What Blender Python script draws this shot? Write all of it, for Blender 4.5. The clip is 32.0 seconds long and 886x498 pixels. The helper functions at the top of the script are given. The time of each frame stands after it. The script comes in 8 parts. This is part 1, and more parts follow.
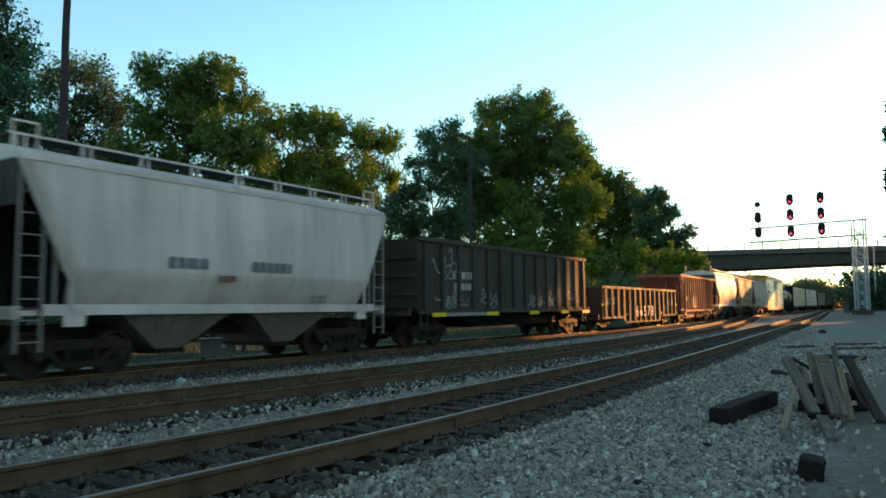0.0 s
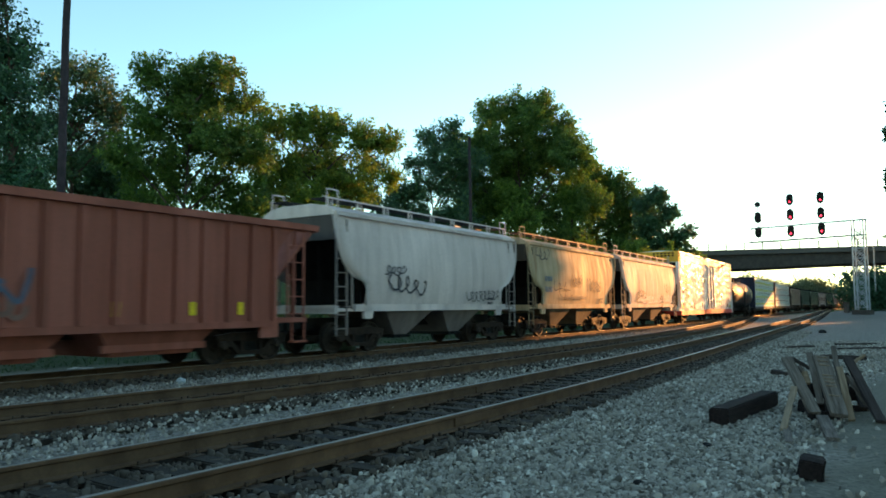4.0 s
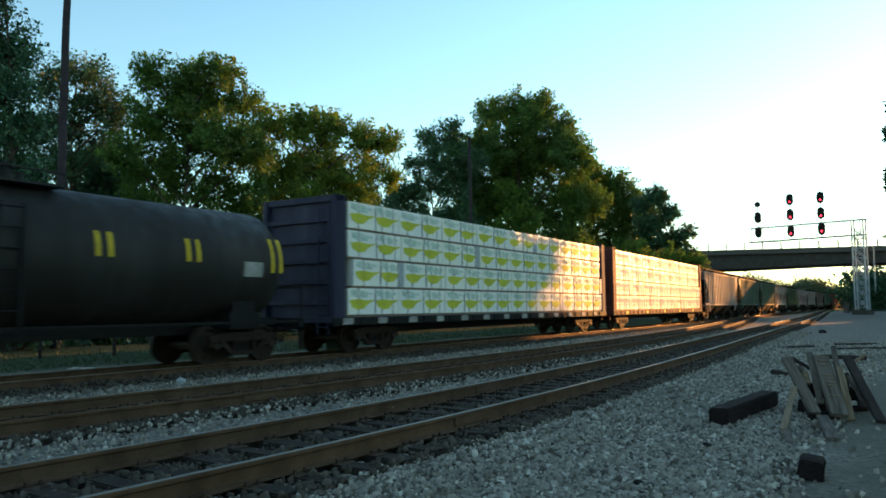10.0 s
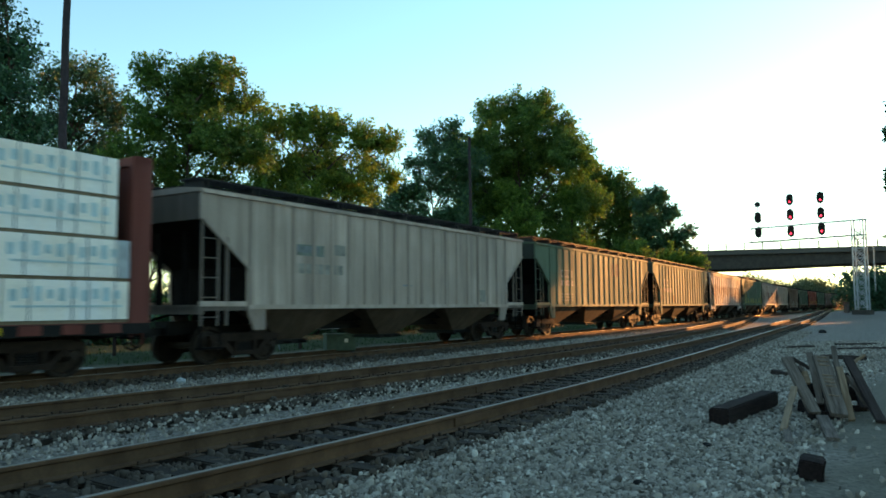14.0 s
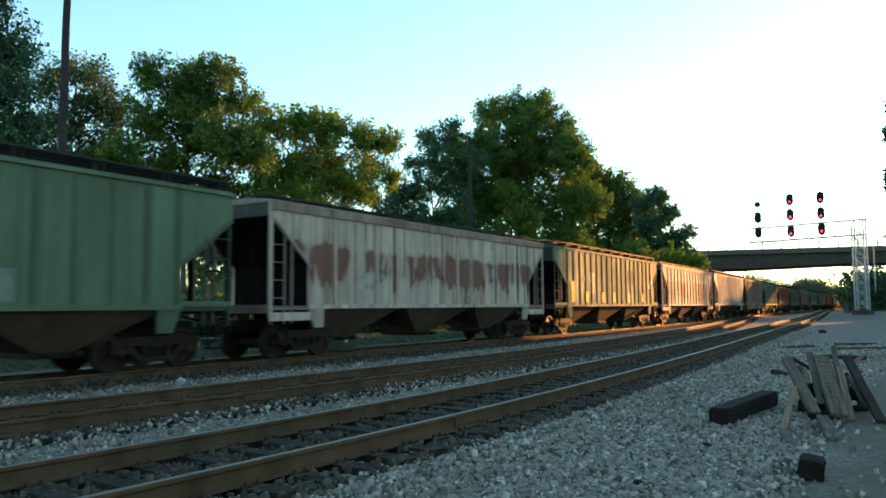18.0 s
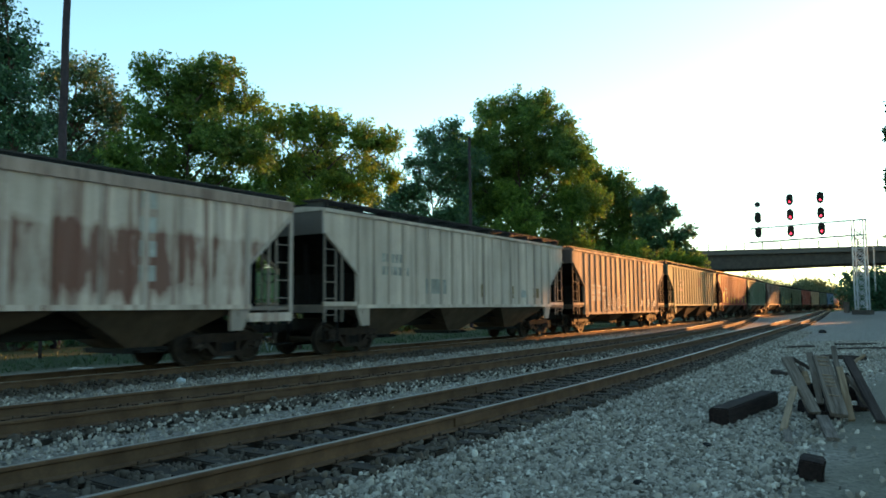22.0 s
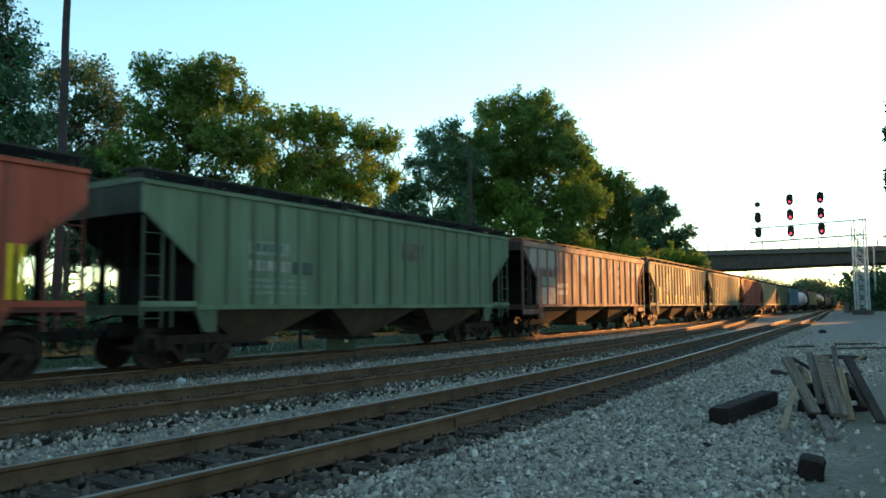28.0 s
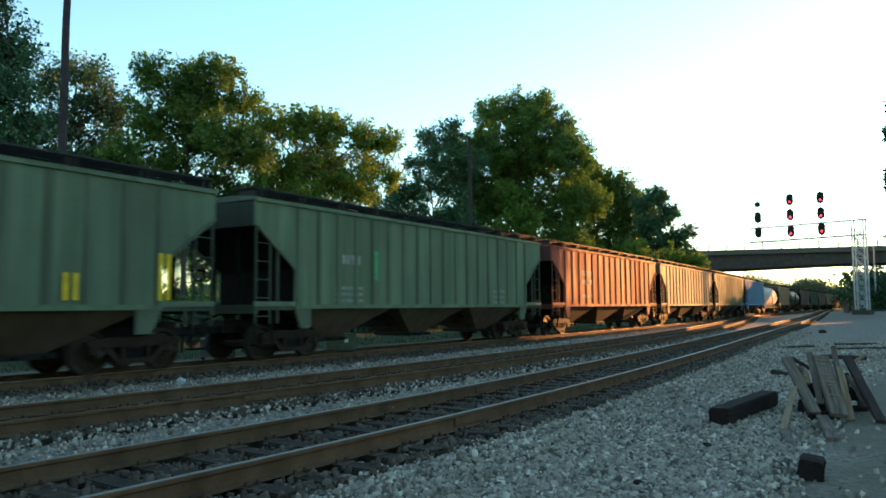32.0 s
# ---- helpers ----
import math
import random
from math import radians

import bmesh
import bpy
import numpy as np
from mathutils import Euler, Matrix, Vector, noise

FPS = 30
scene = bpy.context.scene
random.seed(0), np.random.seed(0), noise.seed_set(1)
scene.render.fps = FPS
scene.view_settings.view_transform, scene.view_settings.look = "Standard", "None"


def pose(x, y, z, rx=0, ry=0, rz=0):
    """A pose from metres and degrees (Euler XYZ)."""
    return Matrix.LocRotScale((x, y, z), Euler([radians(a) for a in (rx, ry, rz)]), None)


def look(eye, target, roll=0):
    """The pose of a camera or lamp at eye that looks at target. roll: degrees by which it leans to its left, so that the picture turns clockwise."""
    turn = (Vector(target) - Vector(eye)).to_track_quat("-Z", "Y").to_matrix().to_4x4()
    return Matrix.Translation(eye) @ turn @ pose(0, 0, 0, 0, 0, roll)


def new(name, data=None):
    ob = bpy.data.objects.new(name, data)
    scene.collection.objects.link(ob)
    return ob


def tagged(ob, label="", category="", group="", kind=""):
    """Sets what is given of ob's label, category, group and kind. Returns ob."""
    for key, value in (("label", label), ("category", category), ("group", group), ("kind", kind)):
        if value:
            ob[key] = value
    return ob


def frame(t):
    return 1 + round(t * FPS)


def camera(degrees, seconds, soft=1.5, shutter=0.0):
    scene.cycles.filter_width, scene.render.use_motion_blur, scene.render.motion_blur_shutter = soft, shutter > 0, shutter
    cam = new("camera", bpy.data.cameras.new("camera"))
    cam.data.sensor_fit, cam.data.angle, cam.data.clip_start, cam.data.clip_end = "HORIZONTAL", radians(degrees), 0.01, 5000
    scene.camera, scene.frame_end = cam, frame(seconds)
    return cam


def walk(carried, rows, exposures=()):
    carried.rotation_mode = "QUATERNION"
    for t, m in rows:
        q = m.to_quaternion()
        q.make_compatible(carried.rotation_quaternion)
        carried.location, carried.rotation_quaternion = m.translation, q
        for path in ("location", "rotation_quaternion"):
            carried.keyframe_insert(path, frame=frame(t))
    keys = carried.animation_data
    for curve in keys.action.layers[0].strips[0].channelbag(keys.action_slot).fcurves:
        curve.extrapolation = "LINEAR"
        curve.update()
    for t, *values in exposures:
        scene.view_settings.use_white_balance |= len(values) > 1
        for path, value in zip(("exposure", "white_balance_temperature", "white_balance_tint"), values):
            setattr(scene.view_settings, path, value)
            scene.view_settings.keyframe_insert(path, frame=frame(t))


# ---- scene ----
from mathutils import geometry

# ---------------- camera ----------------
cam = camera(62.18, 32.0, soft=1.7, shutter=0.3)
# the clip's camera stops down a little while the white cars pass
EXPOSE = ((0, 0.15), (2, 0.45), (3.5, 0.35), (6, 0.08), (8, -0.07), (10, 0.03), (13, 0.12), (15, 0.35), (17, 0.45), (32, 0.45))
EYE = Vector((0, 0, 1.336))
CAM_POSE = pose(*EYE) @ pose(0, 0, 0, 90 + 4.545, 0, 0) @ pose(0, 0, 0, 0, 0, -0.45)
walk(cam, [(0, CAM_POSE), (32, CAM_POSE)], [(t, 2.19 + e, 7750, -6) for t, e in EXPOSE])

# ---------------- light ----------------
SUN_AZ, SUN_EL = 48.0, 8.7   # azimuth from +Y towards +X
world = bpy.data.worlds.new("sky")
scene.world = world
world.use_nodes = True
_wt = world.node_tree
_sky = _wt.nodes.new("ShaderNodeTexSky")
_sky.sky_type = "NISHITA"
_sky.sun_disc = False
_sky.sun_elevation = radians(SUN_EL)
_sky.sun_rotation = radians(SUN_AZ)
_sky.air_density, _sky.dust_density, _sky.ozone_density = 1.0, 0.12, 2.7
_wt.nodes["Background"].inputs["Strength"].default_value = 0.10
_wt.links.new(_sky.outputs[0], _wt.nodes["Background"].inputs["Color"])
sun = new("sun", bpy.data.lights.new("sun", "SUN"))
sun.data.energy, sun.data.angle, sun.data.color = 2.25, radians(0.7), (1.0, 0.41, 0.155)
_d = Vector((math.sin(radians(SUN_AZ)) * math.cos(radians(SUN_EL)), math.cos(radians(SUN_AZ)) * math.cos(radians(SUN_EL)), math.sin(radians(SUN_EL))))
sun.matrix_basis = look(_d * 200, (0, 0, 0))

# ---------------- materials ----------------
MATS, TONES = {}, {}


def nodes_of(name):
    m = bpy.data.materials.new(name)
    m.use_nodes = True
    MATS[name] = m
    t = m.node_tree
    return m, t, t.nodes["Principled BSDF"]


def ramp(t, fac, stops):
    r = t.nodes.new("ShaderNodeValToRGB")
    while len(r.color_ramp.elements) < len(stops):
        r.color_ramp.elements.new(0.5)
    for e, (p, c) in zip(r.color_ramp.elements, stops):
        e.position = p
        e.color = (*c, 1) if isinstance(c, tuple) else (c, c, c, 1)
    t.links.new(fac, r.inputs[0])
    return r.outputs[0]


def noise_of(t, scale, stretch=(1, 1, 1), detail=4, rough=0.6, coord="Object", shift=0.0, rnd=False):
    tc = t.nodes.new("ShaderNodeTexCoord")
    mp = t.nodes.new("ShaderNodeMapping")
    mp.inputs["Scale"].default_value = stretch
    mp.inputs["Location"].default_value = (shift, shift * 0.7, shift * 1.3)
    t.links.new(tc.outputs[coord], mp.inputs[0])
    vec = mp.outputs[0]
    if rnd:
        oi = t.nodes.new("ShaderNodeObjectInfo")
        mul = t.nodes.new("ShaderNodeMath")
        mul.operation = "MULTIPLY"
        mul.inputs[1].default_value = 57.0
        t.links.new(oi.outputs["Random"], mul.inputs[0])
        add = t.nodes.new("ShaderNodeVectorMath")
        add.operation = "ADD"
        t.links.new(vec, add.inputs[0])
        t.links.new(mul.outputs[0], add.inputs[1])
        vec = add.outputs[0]
    n = t.nodes.new("ShaderNodeTexNoise")
    n.inputs["Scale"].default_value = scale
    n.inputs["Detail"].default_value = detail
    n.inputs["Roughness"].default_value = rough
    t.links.new(vec, n.inputs["Vector"])
    return n.outputs[0]


def mixc(t, fac, a, b, mode="MIX"):
    m = t.nodes.new("ShaderNodeMix")
    m.data_type = "RGBA"
    m.blend_type = mode
    for sock, val in ((m.inputs[0], fac), (m.inputs[6], a), (m.inputs[7], b)):
        if isinstance(val, bpy.types.NodeSocket):
            t.links.new(val, sock)
        elif isinstance(val, tuple):
            sock.default_value = (*val, 1)
        else:
            sock.default_value = val
    return m.outputs[2]


def bump_of(t, p, height, strength, dist=0.02):
    b = t.nodes.new("ShaderNodeBump")
    b.inputs["Strength"].default_value = strength
    b.inputs["Distance"].default_value = dist
    t.links.new(height, b.inputs["Height"])
    t.links.new(b.outputs[0], p.inputs["Normal"])


def plain(name, col, rough=0.7, metal=0.0, var=0.25, scale=6.0, bump=0.15, dist=0.01, rnd=True, spec=0.15):
    """A surface of one colour with grain at two scales."""
    if name in MATS:
        return MATS[name]
    m, t, p = nodes_of(name)
    f = noise_of(t, scale, rnd=rnd)
    g = noise_of(t, scale * 9, rnd=rnd)
    dark = tuple(c * (1 - var) for c in col)
    lite = tuple(min(1, c * (1 + var)) for c in col)
    c = ramp(t, f, [(0.3, dark), (0.7, lite)])
    c2 = mixc(t, ramp(t, g, [(0.35, 0.0), (0.75, 0.5)]), c, dark)
    t.links.new(c2, p.inputs["Base Color"])
    p.inputs["Roughness"].default_value = rough
    p.inputs["Metallic"].default_value = metal
    p.inputs["Specular IOR Level"].default_value = spec
    if bump:
        bump_of(t, p, g, bump, dist)
    return m


def paint(name, col, dirt=0.35, rust=0.0, streak=0.35, rustcol=(0.10, 0.035, 0.02), rough=0.7, band=None, dents=0.0, spec=0.24):
    """Weathered freight-car paint: vertical streaks, grime and rust patches."""
    if name in MATS:
        return MATS[name]
    m, t, p = nodes_of(name)
    TONES[name] = col
    # red raised and blue cut in every paint to offset the cyan skylight
    col = (min(0.86, 1.28 * col[0]), col[1], 0.90 * col[2])
    big = noise_of(t, 0.45, detail=3, rnd=True)
    st = noise_of(t, 1.0, (3.5, 3.5, 0.22), detail=5, rnd=True)
    fine = noise_of(t, 14.0, detail=5)
    pat = noise_of(t, 0.9, (1.6, 1.6, 0.36), detail=7, rough=0.62, rnd=True)
    grime = tuple(0.36 * c + 0.64 * d for c, d in zip(col, (0.034, 0.028, 0.023)))
    chalk = tuple(min(0.8, 1.35 * c + 0.02) for c in col)
    # panels chalk and darken unevenly along the side
    pan = noise_of(t, 0.8, (1.0, 1.0, 0.12), detail=3, rnd=True, shift=8)
    c = mixc(t, ramp(t, pan, [(0.44, 0.0), (0.68, 0.75)]), col, chalk)
    c = mixc(t, ramp(t, big, [(0.35, 0.0), (0.75, dirt)]), c, grime)
    c = mixc(t, ramp(t, st, [(0.45, 0.0), (0.72, streak)]), c, grime)
    c = mixc(t, ramp(t, fine, [(0.4, 0.0), (0.8, 0.25)]), c, grime)
    if rust:
        edge = 0.72 - 0.3 * rust
        if band:
            # rust gathers at a height along the side
            tc = t.nodes.new("ShaderNodeTexCoord")
            sep = t.nodes.new("ShaderNodeSeparateXYZ")
            t.links.new(tc.outputs["Object"], sep.inputs[0])
            rel = t.nodes.new("ShaderNodeMath")
            rel.operation = "DIVIDE"
            rel.inputs[1].default_value = 5.0
            t.links.new(sep.outputs[2], rel.inputs[0])
            lo, hi = band
            mk = ramp(t, rel.outputs[0], [(lo / 5 - 0.10, 0.0), (lo / 5, 1.0), (hi / 5, 1.0), (hi / 5 + 0.05, 0.0)])
            ad = t.nodes.new("ShaderNodeMath")
            ad.operation = "MULTIPLY_ADD"
            t.links.new(mk, ad.inputs[0])
            ad.inputs[1].default_value = 0.20
            t.links.new(pat, ad.inputs[2])
            far = noise_of(t, 0.30, (1, 0, 0), detail=1, rnd=True, shift=5)
            pl = t.nodes.new("ShaderNodeMath")
            pl.operation = "MULTIPLY_ADD"
            t.links.new(far, pl.inputs[0])
            pl.inputs[1].default_value = 0.55
            t.links.new(ad.outputs[0], pl.inputs[2])
            pat = pl.outputs[0]
            edge += 0.40
        rm = ramp(t, pat, [(edge - 0.02, 0.0), (edge + 0.09, 0.45), (edge + 0.24, 0.9)])
        rc = mixc(t, fine, rustcol, tuple(1.7 * q for q in rustcol))
        c = mixc(t, rm, c, rc)
        rs = ramp(t, noise_of(t, 1.1, (5, 5, 0.18), detail=6, rnd=True, shift=3), [(0.66 - 0.2 * rust, 0.0), (0.80 - 0.2 * rust, 0.75)])
        c = mixc(t, rs, c, rc)
    t.links.new(c, p.inputs["Base Color"])
    t.links.new(ramp(t, st, [(0.3, rough - 0.1), (0.8, min(1, rough + 0.3))]), p.inputs["Roughness"])
    p.inputs["Specular IOR Level"].default_value = spec
    if dents:
        bump_of(t, p, noise_of(t, 1.5, (0.75, 1.0, 1.6), detail=0.6), dents, 0.09)
    else:
        bump_of(t, p, fine, 0.12, 0.01)
    return m


def darkened(mat, f=0.36):
    """The same paint darkened by f, mostly to carry shade on ends, ladders, ribs and bays."""
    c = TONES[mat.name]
    return paint(f"{mat.name}_darkened_{round(100 * f)}", tuple(f * q + 0.006 for q in c), dirt=0.5, streak=0.5, rough=0.75)


BLACK = plain("black_steel", (0.011, 0.010, 0.009), 0.7, 0.0, 0.35, 4)
TRUCK = plain("truck_steel", (0.024, 0.015, 0.010), 0.75, 0.1, 0.45, 5)
WHEELM = plain("wheel_steel", (0.034, 0.025, 0.019), 0.6, 0.3, 0.4, 7)
GRATE = plain("running_board_steel", (0.030, 0.028, 0.026), 0.7, 0.2, 0.3, 8)
YELLOW = plain("yellow_marking", (0.62, 0.42, 0.02), 0.45, 0, 0.2, 6)
WHITE = plain("white_marking", (0.60, 0.58, 0.54), 0.6, 0, 0.25, 3)
DIM = plain("worn_marking", (0.25, 0.235, 0.205), 0.7, 0, 0.45, 3)
FADED = plain("faded_white_marking", (0.33, 0.315, 0.285), 0.7, 0, 0.35, 3)
REDM = plain("red_marking", (0.45, 0.05, 0.03), 0.5, 0, 0.2, 5)
ORANGEM = plain("orange_marking", (0.62, 0.16, 0.04), 0.5, 0, 0.2, 5)
TEALM = plain("teal_print", (0.42, 0.54, 0.55), 0.6, 0, 0.25, 4)
LIME = plain("lime_print", (0.54, 0.52, 0.06), 0.6, 0, 0.2, 4)
GREENPRINT = plain("green_print", (0.43, 0.55, 0.46), 0.6, 0, 0.25, 4)
SPRAYB = plain("black_spray", (0.05, 0.05, 0.055), 0.7, 0, 0.3, 5)
BLUEM = plain("blue_marking", (0.07, 0.085, 0.12), 0.6, 0, 0.3, 4)
CONCRETE = plain("concrete", (0.30, 0.28, 0.26), 0.85, 0, 0.25, 1.5)
GALV = plain("galvanised_steel", (0.33, 0.35, 0.36), 0.5, 0.6, 0.2, 5)
GIRDER = plain("girder_steel", (0.066, 0.056, 0.048), 0.7, 0.1, 0.3, 1.5)

# ---------------- mesh helpers ----------------


class Shape:
    """Collects vertices and faces of one part."""

    def __init__(self):
        self.v, self.f = [], []

    def add(self, vs, fs):
        n = len(self.v)
        self.v.extend(tuple(a) for a in vs)
        self.f.extend(tuple(n + i for i in f) for f in fs)
        return self

    def box(self, x0, x1, y0, y1, z0, z1):
        return self.hexa([(x0, y0, z0), (x1, y0, z0), (x1, y1, z0), (x0, y1, z0)], [(x0, y0, z1), (x1, y0, z1), (x1, y1, z1), (x0, y1, z1)])

    def hexa(self, low, top):
        return self.add(list(low) + list(top), [(3, 2, 1, 0), (4, 5, 6, 7), (0, 1, 5, 4), (1, 2, 6, 5), (2, 3, 7, 6), (3, 0, 4, 7)])

    def prism(self, poly, y0, y1):
        """A polygon of (x, z), counter-clockwise seen from -y, pushed from y0 to y1."""
        n = len(poly)
        vs = [(x, y0, z) for x, z in poly] + [(x, y1, z) for x, z in poly]
        fs = [tuple(range(n)), tuple(range(2 * n - 1, n - 1, -1))] + [(i, i + n, (i + 1) % n + n, (i + 1) % n) for i in range(n)]
        return self.add(vs, fs)

    def along(self, poly, x0, x1):
        """A polygon of (y, z), counter-clockwise seen from +x, pushed from x0 to x1."""
        n = len(poly)
        vs = [(x0, y, z) for y, z in poly] + [(x1, y, z) for y, z in poly]
        fs = [tuple(range(n - 1, -1, -1)), tuple(range(n, 2 * n))] + [(i, (i + 1) % n, (i + 1) % n + n, i + n) for i in range(n)]
        return self.add(vs, fs)

    def tube(self, p, q, r0, r1=None, n=8, caps=True):
        r1 = r0 if r1 is None else r1
        p, q = Vector(p), Vector(q)
        w = (q - p).normalized()
        a = w.orthogonal().normalized()
        b = w.cross(a)
        vs = []
        for c, r in ((p, r0), (q, r1)):
            for i in range(n):
                u = 2 * math.pi * i / n
                vs.append(c + a * (r * math.cos(u)) + b * (r * math.sin(u)))
        fs = [(i, (i + 1) % n, (i + 1) % n + n, i + n) for i in range(n)]
        if caps:
            fs += [tuple(range(n - 1, -1, -1)), tuple(range(n, 2 * n))]
        return self.add(vs, fs)

    def rod(self, pts, radii, n=10):
        """One unbroken round shaft through the points."""
        b = len(self.v)
        for p, r in zip(pts, radii):
            for i in range(n):
                u = 2 * math.pi * i / n
                self.v.append((p[0] + r * math.cos(u), p[1] + r * math.sin(u), p[2]))
        for k in range(len(pts) - 1):
            for i in range(n):
                j = (i + 1) % n
                self.f.append((b + k * n + i, b + k * n + j, b + k * n + n + j, b + k * n + n + i))
        self.f.append(tuple(range(b + len(pts) * n - n, b + len(pts) * n)))
        return self

    def path(self, pts, r, n=6):
        for a, b in zip(pts, pts[1:]):
            self.tube(a, b, r, r, n)
        return self

    def mesh(self, name, smooth=False):
        me = bpy.data.meshes.new(name)
        me.from_pydata(self.v, [], self.f)
        me.materials.append(None)
        if smooth:
            me.polygons.foreach_set("use_smooth", [True] * len(me.polygons))
        return me


CACHE = {}


def part(name, shape, mat, parent, label="", at=None, key=None, smooth=False):
    """Links a shape (or a mesh kept under key) as one part under its thing."""
    if key is not None and key in CACHE:
        me = CACHE[key]
    else:
        me = shape() if callable(shape) else shape
        me = me.mesh(name, smooth) if isinstance(me, Shape) else me
        if key is not None:
            CACHE[key] = me
    if not me.materials:
        me.materials.append(None)
    ob = new(name, me)
    ob.parent = parent
    if at is not None:
        ob.matrix_basis = at
    ob.material_slots[0].link = "OBJECT"
    ob.material_slots[0].material = mat
    if label:
        ob["label"] = label
    return ob


def thing(name, label, category, group="", kind="", at=None):
    ob = new(name)
    ob.empty_display_size = 0.3
    if at is not None:
        ob.matrix_basis = at
    return tagged(ob, label, category, group, kind)


# ---------------- the lines of the three tracks ----------------


class Line:
    """A track's centre line: a start beside the camera, a heading and its bends (1/1000 per metre) at stations in metres."""

    def __init__(self, psi, off, stations, bends):
        self.s = np.arange(-460, 720.1, 0.5)
        k = np.interp(self.s, stations, bends) * 1e-3
        th = np.cumsum(k) * 0.5
        th -= np.interp(0, self.s, th)
        self.h = math.atan2(-math.sin(psi), math.cos(psi)) + th
        x, y = np.cumsum(np.cos(self.h)) * 0.5, np.cumsum(np.sin(self.h)) * 0.5
        self.x = x - np.interp(0, self.s, x) + math.sin(psi) * off
        self.y = y - np.interp(0, self.s, y) + math.cos(psi) * off

    def at(self, s, side=0.0):
        h = float(np.interp(s, self.s, self.h))
        return float(np.interp(s, self.s, self.x)) - math.sin(h) * side, float(np.interp(s, self.s, self.y)) + math.cos(h) * side, h


STATIONS = [-60, -21, -5, 5, 15.5, 31, 52, 83, 135, 207, 414]
FAR = Line(-1.006, 15.19, STATIONS, [0, -0.185, -0.185, -0.185, -0.18, 0.84, 0.89, 0.5, -0.8, -0.3, 0])
MID = Line(-0.9074, 10.066, STATIONS, [0.6, 2.3, 3.1, 5.1, 5.75, 3.25, 1.9, 0.6, -0.7, -0.43, -0.1])
NEAR = Line(-0.9248, 5.735, STATIONS, [1.4, 5.2, 6.7, 9.6, 3.4, -0.55, 0.5, 0.38, -0.1, -0.27, -0.07])
MID_Z, NEAR_Z = 0.06, 0.075
# ---------------- ground ----------------
def ground_material():
    m, t, p = nodes_of("ground_gravel_and_soil")
    vor = t.nodes.new("ShaderNodeTexVoronoi")
    tc = t.nodes.new("ShaderNodeTexCoord")
    t.links.new(tc.outputs["Object"], vor.inputs["Vector"])
    vor.inputs["Scale"].default_value = 19.0
    big = noise_of(t, 0.22, detail=5)
    fine = noise_of(t, 30, detail=5)
    stone = ramp(t, vor.outputs["Color"], [(0.1, (0.086, 0.073, 0.060)), (0.9, (0.31, 0.268, 0.22))])
    stone = mixc(t, ramp(t, big, [(0.4, 0.0), (0.7, 0.35)]), stone, (0.14, 0.13, 0.11))
    soil = ramp(t, fine, [(0.3, (0.075, 0.066, 0.046)), (0.75, (0.175, 0.155, 0.112))])
    sep = t.nodes.new("ShaderNodeSeparateXYZ")
    t.links.new(tc.outputs["Object"], sep.inputs[0])

    def calc(op, a, b):
        n = t.nodes.new("ShaderNodeMath")
        n.operation = op
        for i, q in enumerate((a, b)):
            if isinstance(q, bpy.types.NodeSocket):
                t.links.new(q, n.inputs[i])
            else:
                n.inputs[i].default_value = q
        return n.outputs[0]

    # the yard's bare soil lies on the near side of a line along the tracks
    away = calc("SUBTRACT", calc("MULTIPLY", sep.outputs[0], 0.80), calc("MULTIPLY", sep.outputs[1], 0.535))
    away = calc("ADD", away, calc("MULTIPLY", calc("SUBTRACT", big, 0.5), 3.0))
    msk = ramp(t, calc("MULTIPLY", calc("ADD", away, 1.5), 1.3), [(0.0, 0.0), (0.85, 0.85)])
    col = mixc(t, msk, stone, soil)
    # grass colours lowered to stand for the shade behind the train
    grass = ramp(t, fine, [(0.3, (0.018, 0.028, 0.010)), (0.8, (0.045, 0.058, 0.02))])
    gm = ramp(t, calc("MULTIPLY", calc("ADD", calc("MULTIPLY", away, -1.0), -17.2), 0.5), [(0.0, 0.0), (1.0, 1.0)])
    col = mixc(t, gm, col, grass)
    t.links.new(col, p.inputs["Base Color"])
    p.inputs["Roughness"].default_value = 0.9
    p.inputs["Specular IOR Level"].default_value = 0.15
    h = mixc(t, 0.5, vor.outputs["Distance"], fine)
    bump_of(t, p, h, 0.9, 0.05)
    return m


def rise(x, y):
    """Height of the ground."""
    z = -0.21
    d = x * 0.80 - y * 0.535
    g = min(1.0, max(0.0, (y - 45) / 40.0))
    if d > -6:
        z += 0.85 * g * g * (3 - 2 * g) * min(1, (d + 6) / 5)
    z += 0.035 * noise.noise((x * 0.35, y * 0.35, 0)) + 0.02 * noise.noise((x * 1.3, y * 1.3, 4))
    return z


def ground_sheet():
    xs = np.concatenate([[-2500, -900, -400, -200, -120, -80], np.arange(-60, 90, 1.5), [95, 110, 140, 220, 420, 900, 2500]])
    ys = np.concatenate([[-2500, -900, -300, -120, -60, -30, -16], np.arange(-10, 130, 1.5), [135, 150, 180, 230, 320, 500, 900, 2500]])
    sh = Shape()
    for y in ys:
        for x in xs:
            near = abs(x) < 200 and abs(y) < 300
            sh.v.append((float(x), float(y), rise(x, y) if near else -0.21 + (0.85 if x * 0.8 - y * 0.535 > -6 and y > 85 else 0)))
    n = len(xs)
    for j in range(len(ys) - 1):
        for i in range(n - 1):
            sh.f.append((j * n + i, j * n + i + 1, j * n + n + i + 1, j * n + n + i))
    me = sh.mesh("ground", True)
    me.materials[0] = ground_material()
    return tagged(new("ground", me), "grey ballast gravel giving way to dark bare soil", "ground", kind="structure")


ground_sheet()


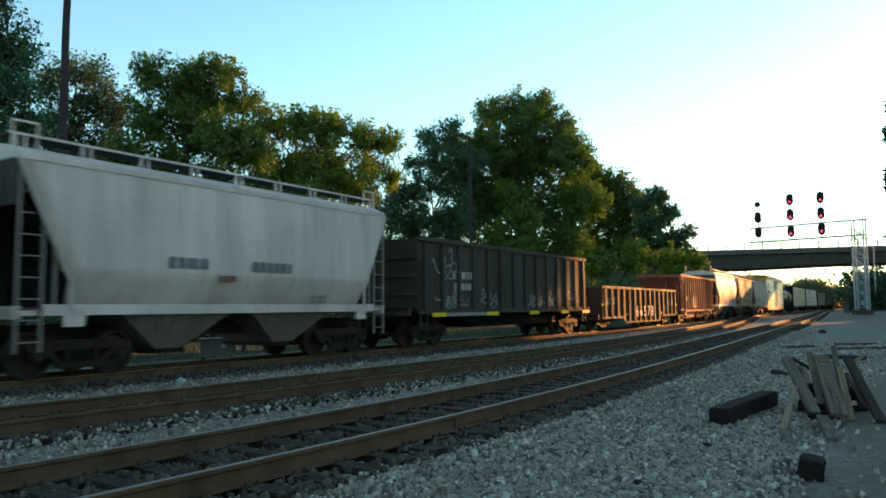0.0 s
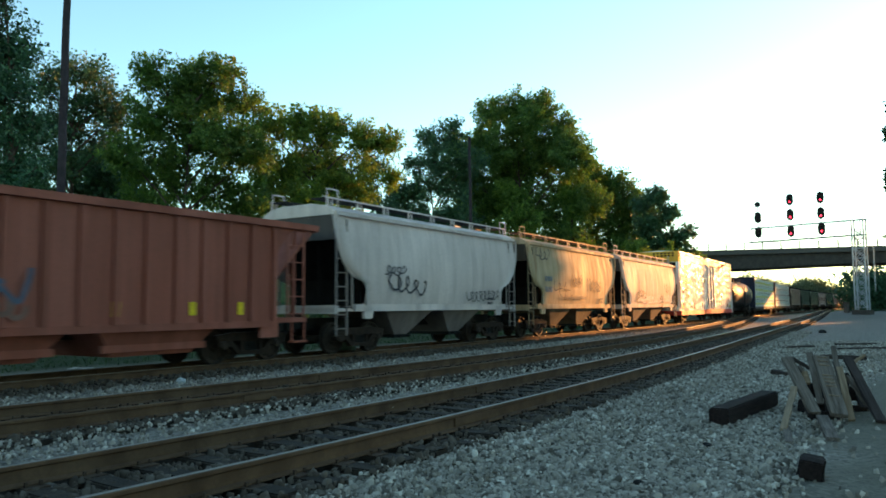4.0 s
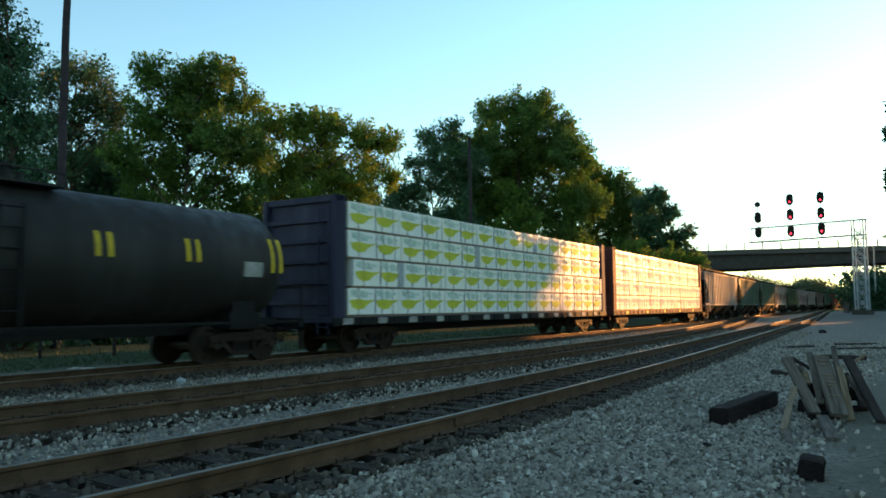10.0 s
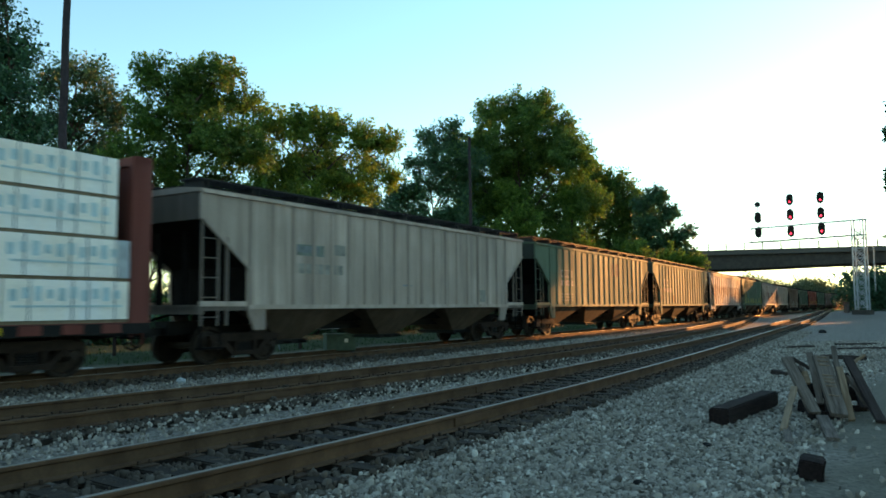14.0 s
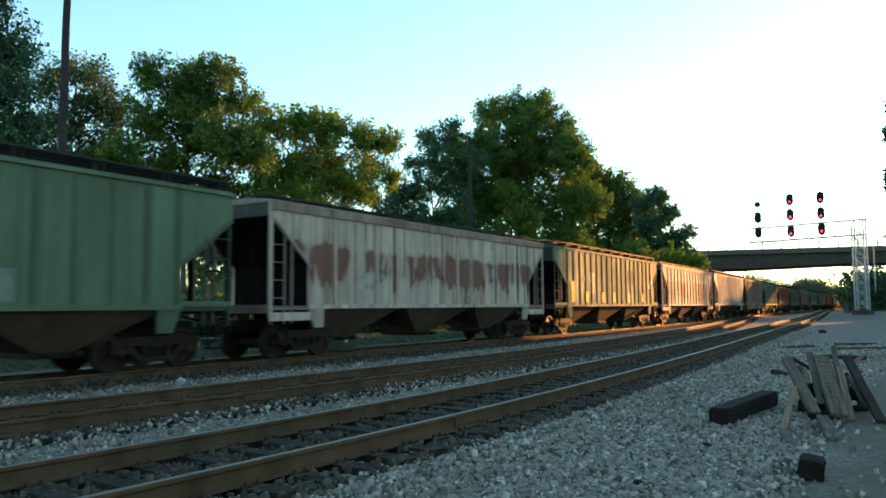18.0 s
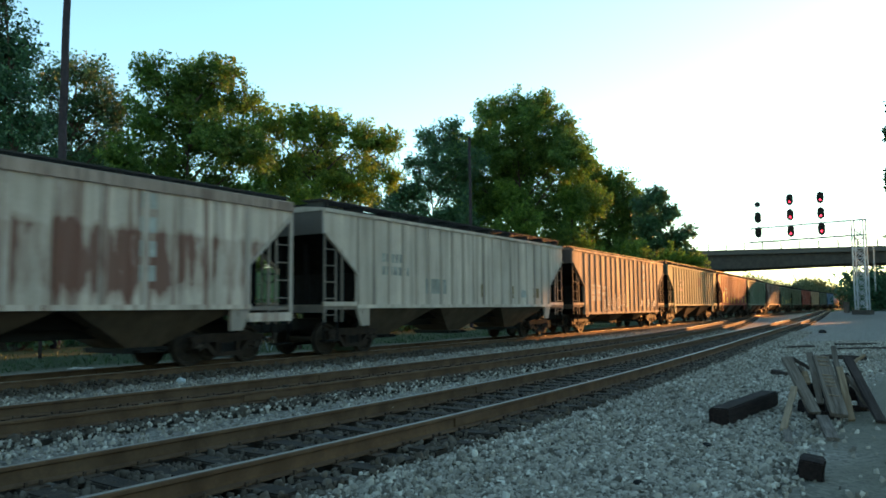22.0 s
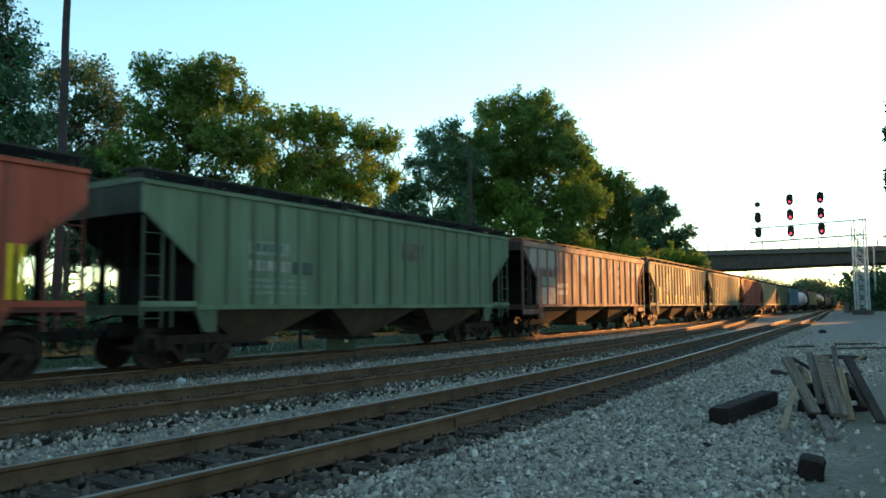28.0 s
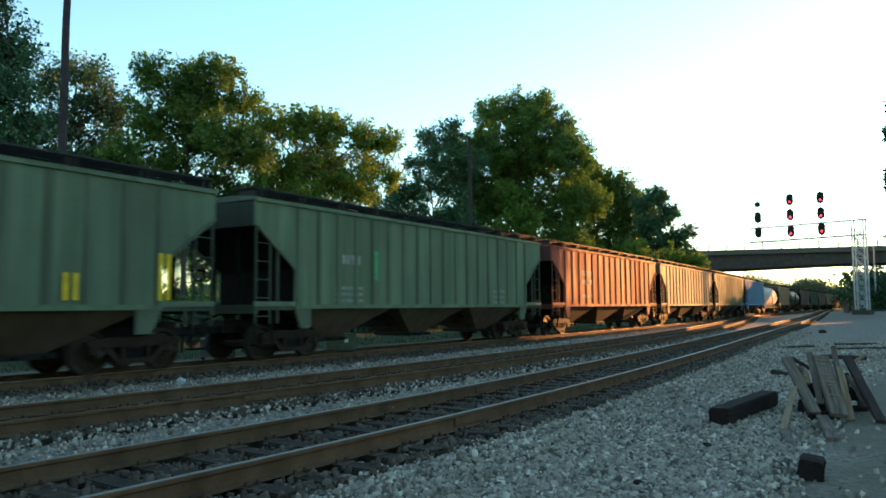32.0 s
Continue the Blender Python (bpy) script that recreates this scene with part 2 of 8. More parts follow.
def stone_material(name="ballast_stone", tone=1.0):
    m, t, p = nodes_of(name)
    g = t.nodes.new("ShaderNodeNewGeometry")
    c = ramp(t, g.outputs["Random Per Island"], [(0.0, (0.064, 0.052, 0.039)), (0.30, (0.215, 0.178, 0.136)), (0.6, (0.29, 0.245, 0.192)), (0.9, (0.385, 0.33, 0.262)), (1.0, (0.60, 0.53, 0.43))])
    f = noise_of(t, 40, detail=4)
    c = mixc(t, ramp(t, f, [(0.35, 0.0), (0.8, 0.3)]), c, (0.11, 0.10, 0.09))
    if tone < 1:
        c = mixc(t, 1 - tone, c, (0.036, 0.023, 0.014))
    t.links.new(c, p.inputs["Base Color"])
    p.inputs["Roughness"].default_value = 0.85
    p.inputs["Specular IOR Level"].default_value = 0.2
    return m


def stones(name, label, spots, size, rng, mat="ballast_stone"):
    """Crushed stones, each a small irregular block, as one heap."""
    n = len(spots)
    # a block: a broad foot and a smaller slanting top
    base = np.array([(-1, -0.8, -0.8), (1, -0.9, -0.8), (0.9, 0.9, -0.8), (-0.9, 0.8, -0.8), (-0.7, -0.5, 0.75), (0.6, -0.6, 0.6), (0.65, 0.55, 0.8), (-0.6, 0.6, 0.6)], float) * 0.60
    v = base[None] * rng.uniform(0.55, 1.3, (n, 1, 3)) + rng.uniform(-0.22, 0.22, (n, 8, 3))
    v *= (size * rng.lognormal(0, 0.32, n))[:, None, None]
    a, b = rng.uniform(0, 6.283, n), rng.normal(0, 0.45, n)
    ca, sa, cb, sb = np.cos(a)[:, None], np.sin(a)[:, None], np.cos(b)[:, None], np.sin(b)[:, None]
    x, y, z = v[..., 0].copy(), v[..., 1].copy(), v[..., 2].copy()
    y, z = cb * y - sb * z, sb * y + cb * z
    x, y = ca * x - sa * y, sa * x + ca * y
    v = np.stack([x, y, z], -1) + spots[:, None, :]
    quads = np.array([4, 5, 6, 7, 0, 1, 5, 4, 1, 2, 6, 5, 2, 3, 7, 6, 3, 0, 4, 7])
    f = (quads[None] + 8 * np.arange(n)[:, None]).reshape(-1)
    me = bpy.data.meshes.new(name)
    me.vertices.add(8 * n)
    me.vertices.foreach_set("co", v.reshape(-1))
    me.loops.add(20 * n)
    me.loops.foreach_set("vertex_index", f)
    me.polygons.add(5 * n)
    me.polygons.foreach_set("loop_start", np.arange(0, 20 * n, 4))
    me.update()
    me.materials.append(MATS[mat])
    return tagged(new(name, me), label, "gravel", kind="stuff")


stone_material()
stone_material("oily_ballast_stone", 0.15)
_rng = np.random.default_rng(5)


def strip_spots(line, n, s0, s1, lo, hi, z, hump=0.0, skew=1.0):
    out = []
    for _ in range(n):
        s = s0 + (s1 - s0) * _rng.random() ** skew
        d = _rng.uniform(lo, hi)
        x, y, _h = line.at(s, d)
        out.append((x, y, z + _rng.normal(0, 0.012)))
    return np.array(out)


def yard_spots(n):
    """Between the near track and the bare soil, thinning out towards the soil."""
    out = []
    while len(out) < n:
        r = 4.8 + 26 * _rng.random() ** 1.9
        u = math.radians(_rng.uniform(-34, 34))
        x, y = r * math.tan(u), r
        d = x * 0.80 - y * 0.535
        e = (d + 1.85) / 0.9
        if d < -4.55 or _rng.random() < min(0.99, max(0, e) + 0.02):
            continue
        out.append((x, y, rise(x, y) + 0.008 + abs(_rng.normal(0, 0.014))))
    return np.array(out)


stones("gravel", "loose grey crushed stone on the yard's ground", yard_spots(76000), 0.031, _rng)
stones("gravel", "oil-dark ballast stone between the near rails", np.concatenate([strip_spots(NEAR, 9000, -4, 45, -0.66, 0.66, -0.142, skew=1.7), strip_spots(NEAR, 2600, -4, 40, -1.35, -0.85, -0.125, skew=1.6)]), 0.042, _rng, "oily_ballast_stone")
stones("gravel", "grey ballast stone between the near tracks", np.concatenate([strip_spots(NEAR, 9500, -3, 45, 0.9, 3.2, -0.125, skew=1.7), strip_spots(NEAR, 9000, -4, 45, -2.3, -1.2, -0.15, skew=1.8)]), 0.028, _rng)
stones("gravel", "oil-dark ballast stone between the rear rails", np.concatenate([strip_spots(MID, 2600, -2, 55, -0.66, 0.66, -0.15, skew=1.5), strip_spots(FAR, 2600, 0, 60, -0.66, 0.66, -0.2, skew=1.5), strip_spots(FAR, 5500, -1, 75, -2.4, -0.82, -0.13, skew=1.4), strip_spots(FAR, 1900, 2, 60, 0.85, 2.6, -0.2, skew=1.5), strip_spots(MID, 1900, -1, 50, -1.35, -0.82, -0.13, skew=1.5)]), 0.045, _rng, "oily_ballast_stone")
stones("gravel", "grey ballast stone between the rear tracks", np.concatenate([strip_spots(MID, 9500, 0, 55, 0.9, 3.4, -0.13, skew=1.6)]), 0.030, _rng)


# ---------------- tracks ----------------
def rust_rail():
    m, t, p = nodes_of("rusty_rail")
    a = noise_of(t, 2.5, detail=6)
    b = noise_of(t, 30, detail=4)
    c = ramp(t, a, [(0.3, (0.062, 0.034, 0.019)), (0.7, (0.125, 0.074, 0.042))])
    c = mixc(t, ramp(t, b, [(0.4, 0.0), (0.8, 0.4)]), c, (0.05, 0.03, 0.02))
    t.links.new(c, p.inputs["Base Color"])
    p.inputs["Roughness"].default_value = 0.85
    p.inputs["Specular IOR Level"].default_value = 0.12
    bump_of(t, p, b, 0.2, 0.01)
    return m


RAIL = rust_rail()
RAILTOP = plain("polished_rail_head", (0.20, 0.175, 0.15), 0.45, 0.5, 0.15, 12, 0.05)
TIE = plain("tarred_timber", (0.034, 0.025, 0.018), 0.85, 0, 0.5, 3, 0.6, 0.02)
PLATE = plain("rusty_plate", (0.07, 0.045, 0.03), 0.8, 0.2, 0.4, 9)


def swept(line, side, profile, s_list, z):
    """A profile of (across, height) carried along a line."""
    sh = Shape()
    n = len(profile)
    for s in s_list:
        x, y, h = line.at(s, side)
        for a, b in profile:
            sh.v.append((x - math.sin(h) * a, y + math.cos(h) * a, z + b))
    for i in range(len(s_list) - 1):
        for j in range(n):
            k = (j + 1) % n
            sh.f.append((i * n + j, i * n + k, i * n + n + k, i * n + n + j))
    sh.f.append(tuple(range(n)))
    return sh


RAIL_PROFILE = [(-0.075, -0.18), (0.075, -0.18), (0.075, -0.168), (0.012, -0.15), (0.010, -0.05), (0.036, -0.036), (0.036, -0.008), (0.028, -0.002), (-0.028, -0.002), (-0.036, -0.008), (-0.036, -0.036), (-0.010, -0.05), (-0.012, -0.15), (-0.075, -0.168)]
TOP_PROFILE = [(-0.027, -0.0022), (0.027, -0.0022), (0.026, 0.0005), (-0.026, 0.0005)]


def railway(line, z, ties_to, label, polish):
    tr = thing("railway_track", label, "railway track", kind="structure")
    sl = np.concatenate([np.arange(-120, -10, 4.0), np.arange(-10, 120, 1.0), np.arange(120, 440, 4.0)])
    for side in (-0.7525, 0.7525):
        r = part("rail", swept(line, side, RAIL_PROFILE, sl, z), RAIL, tr, "rust-brown steel rail")
        part("rail_head", swept(line, side, TOP_PROFILE, sl, z), RAILTOP if (polish or side > 0) else RAIL, r, "bright worn running surface")
        # fish plates over a rail joint
        for s in (7.5, 19.4, 31.3):
            x, y, h = line.at(s + (3.1 if side > 0 else 0), side)
            part("joint_bar", lambda: Shape().box(-0.45, 0.45, -0.035, 0.035, -0.14, -0.045), RAIL, tr, at=pose(x, y, z, 0, 0, math.degrees(h)), key="joint_bar")
    k, s = 0, -9.0
    rest = Shape()
    rr = random.Random(int(z * 1000))
    while s < 330:
        x, y, h = line.at(s)
        if k < 125:
            part("tie", lambda: bevelled(2.6, 0.23, 0.17, 0.015), TIE, tr, at=pose(x, y, z - 0.275, 0, rr.uniform(-0.8, 0.8), math.degrees(h) + 90 + rr.uniform(-1.5, 1.5)), key="tie")
            if s < 30:
                for side in (-0.7525, 0.7525):
                    x2, y2, h2 = line.at(s, side)
                    part("tie_plate", plate_shape, PLATE, tr, at=pose(x2, y2, z - 0.186, 0, 0, math.degrees(h2)), key="tie_plate")
        else:
            c, q = math.cos(h), math.sin(h)
            low = [(x + c * a - q * b, y + q * a + c * b) for a, b in ((-0.11, -1.3), (0.11, -1.3), (0.11, 1.3), (-0.11, 1.3))]
            rest.hexa([(*p, z - 0.36) for p in low], [(*p, z - 0.19) for p in low])
        s += 0.52 + rr.uniform(-0.03, 0.03)
        k += 1
    tagged(part("far_ties", rest, TIE, tr, "dark timber ties of the far stretch"), kind="stuff")
    return tr


def plate_shape():
    sh = Shape().box(-0.1, 0.1, -0.19, 0.19, -0.006, 0.006)
    for a, b in ((-0.06, 0.10), (0.06, 0.10), (0.06, -0.10), (-0.06, -0.10)):
        sh.box(a - 0.011, a + 0.011, b - 0.014, b + 0.014, 0.0, 0.045)
    return sh


def bevelled(lx, ly, lz, r, name="timber", seed=0, rough=0.0):
    bm = bmesh.new()
    bmesh.ops.create_cube(bm, size=1.0, matrix=Matrix.Diagonal((lx, ly, lz, 1)))
    if rough:
        bmesh.ops.subdivide_edges(bm, edges=[e for e in bm.edges if abs((e.verts[0].co - e.verts[1].co).x) > lx * 0.5], cuts=7)
        rg = random.Random(seed)
        for v in bm.verts:
            v.co += Vector((rg.uniform(-2, 2), rg.uniform(-1, 1), rg.uniform(-1, 1))) * rough
    bmesh.ops.bevel(bm, geom=[e for e in bm.edges if len(e.link_faces) == 2 and e.calc_face_angle(0) > 0.9], offset=r, segments=2, affect="EDGES")
    me = bpy.data.meshes.new(name)
    bm.to_mesh(me)
    bm.free()
    return me


railway(NEAR, NEAR_Z, 125, "rust-brown rails with bright heads on tarred ties in grey ballast", True)
railway(MID, MID_Z, 125, "dull rust-brown rails on dark ties in ballast", False)
railway(FAR, 0.0, 125, "rails under the freight train on dark oily ties", True)
# ---------------- freight cars: shared parts ----------------
def wheel_shape():
    sh = Shape()
    for y in (-0.76, 0.76):
        s = 1 if y > 0 else -1
        rings = [(0.0, y + s * 0.02), (0.12, y + s * 0.05), (0.17, y + s * 0.01), (0.36, y - s * 0.02), (0.40, y + s * 0.055), (0.457, y + s * 0.055), (0.457, y - s * 0.055), (0.485, y - s * 0.062), (0.485, y - s * 0.09), (0.40, y - s * 0.085), (0.36, y - s * 0.05), (0.0, y - s * 0.05)]
        n, b = 18, len(sh.v)
        for r, yy in rings:
            for i in range(n):
                u = 2 * math.pi * i / n
                sh.v.append((r * math.cos(u), yy, r * math.sin(u)))
        for k in range(len(rings) - 1):
            for i in range(n):
                j = (i + 1) % n
                q = (b + k * n + i, b + k * n + j, b + k * n + n + j, b + k * n + n + i)
                sh.f.append(q if s < 0 else q[::-1])
    sh.tube((0, -1.08, 0), (0, 1.08, 0), 0.075, n=10)
    for y in (-1.06, 1.06):
        sh.tube((0, y, 0), (0, y * 1.09, 0), 0.10, n=12)
        for k in range(3):
            u = 2.094 * k
            sh.box(0.06 * math.cos(u) - 0.018, 0.06 * math.cos(u) + 0.018, y * 1.085 - 0.02, y * 1.085 + 0.02, 0.06 * math.sin(u) - 0.018, 0.06 * math.sin(u) + 0.018)
    return sh


def sideframe_shape():
    sh = Shape()
    o = 0.07
    # top chord, bent bottom chord, columns, pedestal jaws
    sh.prism([(-1.12, 0.62), (-0.75, 0.56), (0.75, 0.56), (1.12, 0.62), (1.12, 0.70), (0.6, 0.76), (-0.6, 0.76), (-1.12, 0.70)], -o, o)
    sh.prism([(-0.78, 0.56), (-0.45, 0.22), (-0.36, 0.30), (-0.62, 0.57)], -o, o)
    sh.prism([(0.78, 0.56), (0.62, 0.57), (0.36, 0.30), (0.45, 0.22)], -o, o)
    sh.prism([(-0.46, 0.21), (0.46, 0.21), (0.38, 0.31), (-0.38, 0.31)], -o * 1.3, o * 1.3)
    for x in (-0.30, 0.30):
        sh.box(x - 0.05, x + 0.05, -o, o, 0.30, 0.58)
    for x in (-0.88, 0.88):
        sh.prism([(x - 0.2, 0.62), (x - 0.2, 0.42), (x - 0.12, 0.42), (x - 0.11, 0.56), (x + 0.11, 0.56), (x + 0.12, 0.42), (x + 0.2, 0.42), (x + 0.2, 0.62)], -o * 1.2, o * 1.2)
    return sh


def spring_shape():
    """One coil spring of the group in the frame's window."""
    zs, rs = [], []
    for k in range(5):
        zs += [0.30 + 0.05 * k, 0.312 + 0.05 * k, 0.332 + 0.05 * k]
        rs += [0.045, 0.062, 0.062]
    return Shape().rod([(0, 0, z) for z in zs], rs, 6)


def bolster_shape():
    sh = Shape().box(-0.2, 0.2, -1.08, 1.08, 0.50, 0.72)
    sh.box(-0.9, -0.78, -0.6, 0.6, 0.35, 0.45).box(0.78, 0.9, -0.6, 0.6, 0.35, 0.45)
    for y in (-0.76, 0.76):
        for x in (-0.42, 0.42):
            sh.box(x - 0.03, x + 0.03, y - 0.1, y + 0.1, 0.32, 0.62)
    return sh


WHEELSETS = {-1: [], 1: []}


def truck(car, x):
    tk = part("truck", bolster_shape, TRUCK, car, at=pose(x, 0, 0), key="bolster")
    for y in (-1.06, 1.06):
        part("side_frame", sideframe_shape, TRUCK, tk, at=pose(0, y, 0), key="sideframe")
        for x in (-0.14, 0, 0.14):
            part("spring", spring_shape, BLACK, tk, at=pose(x, y, 0), key="spring")
    for e in (-1, 1):
        w = part("wheelset", wheel_shape, WHEELM, tk, at=pose(0.88 * e, 0, 0.457), key="wheelset")
        WHEELSETS[e].append(w)
    return tk


def coupler_shape():
    sh = Shape().box(-0.1, 0.62, -0.08, 0.08, 0.74, 0.9)
    sh.prism([(0.55, 0.68), (0.80, 0.70), (0.82, 0.96), (0.55, 0.98)], -0.14, 0.12)
    sh.path([(0.3, -0.3, 0.75), (0.45, -0.32, 0.5), (0.66, -0.25, 0.42), (0.8, -0.2, 0.55)], 0.025)
    sh.path([(0.05, -1.25, 0.95), (0.18, -1.2, 0.72), (0.2, -0.2, 0.72)], 0.015)
    return sh


def gear(car, half, tc, sill=0.95):
    """Centre sill, couplers and the two trucks."""
    part("centre_sill", lambda: Shape().box(-half + 0.1, half - 0.1, -0.25, 0.25, 0.72, 1.05), BLACK, car, key=("csill", round(half, 2)))
    for e in (-1, 1):
        part("coupler", coupler_shape, BLACK, car, at=pose(e * (half - 0.25), 0, 0, 0, 0, 0 if e > 0 else 180), key="coupler")
        truck(car, e * tc)


def ladder_shape(w, z0, z1, step=0.38, r=0.016):
    sh = Shape()
    for x in (-w / 2, w / 2):
        sh.box(x - 0.025, x + 0.025, -0.02, 0.02, z0, z1)
    z = z0 + 0.2
    while z < z1 - 0.05:
        sh.tube((-w / 2, 0, z), (w / 2, 0, z), r, n=6)
        z += step
    return sh


def ladder(car, mat, x, y, w, z0, z1, turn=0, name="ladder", step=0.38):
    return part(name, lambda: ladder_shape(w, z0, z1, step), mat, car, at=pose(x, y, 0, 0, 0, turn), key=("ladder", w, round(z0, 2), round(z1, 2), step))


def text_mesh(txt, size, spread=1.0):
    cu = bpy.data.curves.new("lettering", "FONT")
    cu.body, cu.size, cu.extrude, cu.space_character = txt, size, 0.002, spread
    cu.resolution_u = 2
    ob = bpy.data.objects.new("lettering", cu)
    scene.collection.objects.link(ob)
    dg = bpy.context.evaluated_depsgraph_get()
    me = bpy.data.meshes.new_from_object(ob.evaluated_get(dg))
    bpy.data.objects.remove(ob)
    return me


def lettering(car, txt, size, x, y, z, mat, label="", key=None):
    me = CACHE.get(("txt", txt, size))
    if me is None:
        me = CACHE[("txt", txt, size)] = text_mesh(txt, size)
        me.materials.clear()
        me.materials.append(None)
    return part("lettering", me, mat, car, label, at=pose(x, y, z, 90, 0, 0))


def bars_shape(n, w, h, gap, rows=1, rg=(0, 0)):
    sh = Shape()
    r = random.Random(n * 31 + rows)
    for j in range(rows):
        x = 0.0
        for i in range(n):
            ww = w * r.uniform(0.6, 1.15)
            sh.box(x, x + ww, -0.004, 0.0, -j * h * 1.6, -j * h * 1.6 + h)
            x += ww + gap
    return sh


def bars(car, x, y, z, n, w, h, gap, mat, rows=1, name="marking_bar", label=""):
    """Writing too blurred to read: a row of bars, each a part."""
    r = random.Random(n * 31 + rows)
    for j in range(rows):
        u = x
        for i in range(n):
            ww = round(w * r.choice((0.65, 0.85, 1.1)), 3)
            part(name, lambda: Shape().box(0, ww, -0.004, 0.0, 0, h), mat, car, label, at=pose(u, y, z - j * h * 1.6), key=("bar", ww, h))
            u += ww + gap


def scrawl_shape(seed, w, h, r=0.03):
    """Loops of spray paint: a flat ribbon that wanders along the side."""
    g = random.Random(seed)
    sh = Shape()
    loops = max(2.0, 1.5 * w / h)
    n = int(16 * loops)
    a1, a2, a3 = g.uniform(0.7, 1.3), g.uniform(1.5, 3.0), g.uniform(0, 6)
    pts = []
    for i in range(n + 1):
        u = i / n
        q = 6.283 * loops * u + a3
        tall = 0.30 + 0.16 * math.sin(a2 * q * 0.37 + a3)
        pts.append((w * u + 0.30 * h * a1 * math.cos(q) + 0.05 * h * math.sin(2.3 * q), h * (0.5 + tall * math.sin(q) + 0.08 * math.sin(a2 * q))))
    # one unbroken ribbon, each stretch lying a hair above the last
    for i, (x, z) in enumerate(pts):
        (x0, z0), (x1, z1) = pts[max(0, i - 1)], pts[min(n, i + 1)]
        d = math.hypot(x1 - x0, z1 - z0) or 1
        px, pz = -(z1 - z0) / d * r, (x1 - x0) / d * r
        y = -0.001 - 0.003 * i / n
        sh.v += [(x + px, y, z + pz), (x - px, y, z - pz)]
        if i:
            k = 2 * i
            sh.f.append((k - 2, k - 1, k + 1, k))
    return sh


def scrawl(car, seed, x, y, z, w, h, mat, r=0.03, label="sprayed scrawl"):
    return part("graffiti", lambda: scrawl_shape(seed, w, h, r), mat, car, label, at=pose(x, y, z), key=("scrawl", seed, w, h, r))


# grime brown, darkened further for the shade below the side sill
BAYS = paint("bay_grime_and_shade", (0.0576, 0.0475, 0.0324), dirt=0.5, streak=0.4)


# ---------------- ribbed three-bay covered hopper ----------------
def rib_shape(h):
    """A pressed hat section, wide at the sheet and narrower outside."""
    sh = Shape()
    for w0, w1, y0, y1 in ((0.070, 0.055, 0.0, -0.05), (0.10, 0.10, 0.0, -0.006)):
        sh.hexa([(-w1, y1, 0.02), (w1, y1, 0.02), (w0, y0, 0), (-w0, y0, 0)], [(-w1, y1, h - 0.07), (w1, y1, h - 0.07), (w0, y0, h), (-w0, y0, h)])
    return sh


def slope_sheet(half, z_top, z_low, run, hw):
    """The slanting end sheet of the hold, with its underside."""
    t = 0.05
    return Shape().prism([(half - 0.05, z_top), (half - 0.05 - run, z_low), (half - 0.05 - run, z_low + t), (half - 0.05, z_top + 0.12)], -hw, hw)


def end_closure(half, inset, hw, z_top, z_mid, z_low):
    """The end sheet of the hold, which follows the slanted and the upright edge of the sides."""
    a, b = half - 0.06, half - inset - 0.03
    return Shape().prism([(a, z_top), (b, z_mid), (b, z_low), (b - 0.06, z_low), (b - 0.06, z_mid + 0.03), (a - 0.06, z_top + 0.05)], -hw, hw)


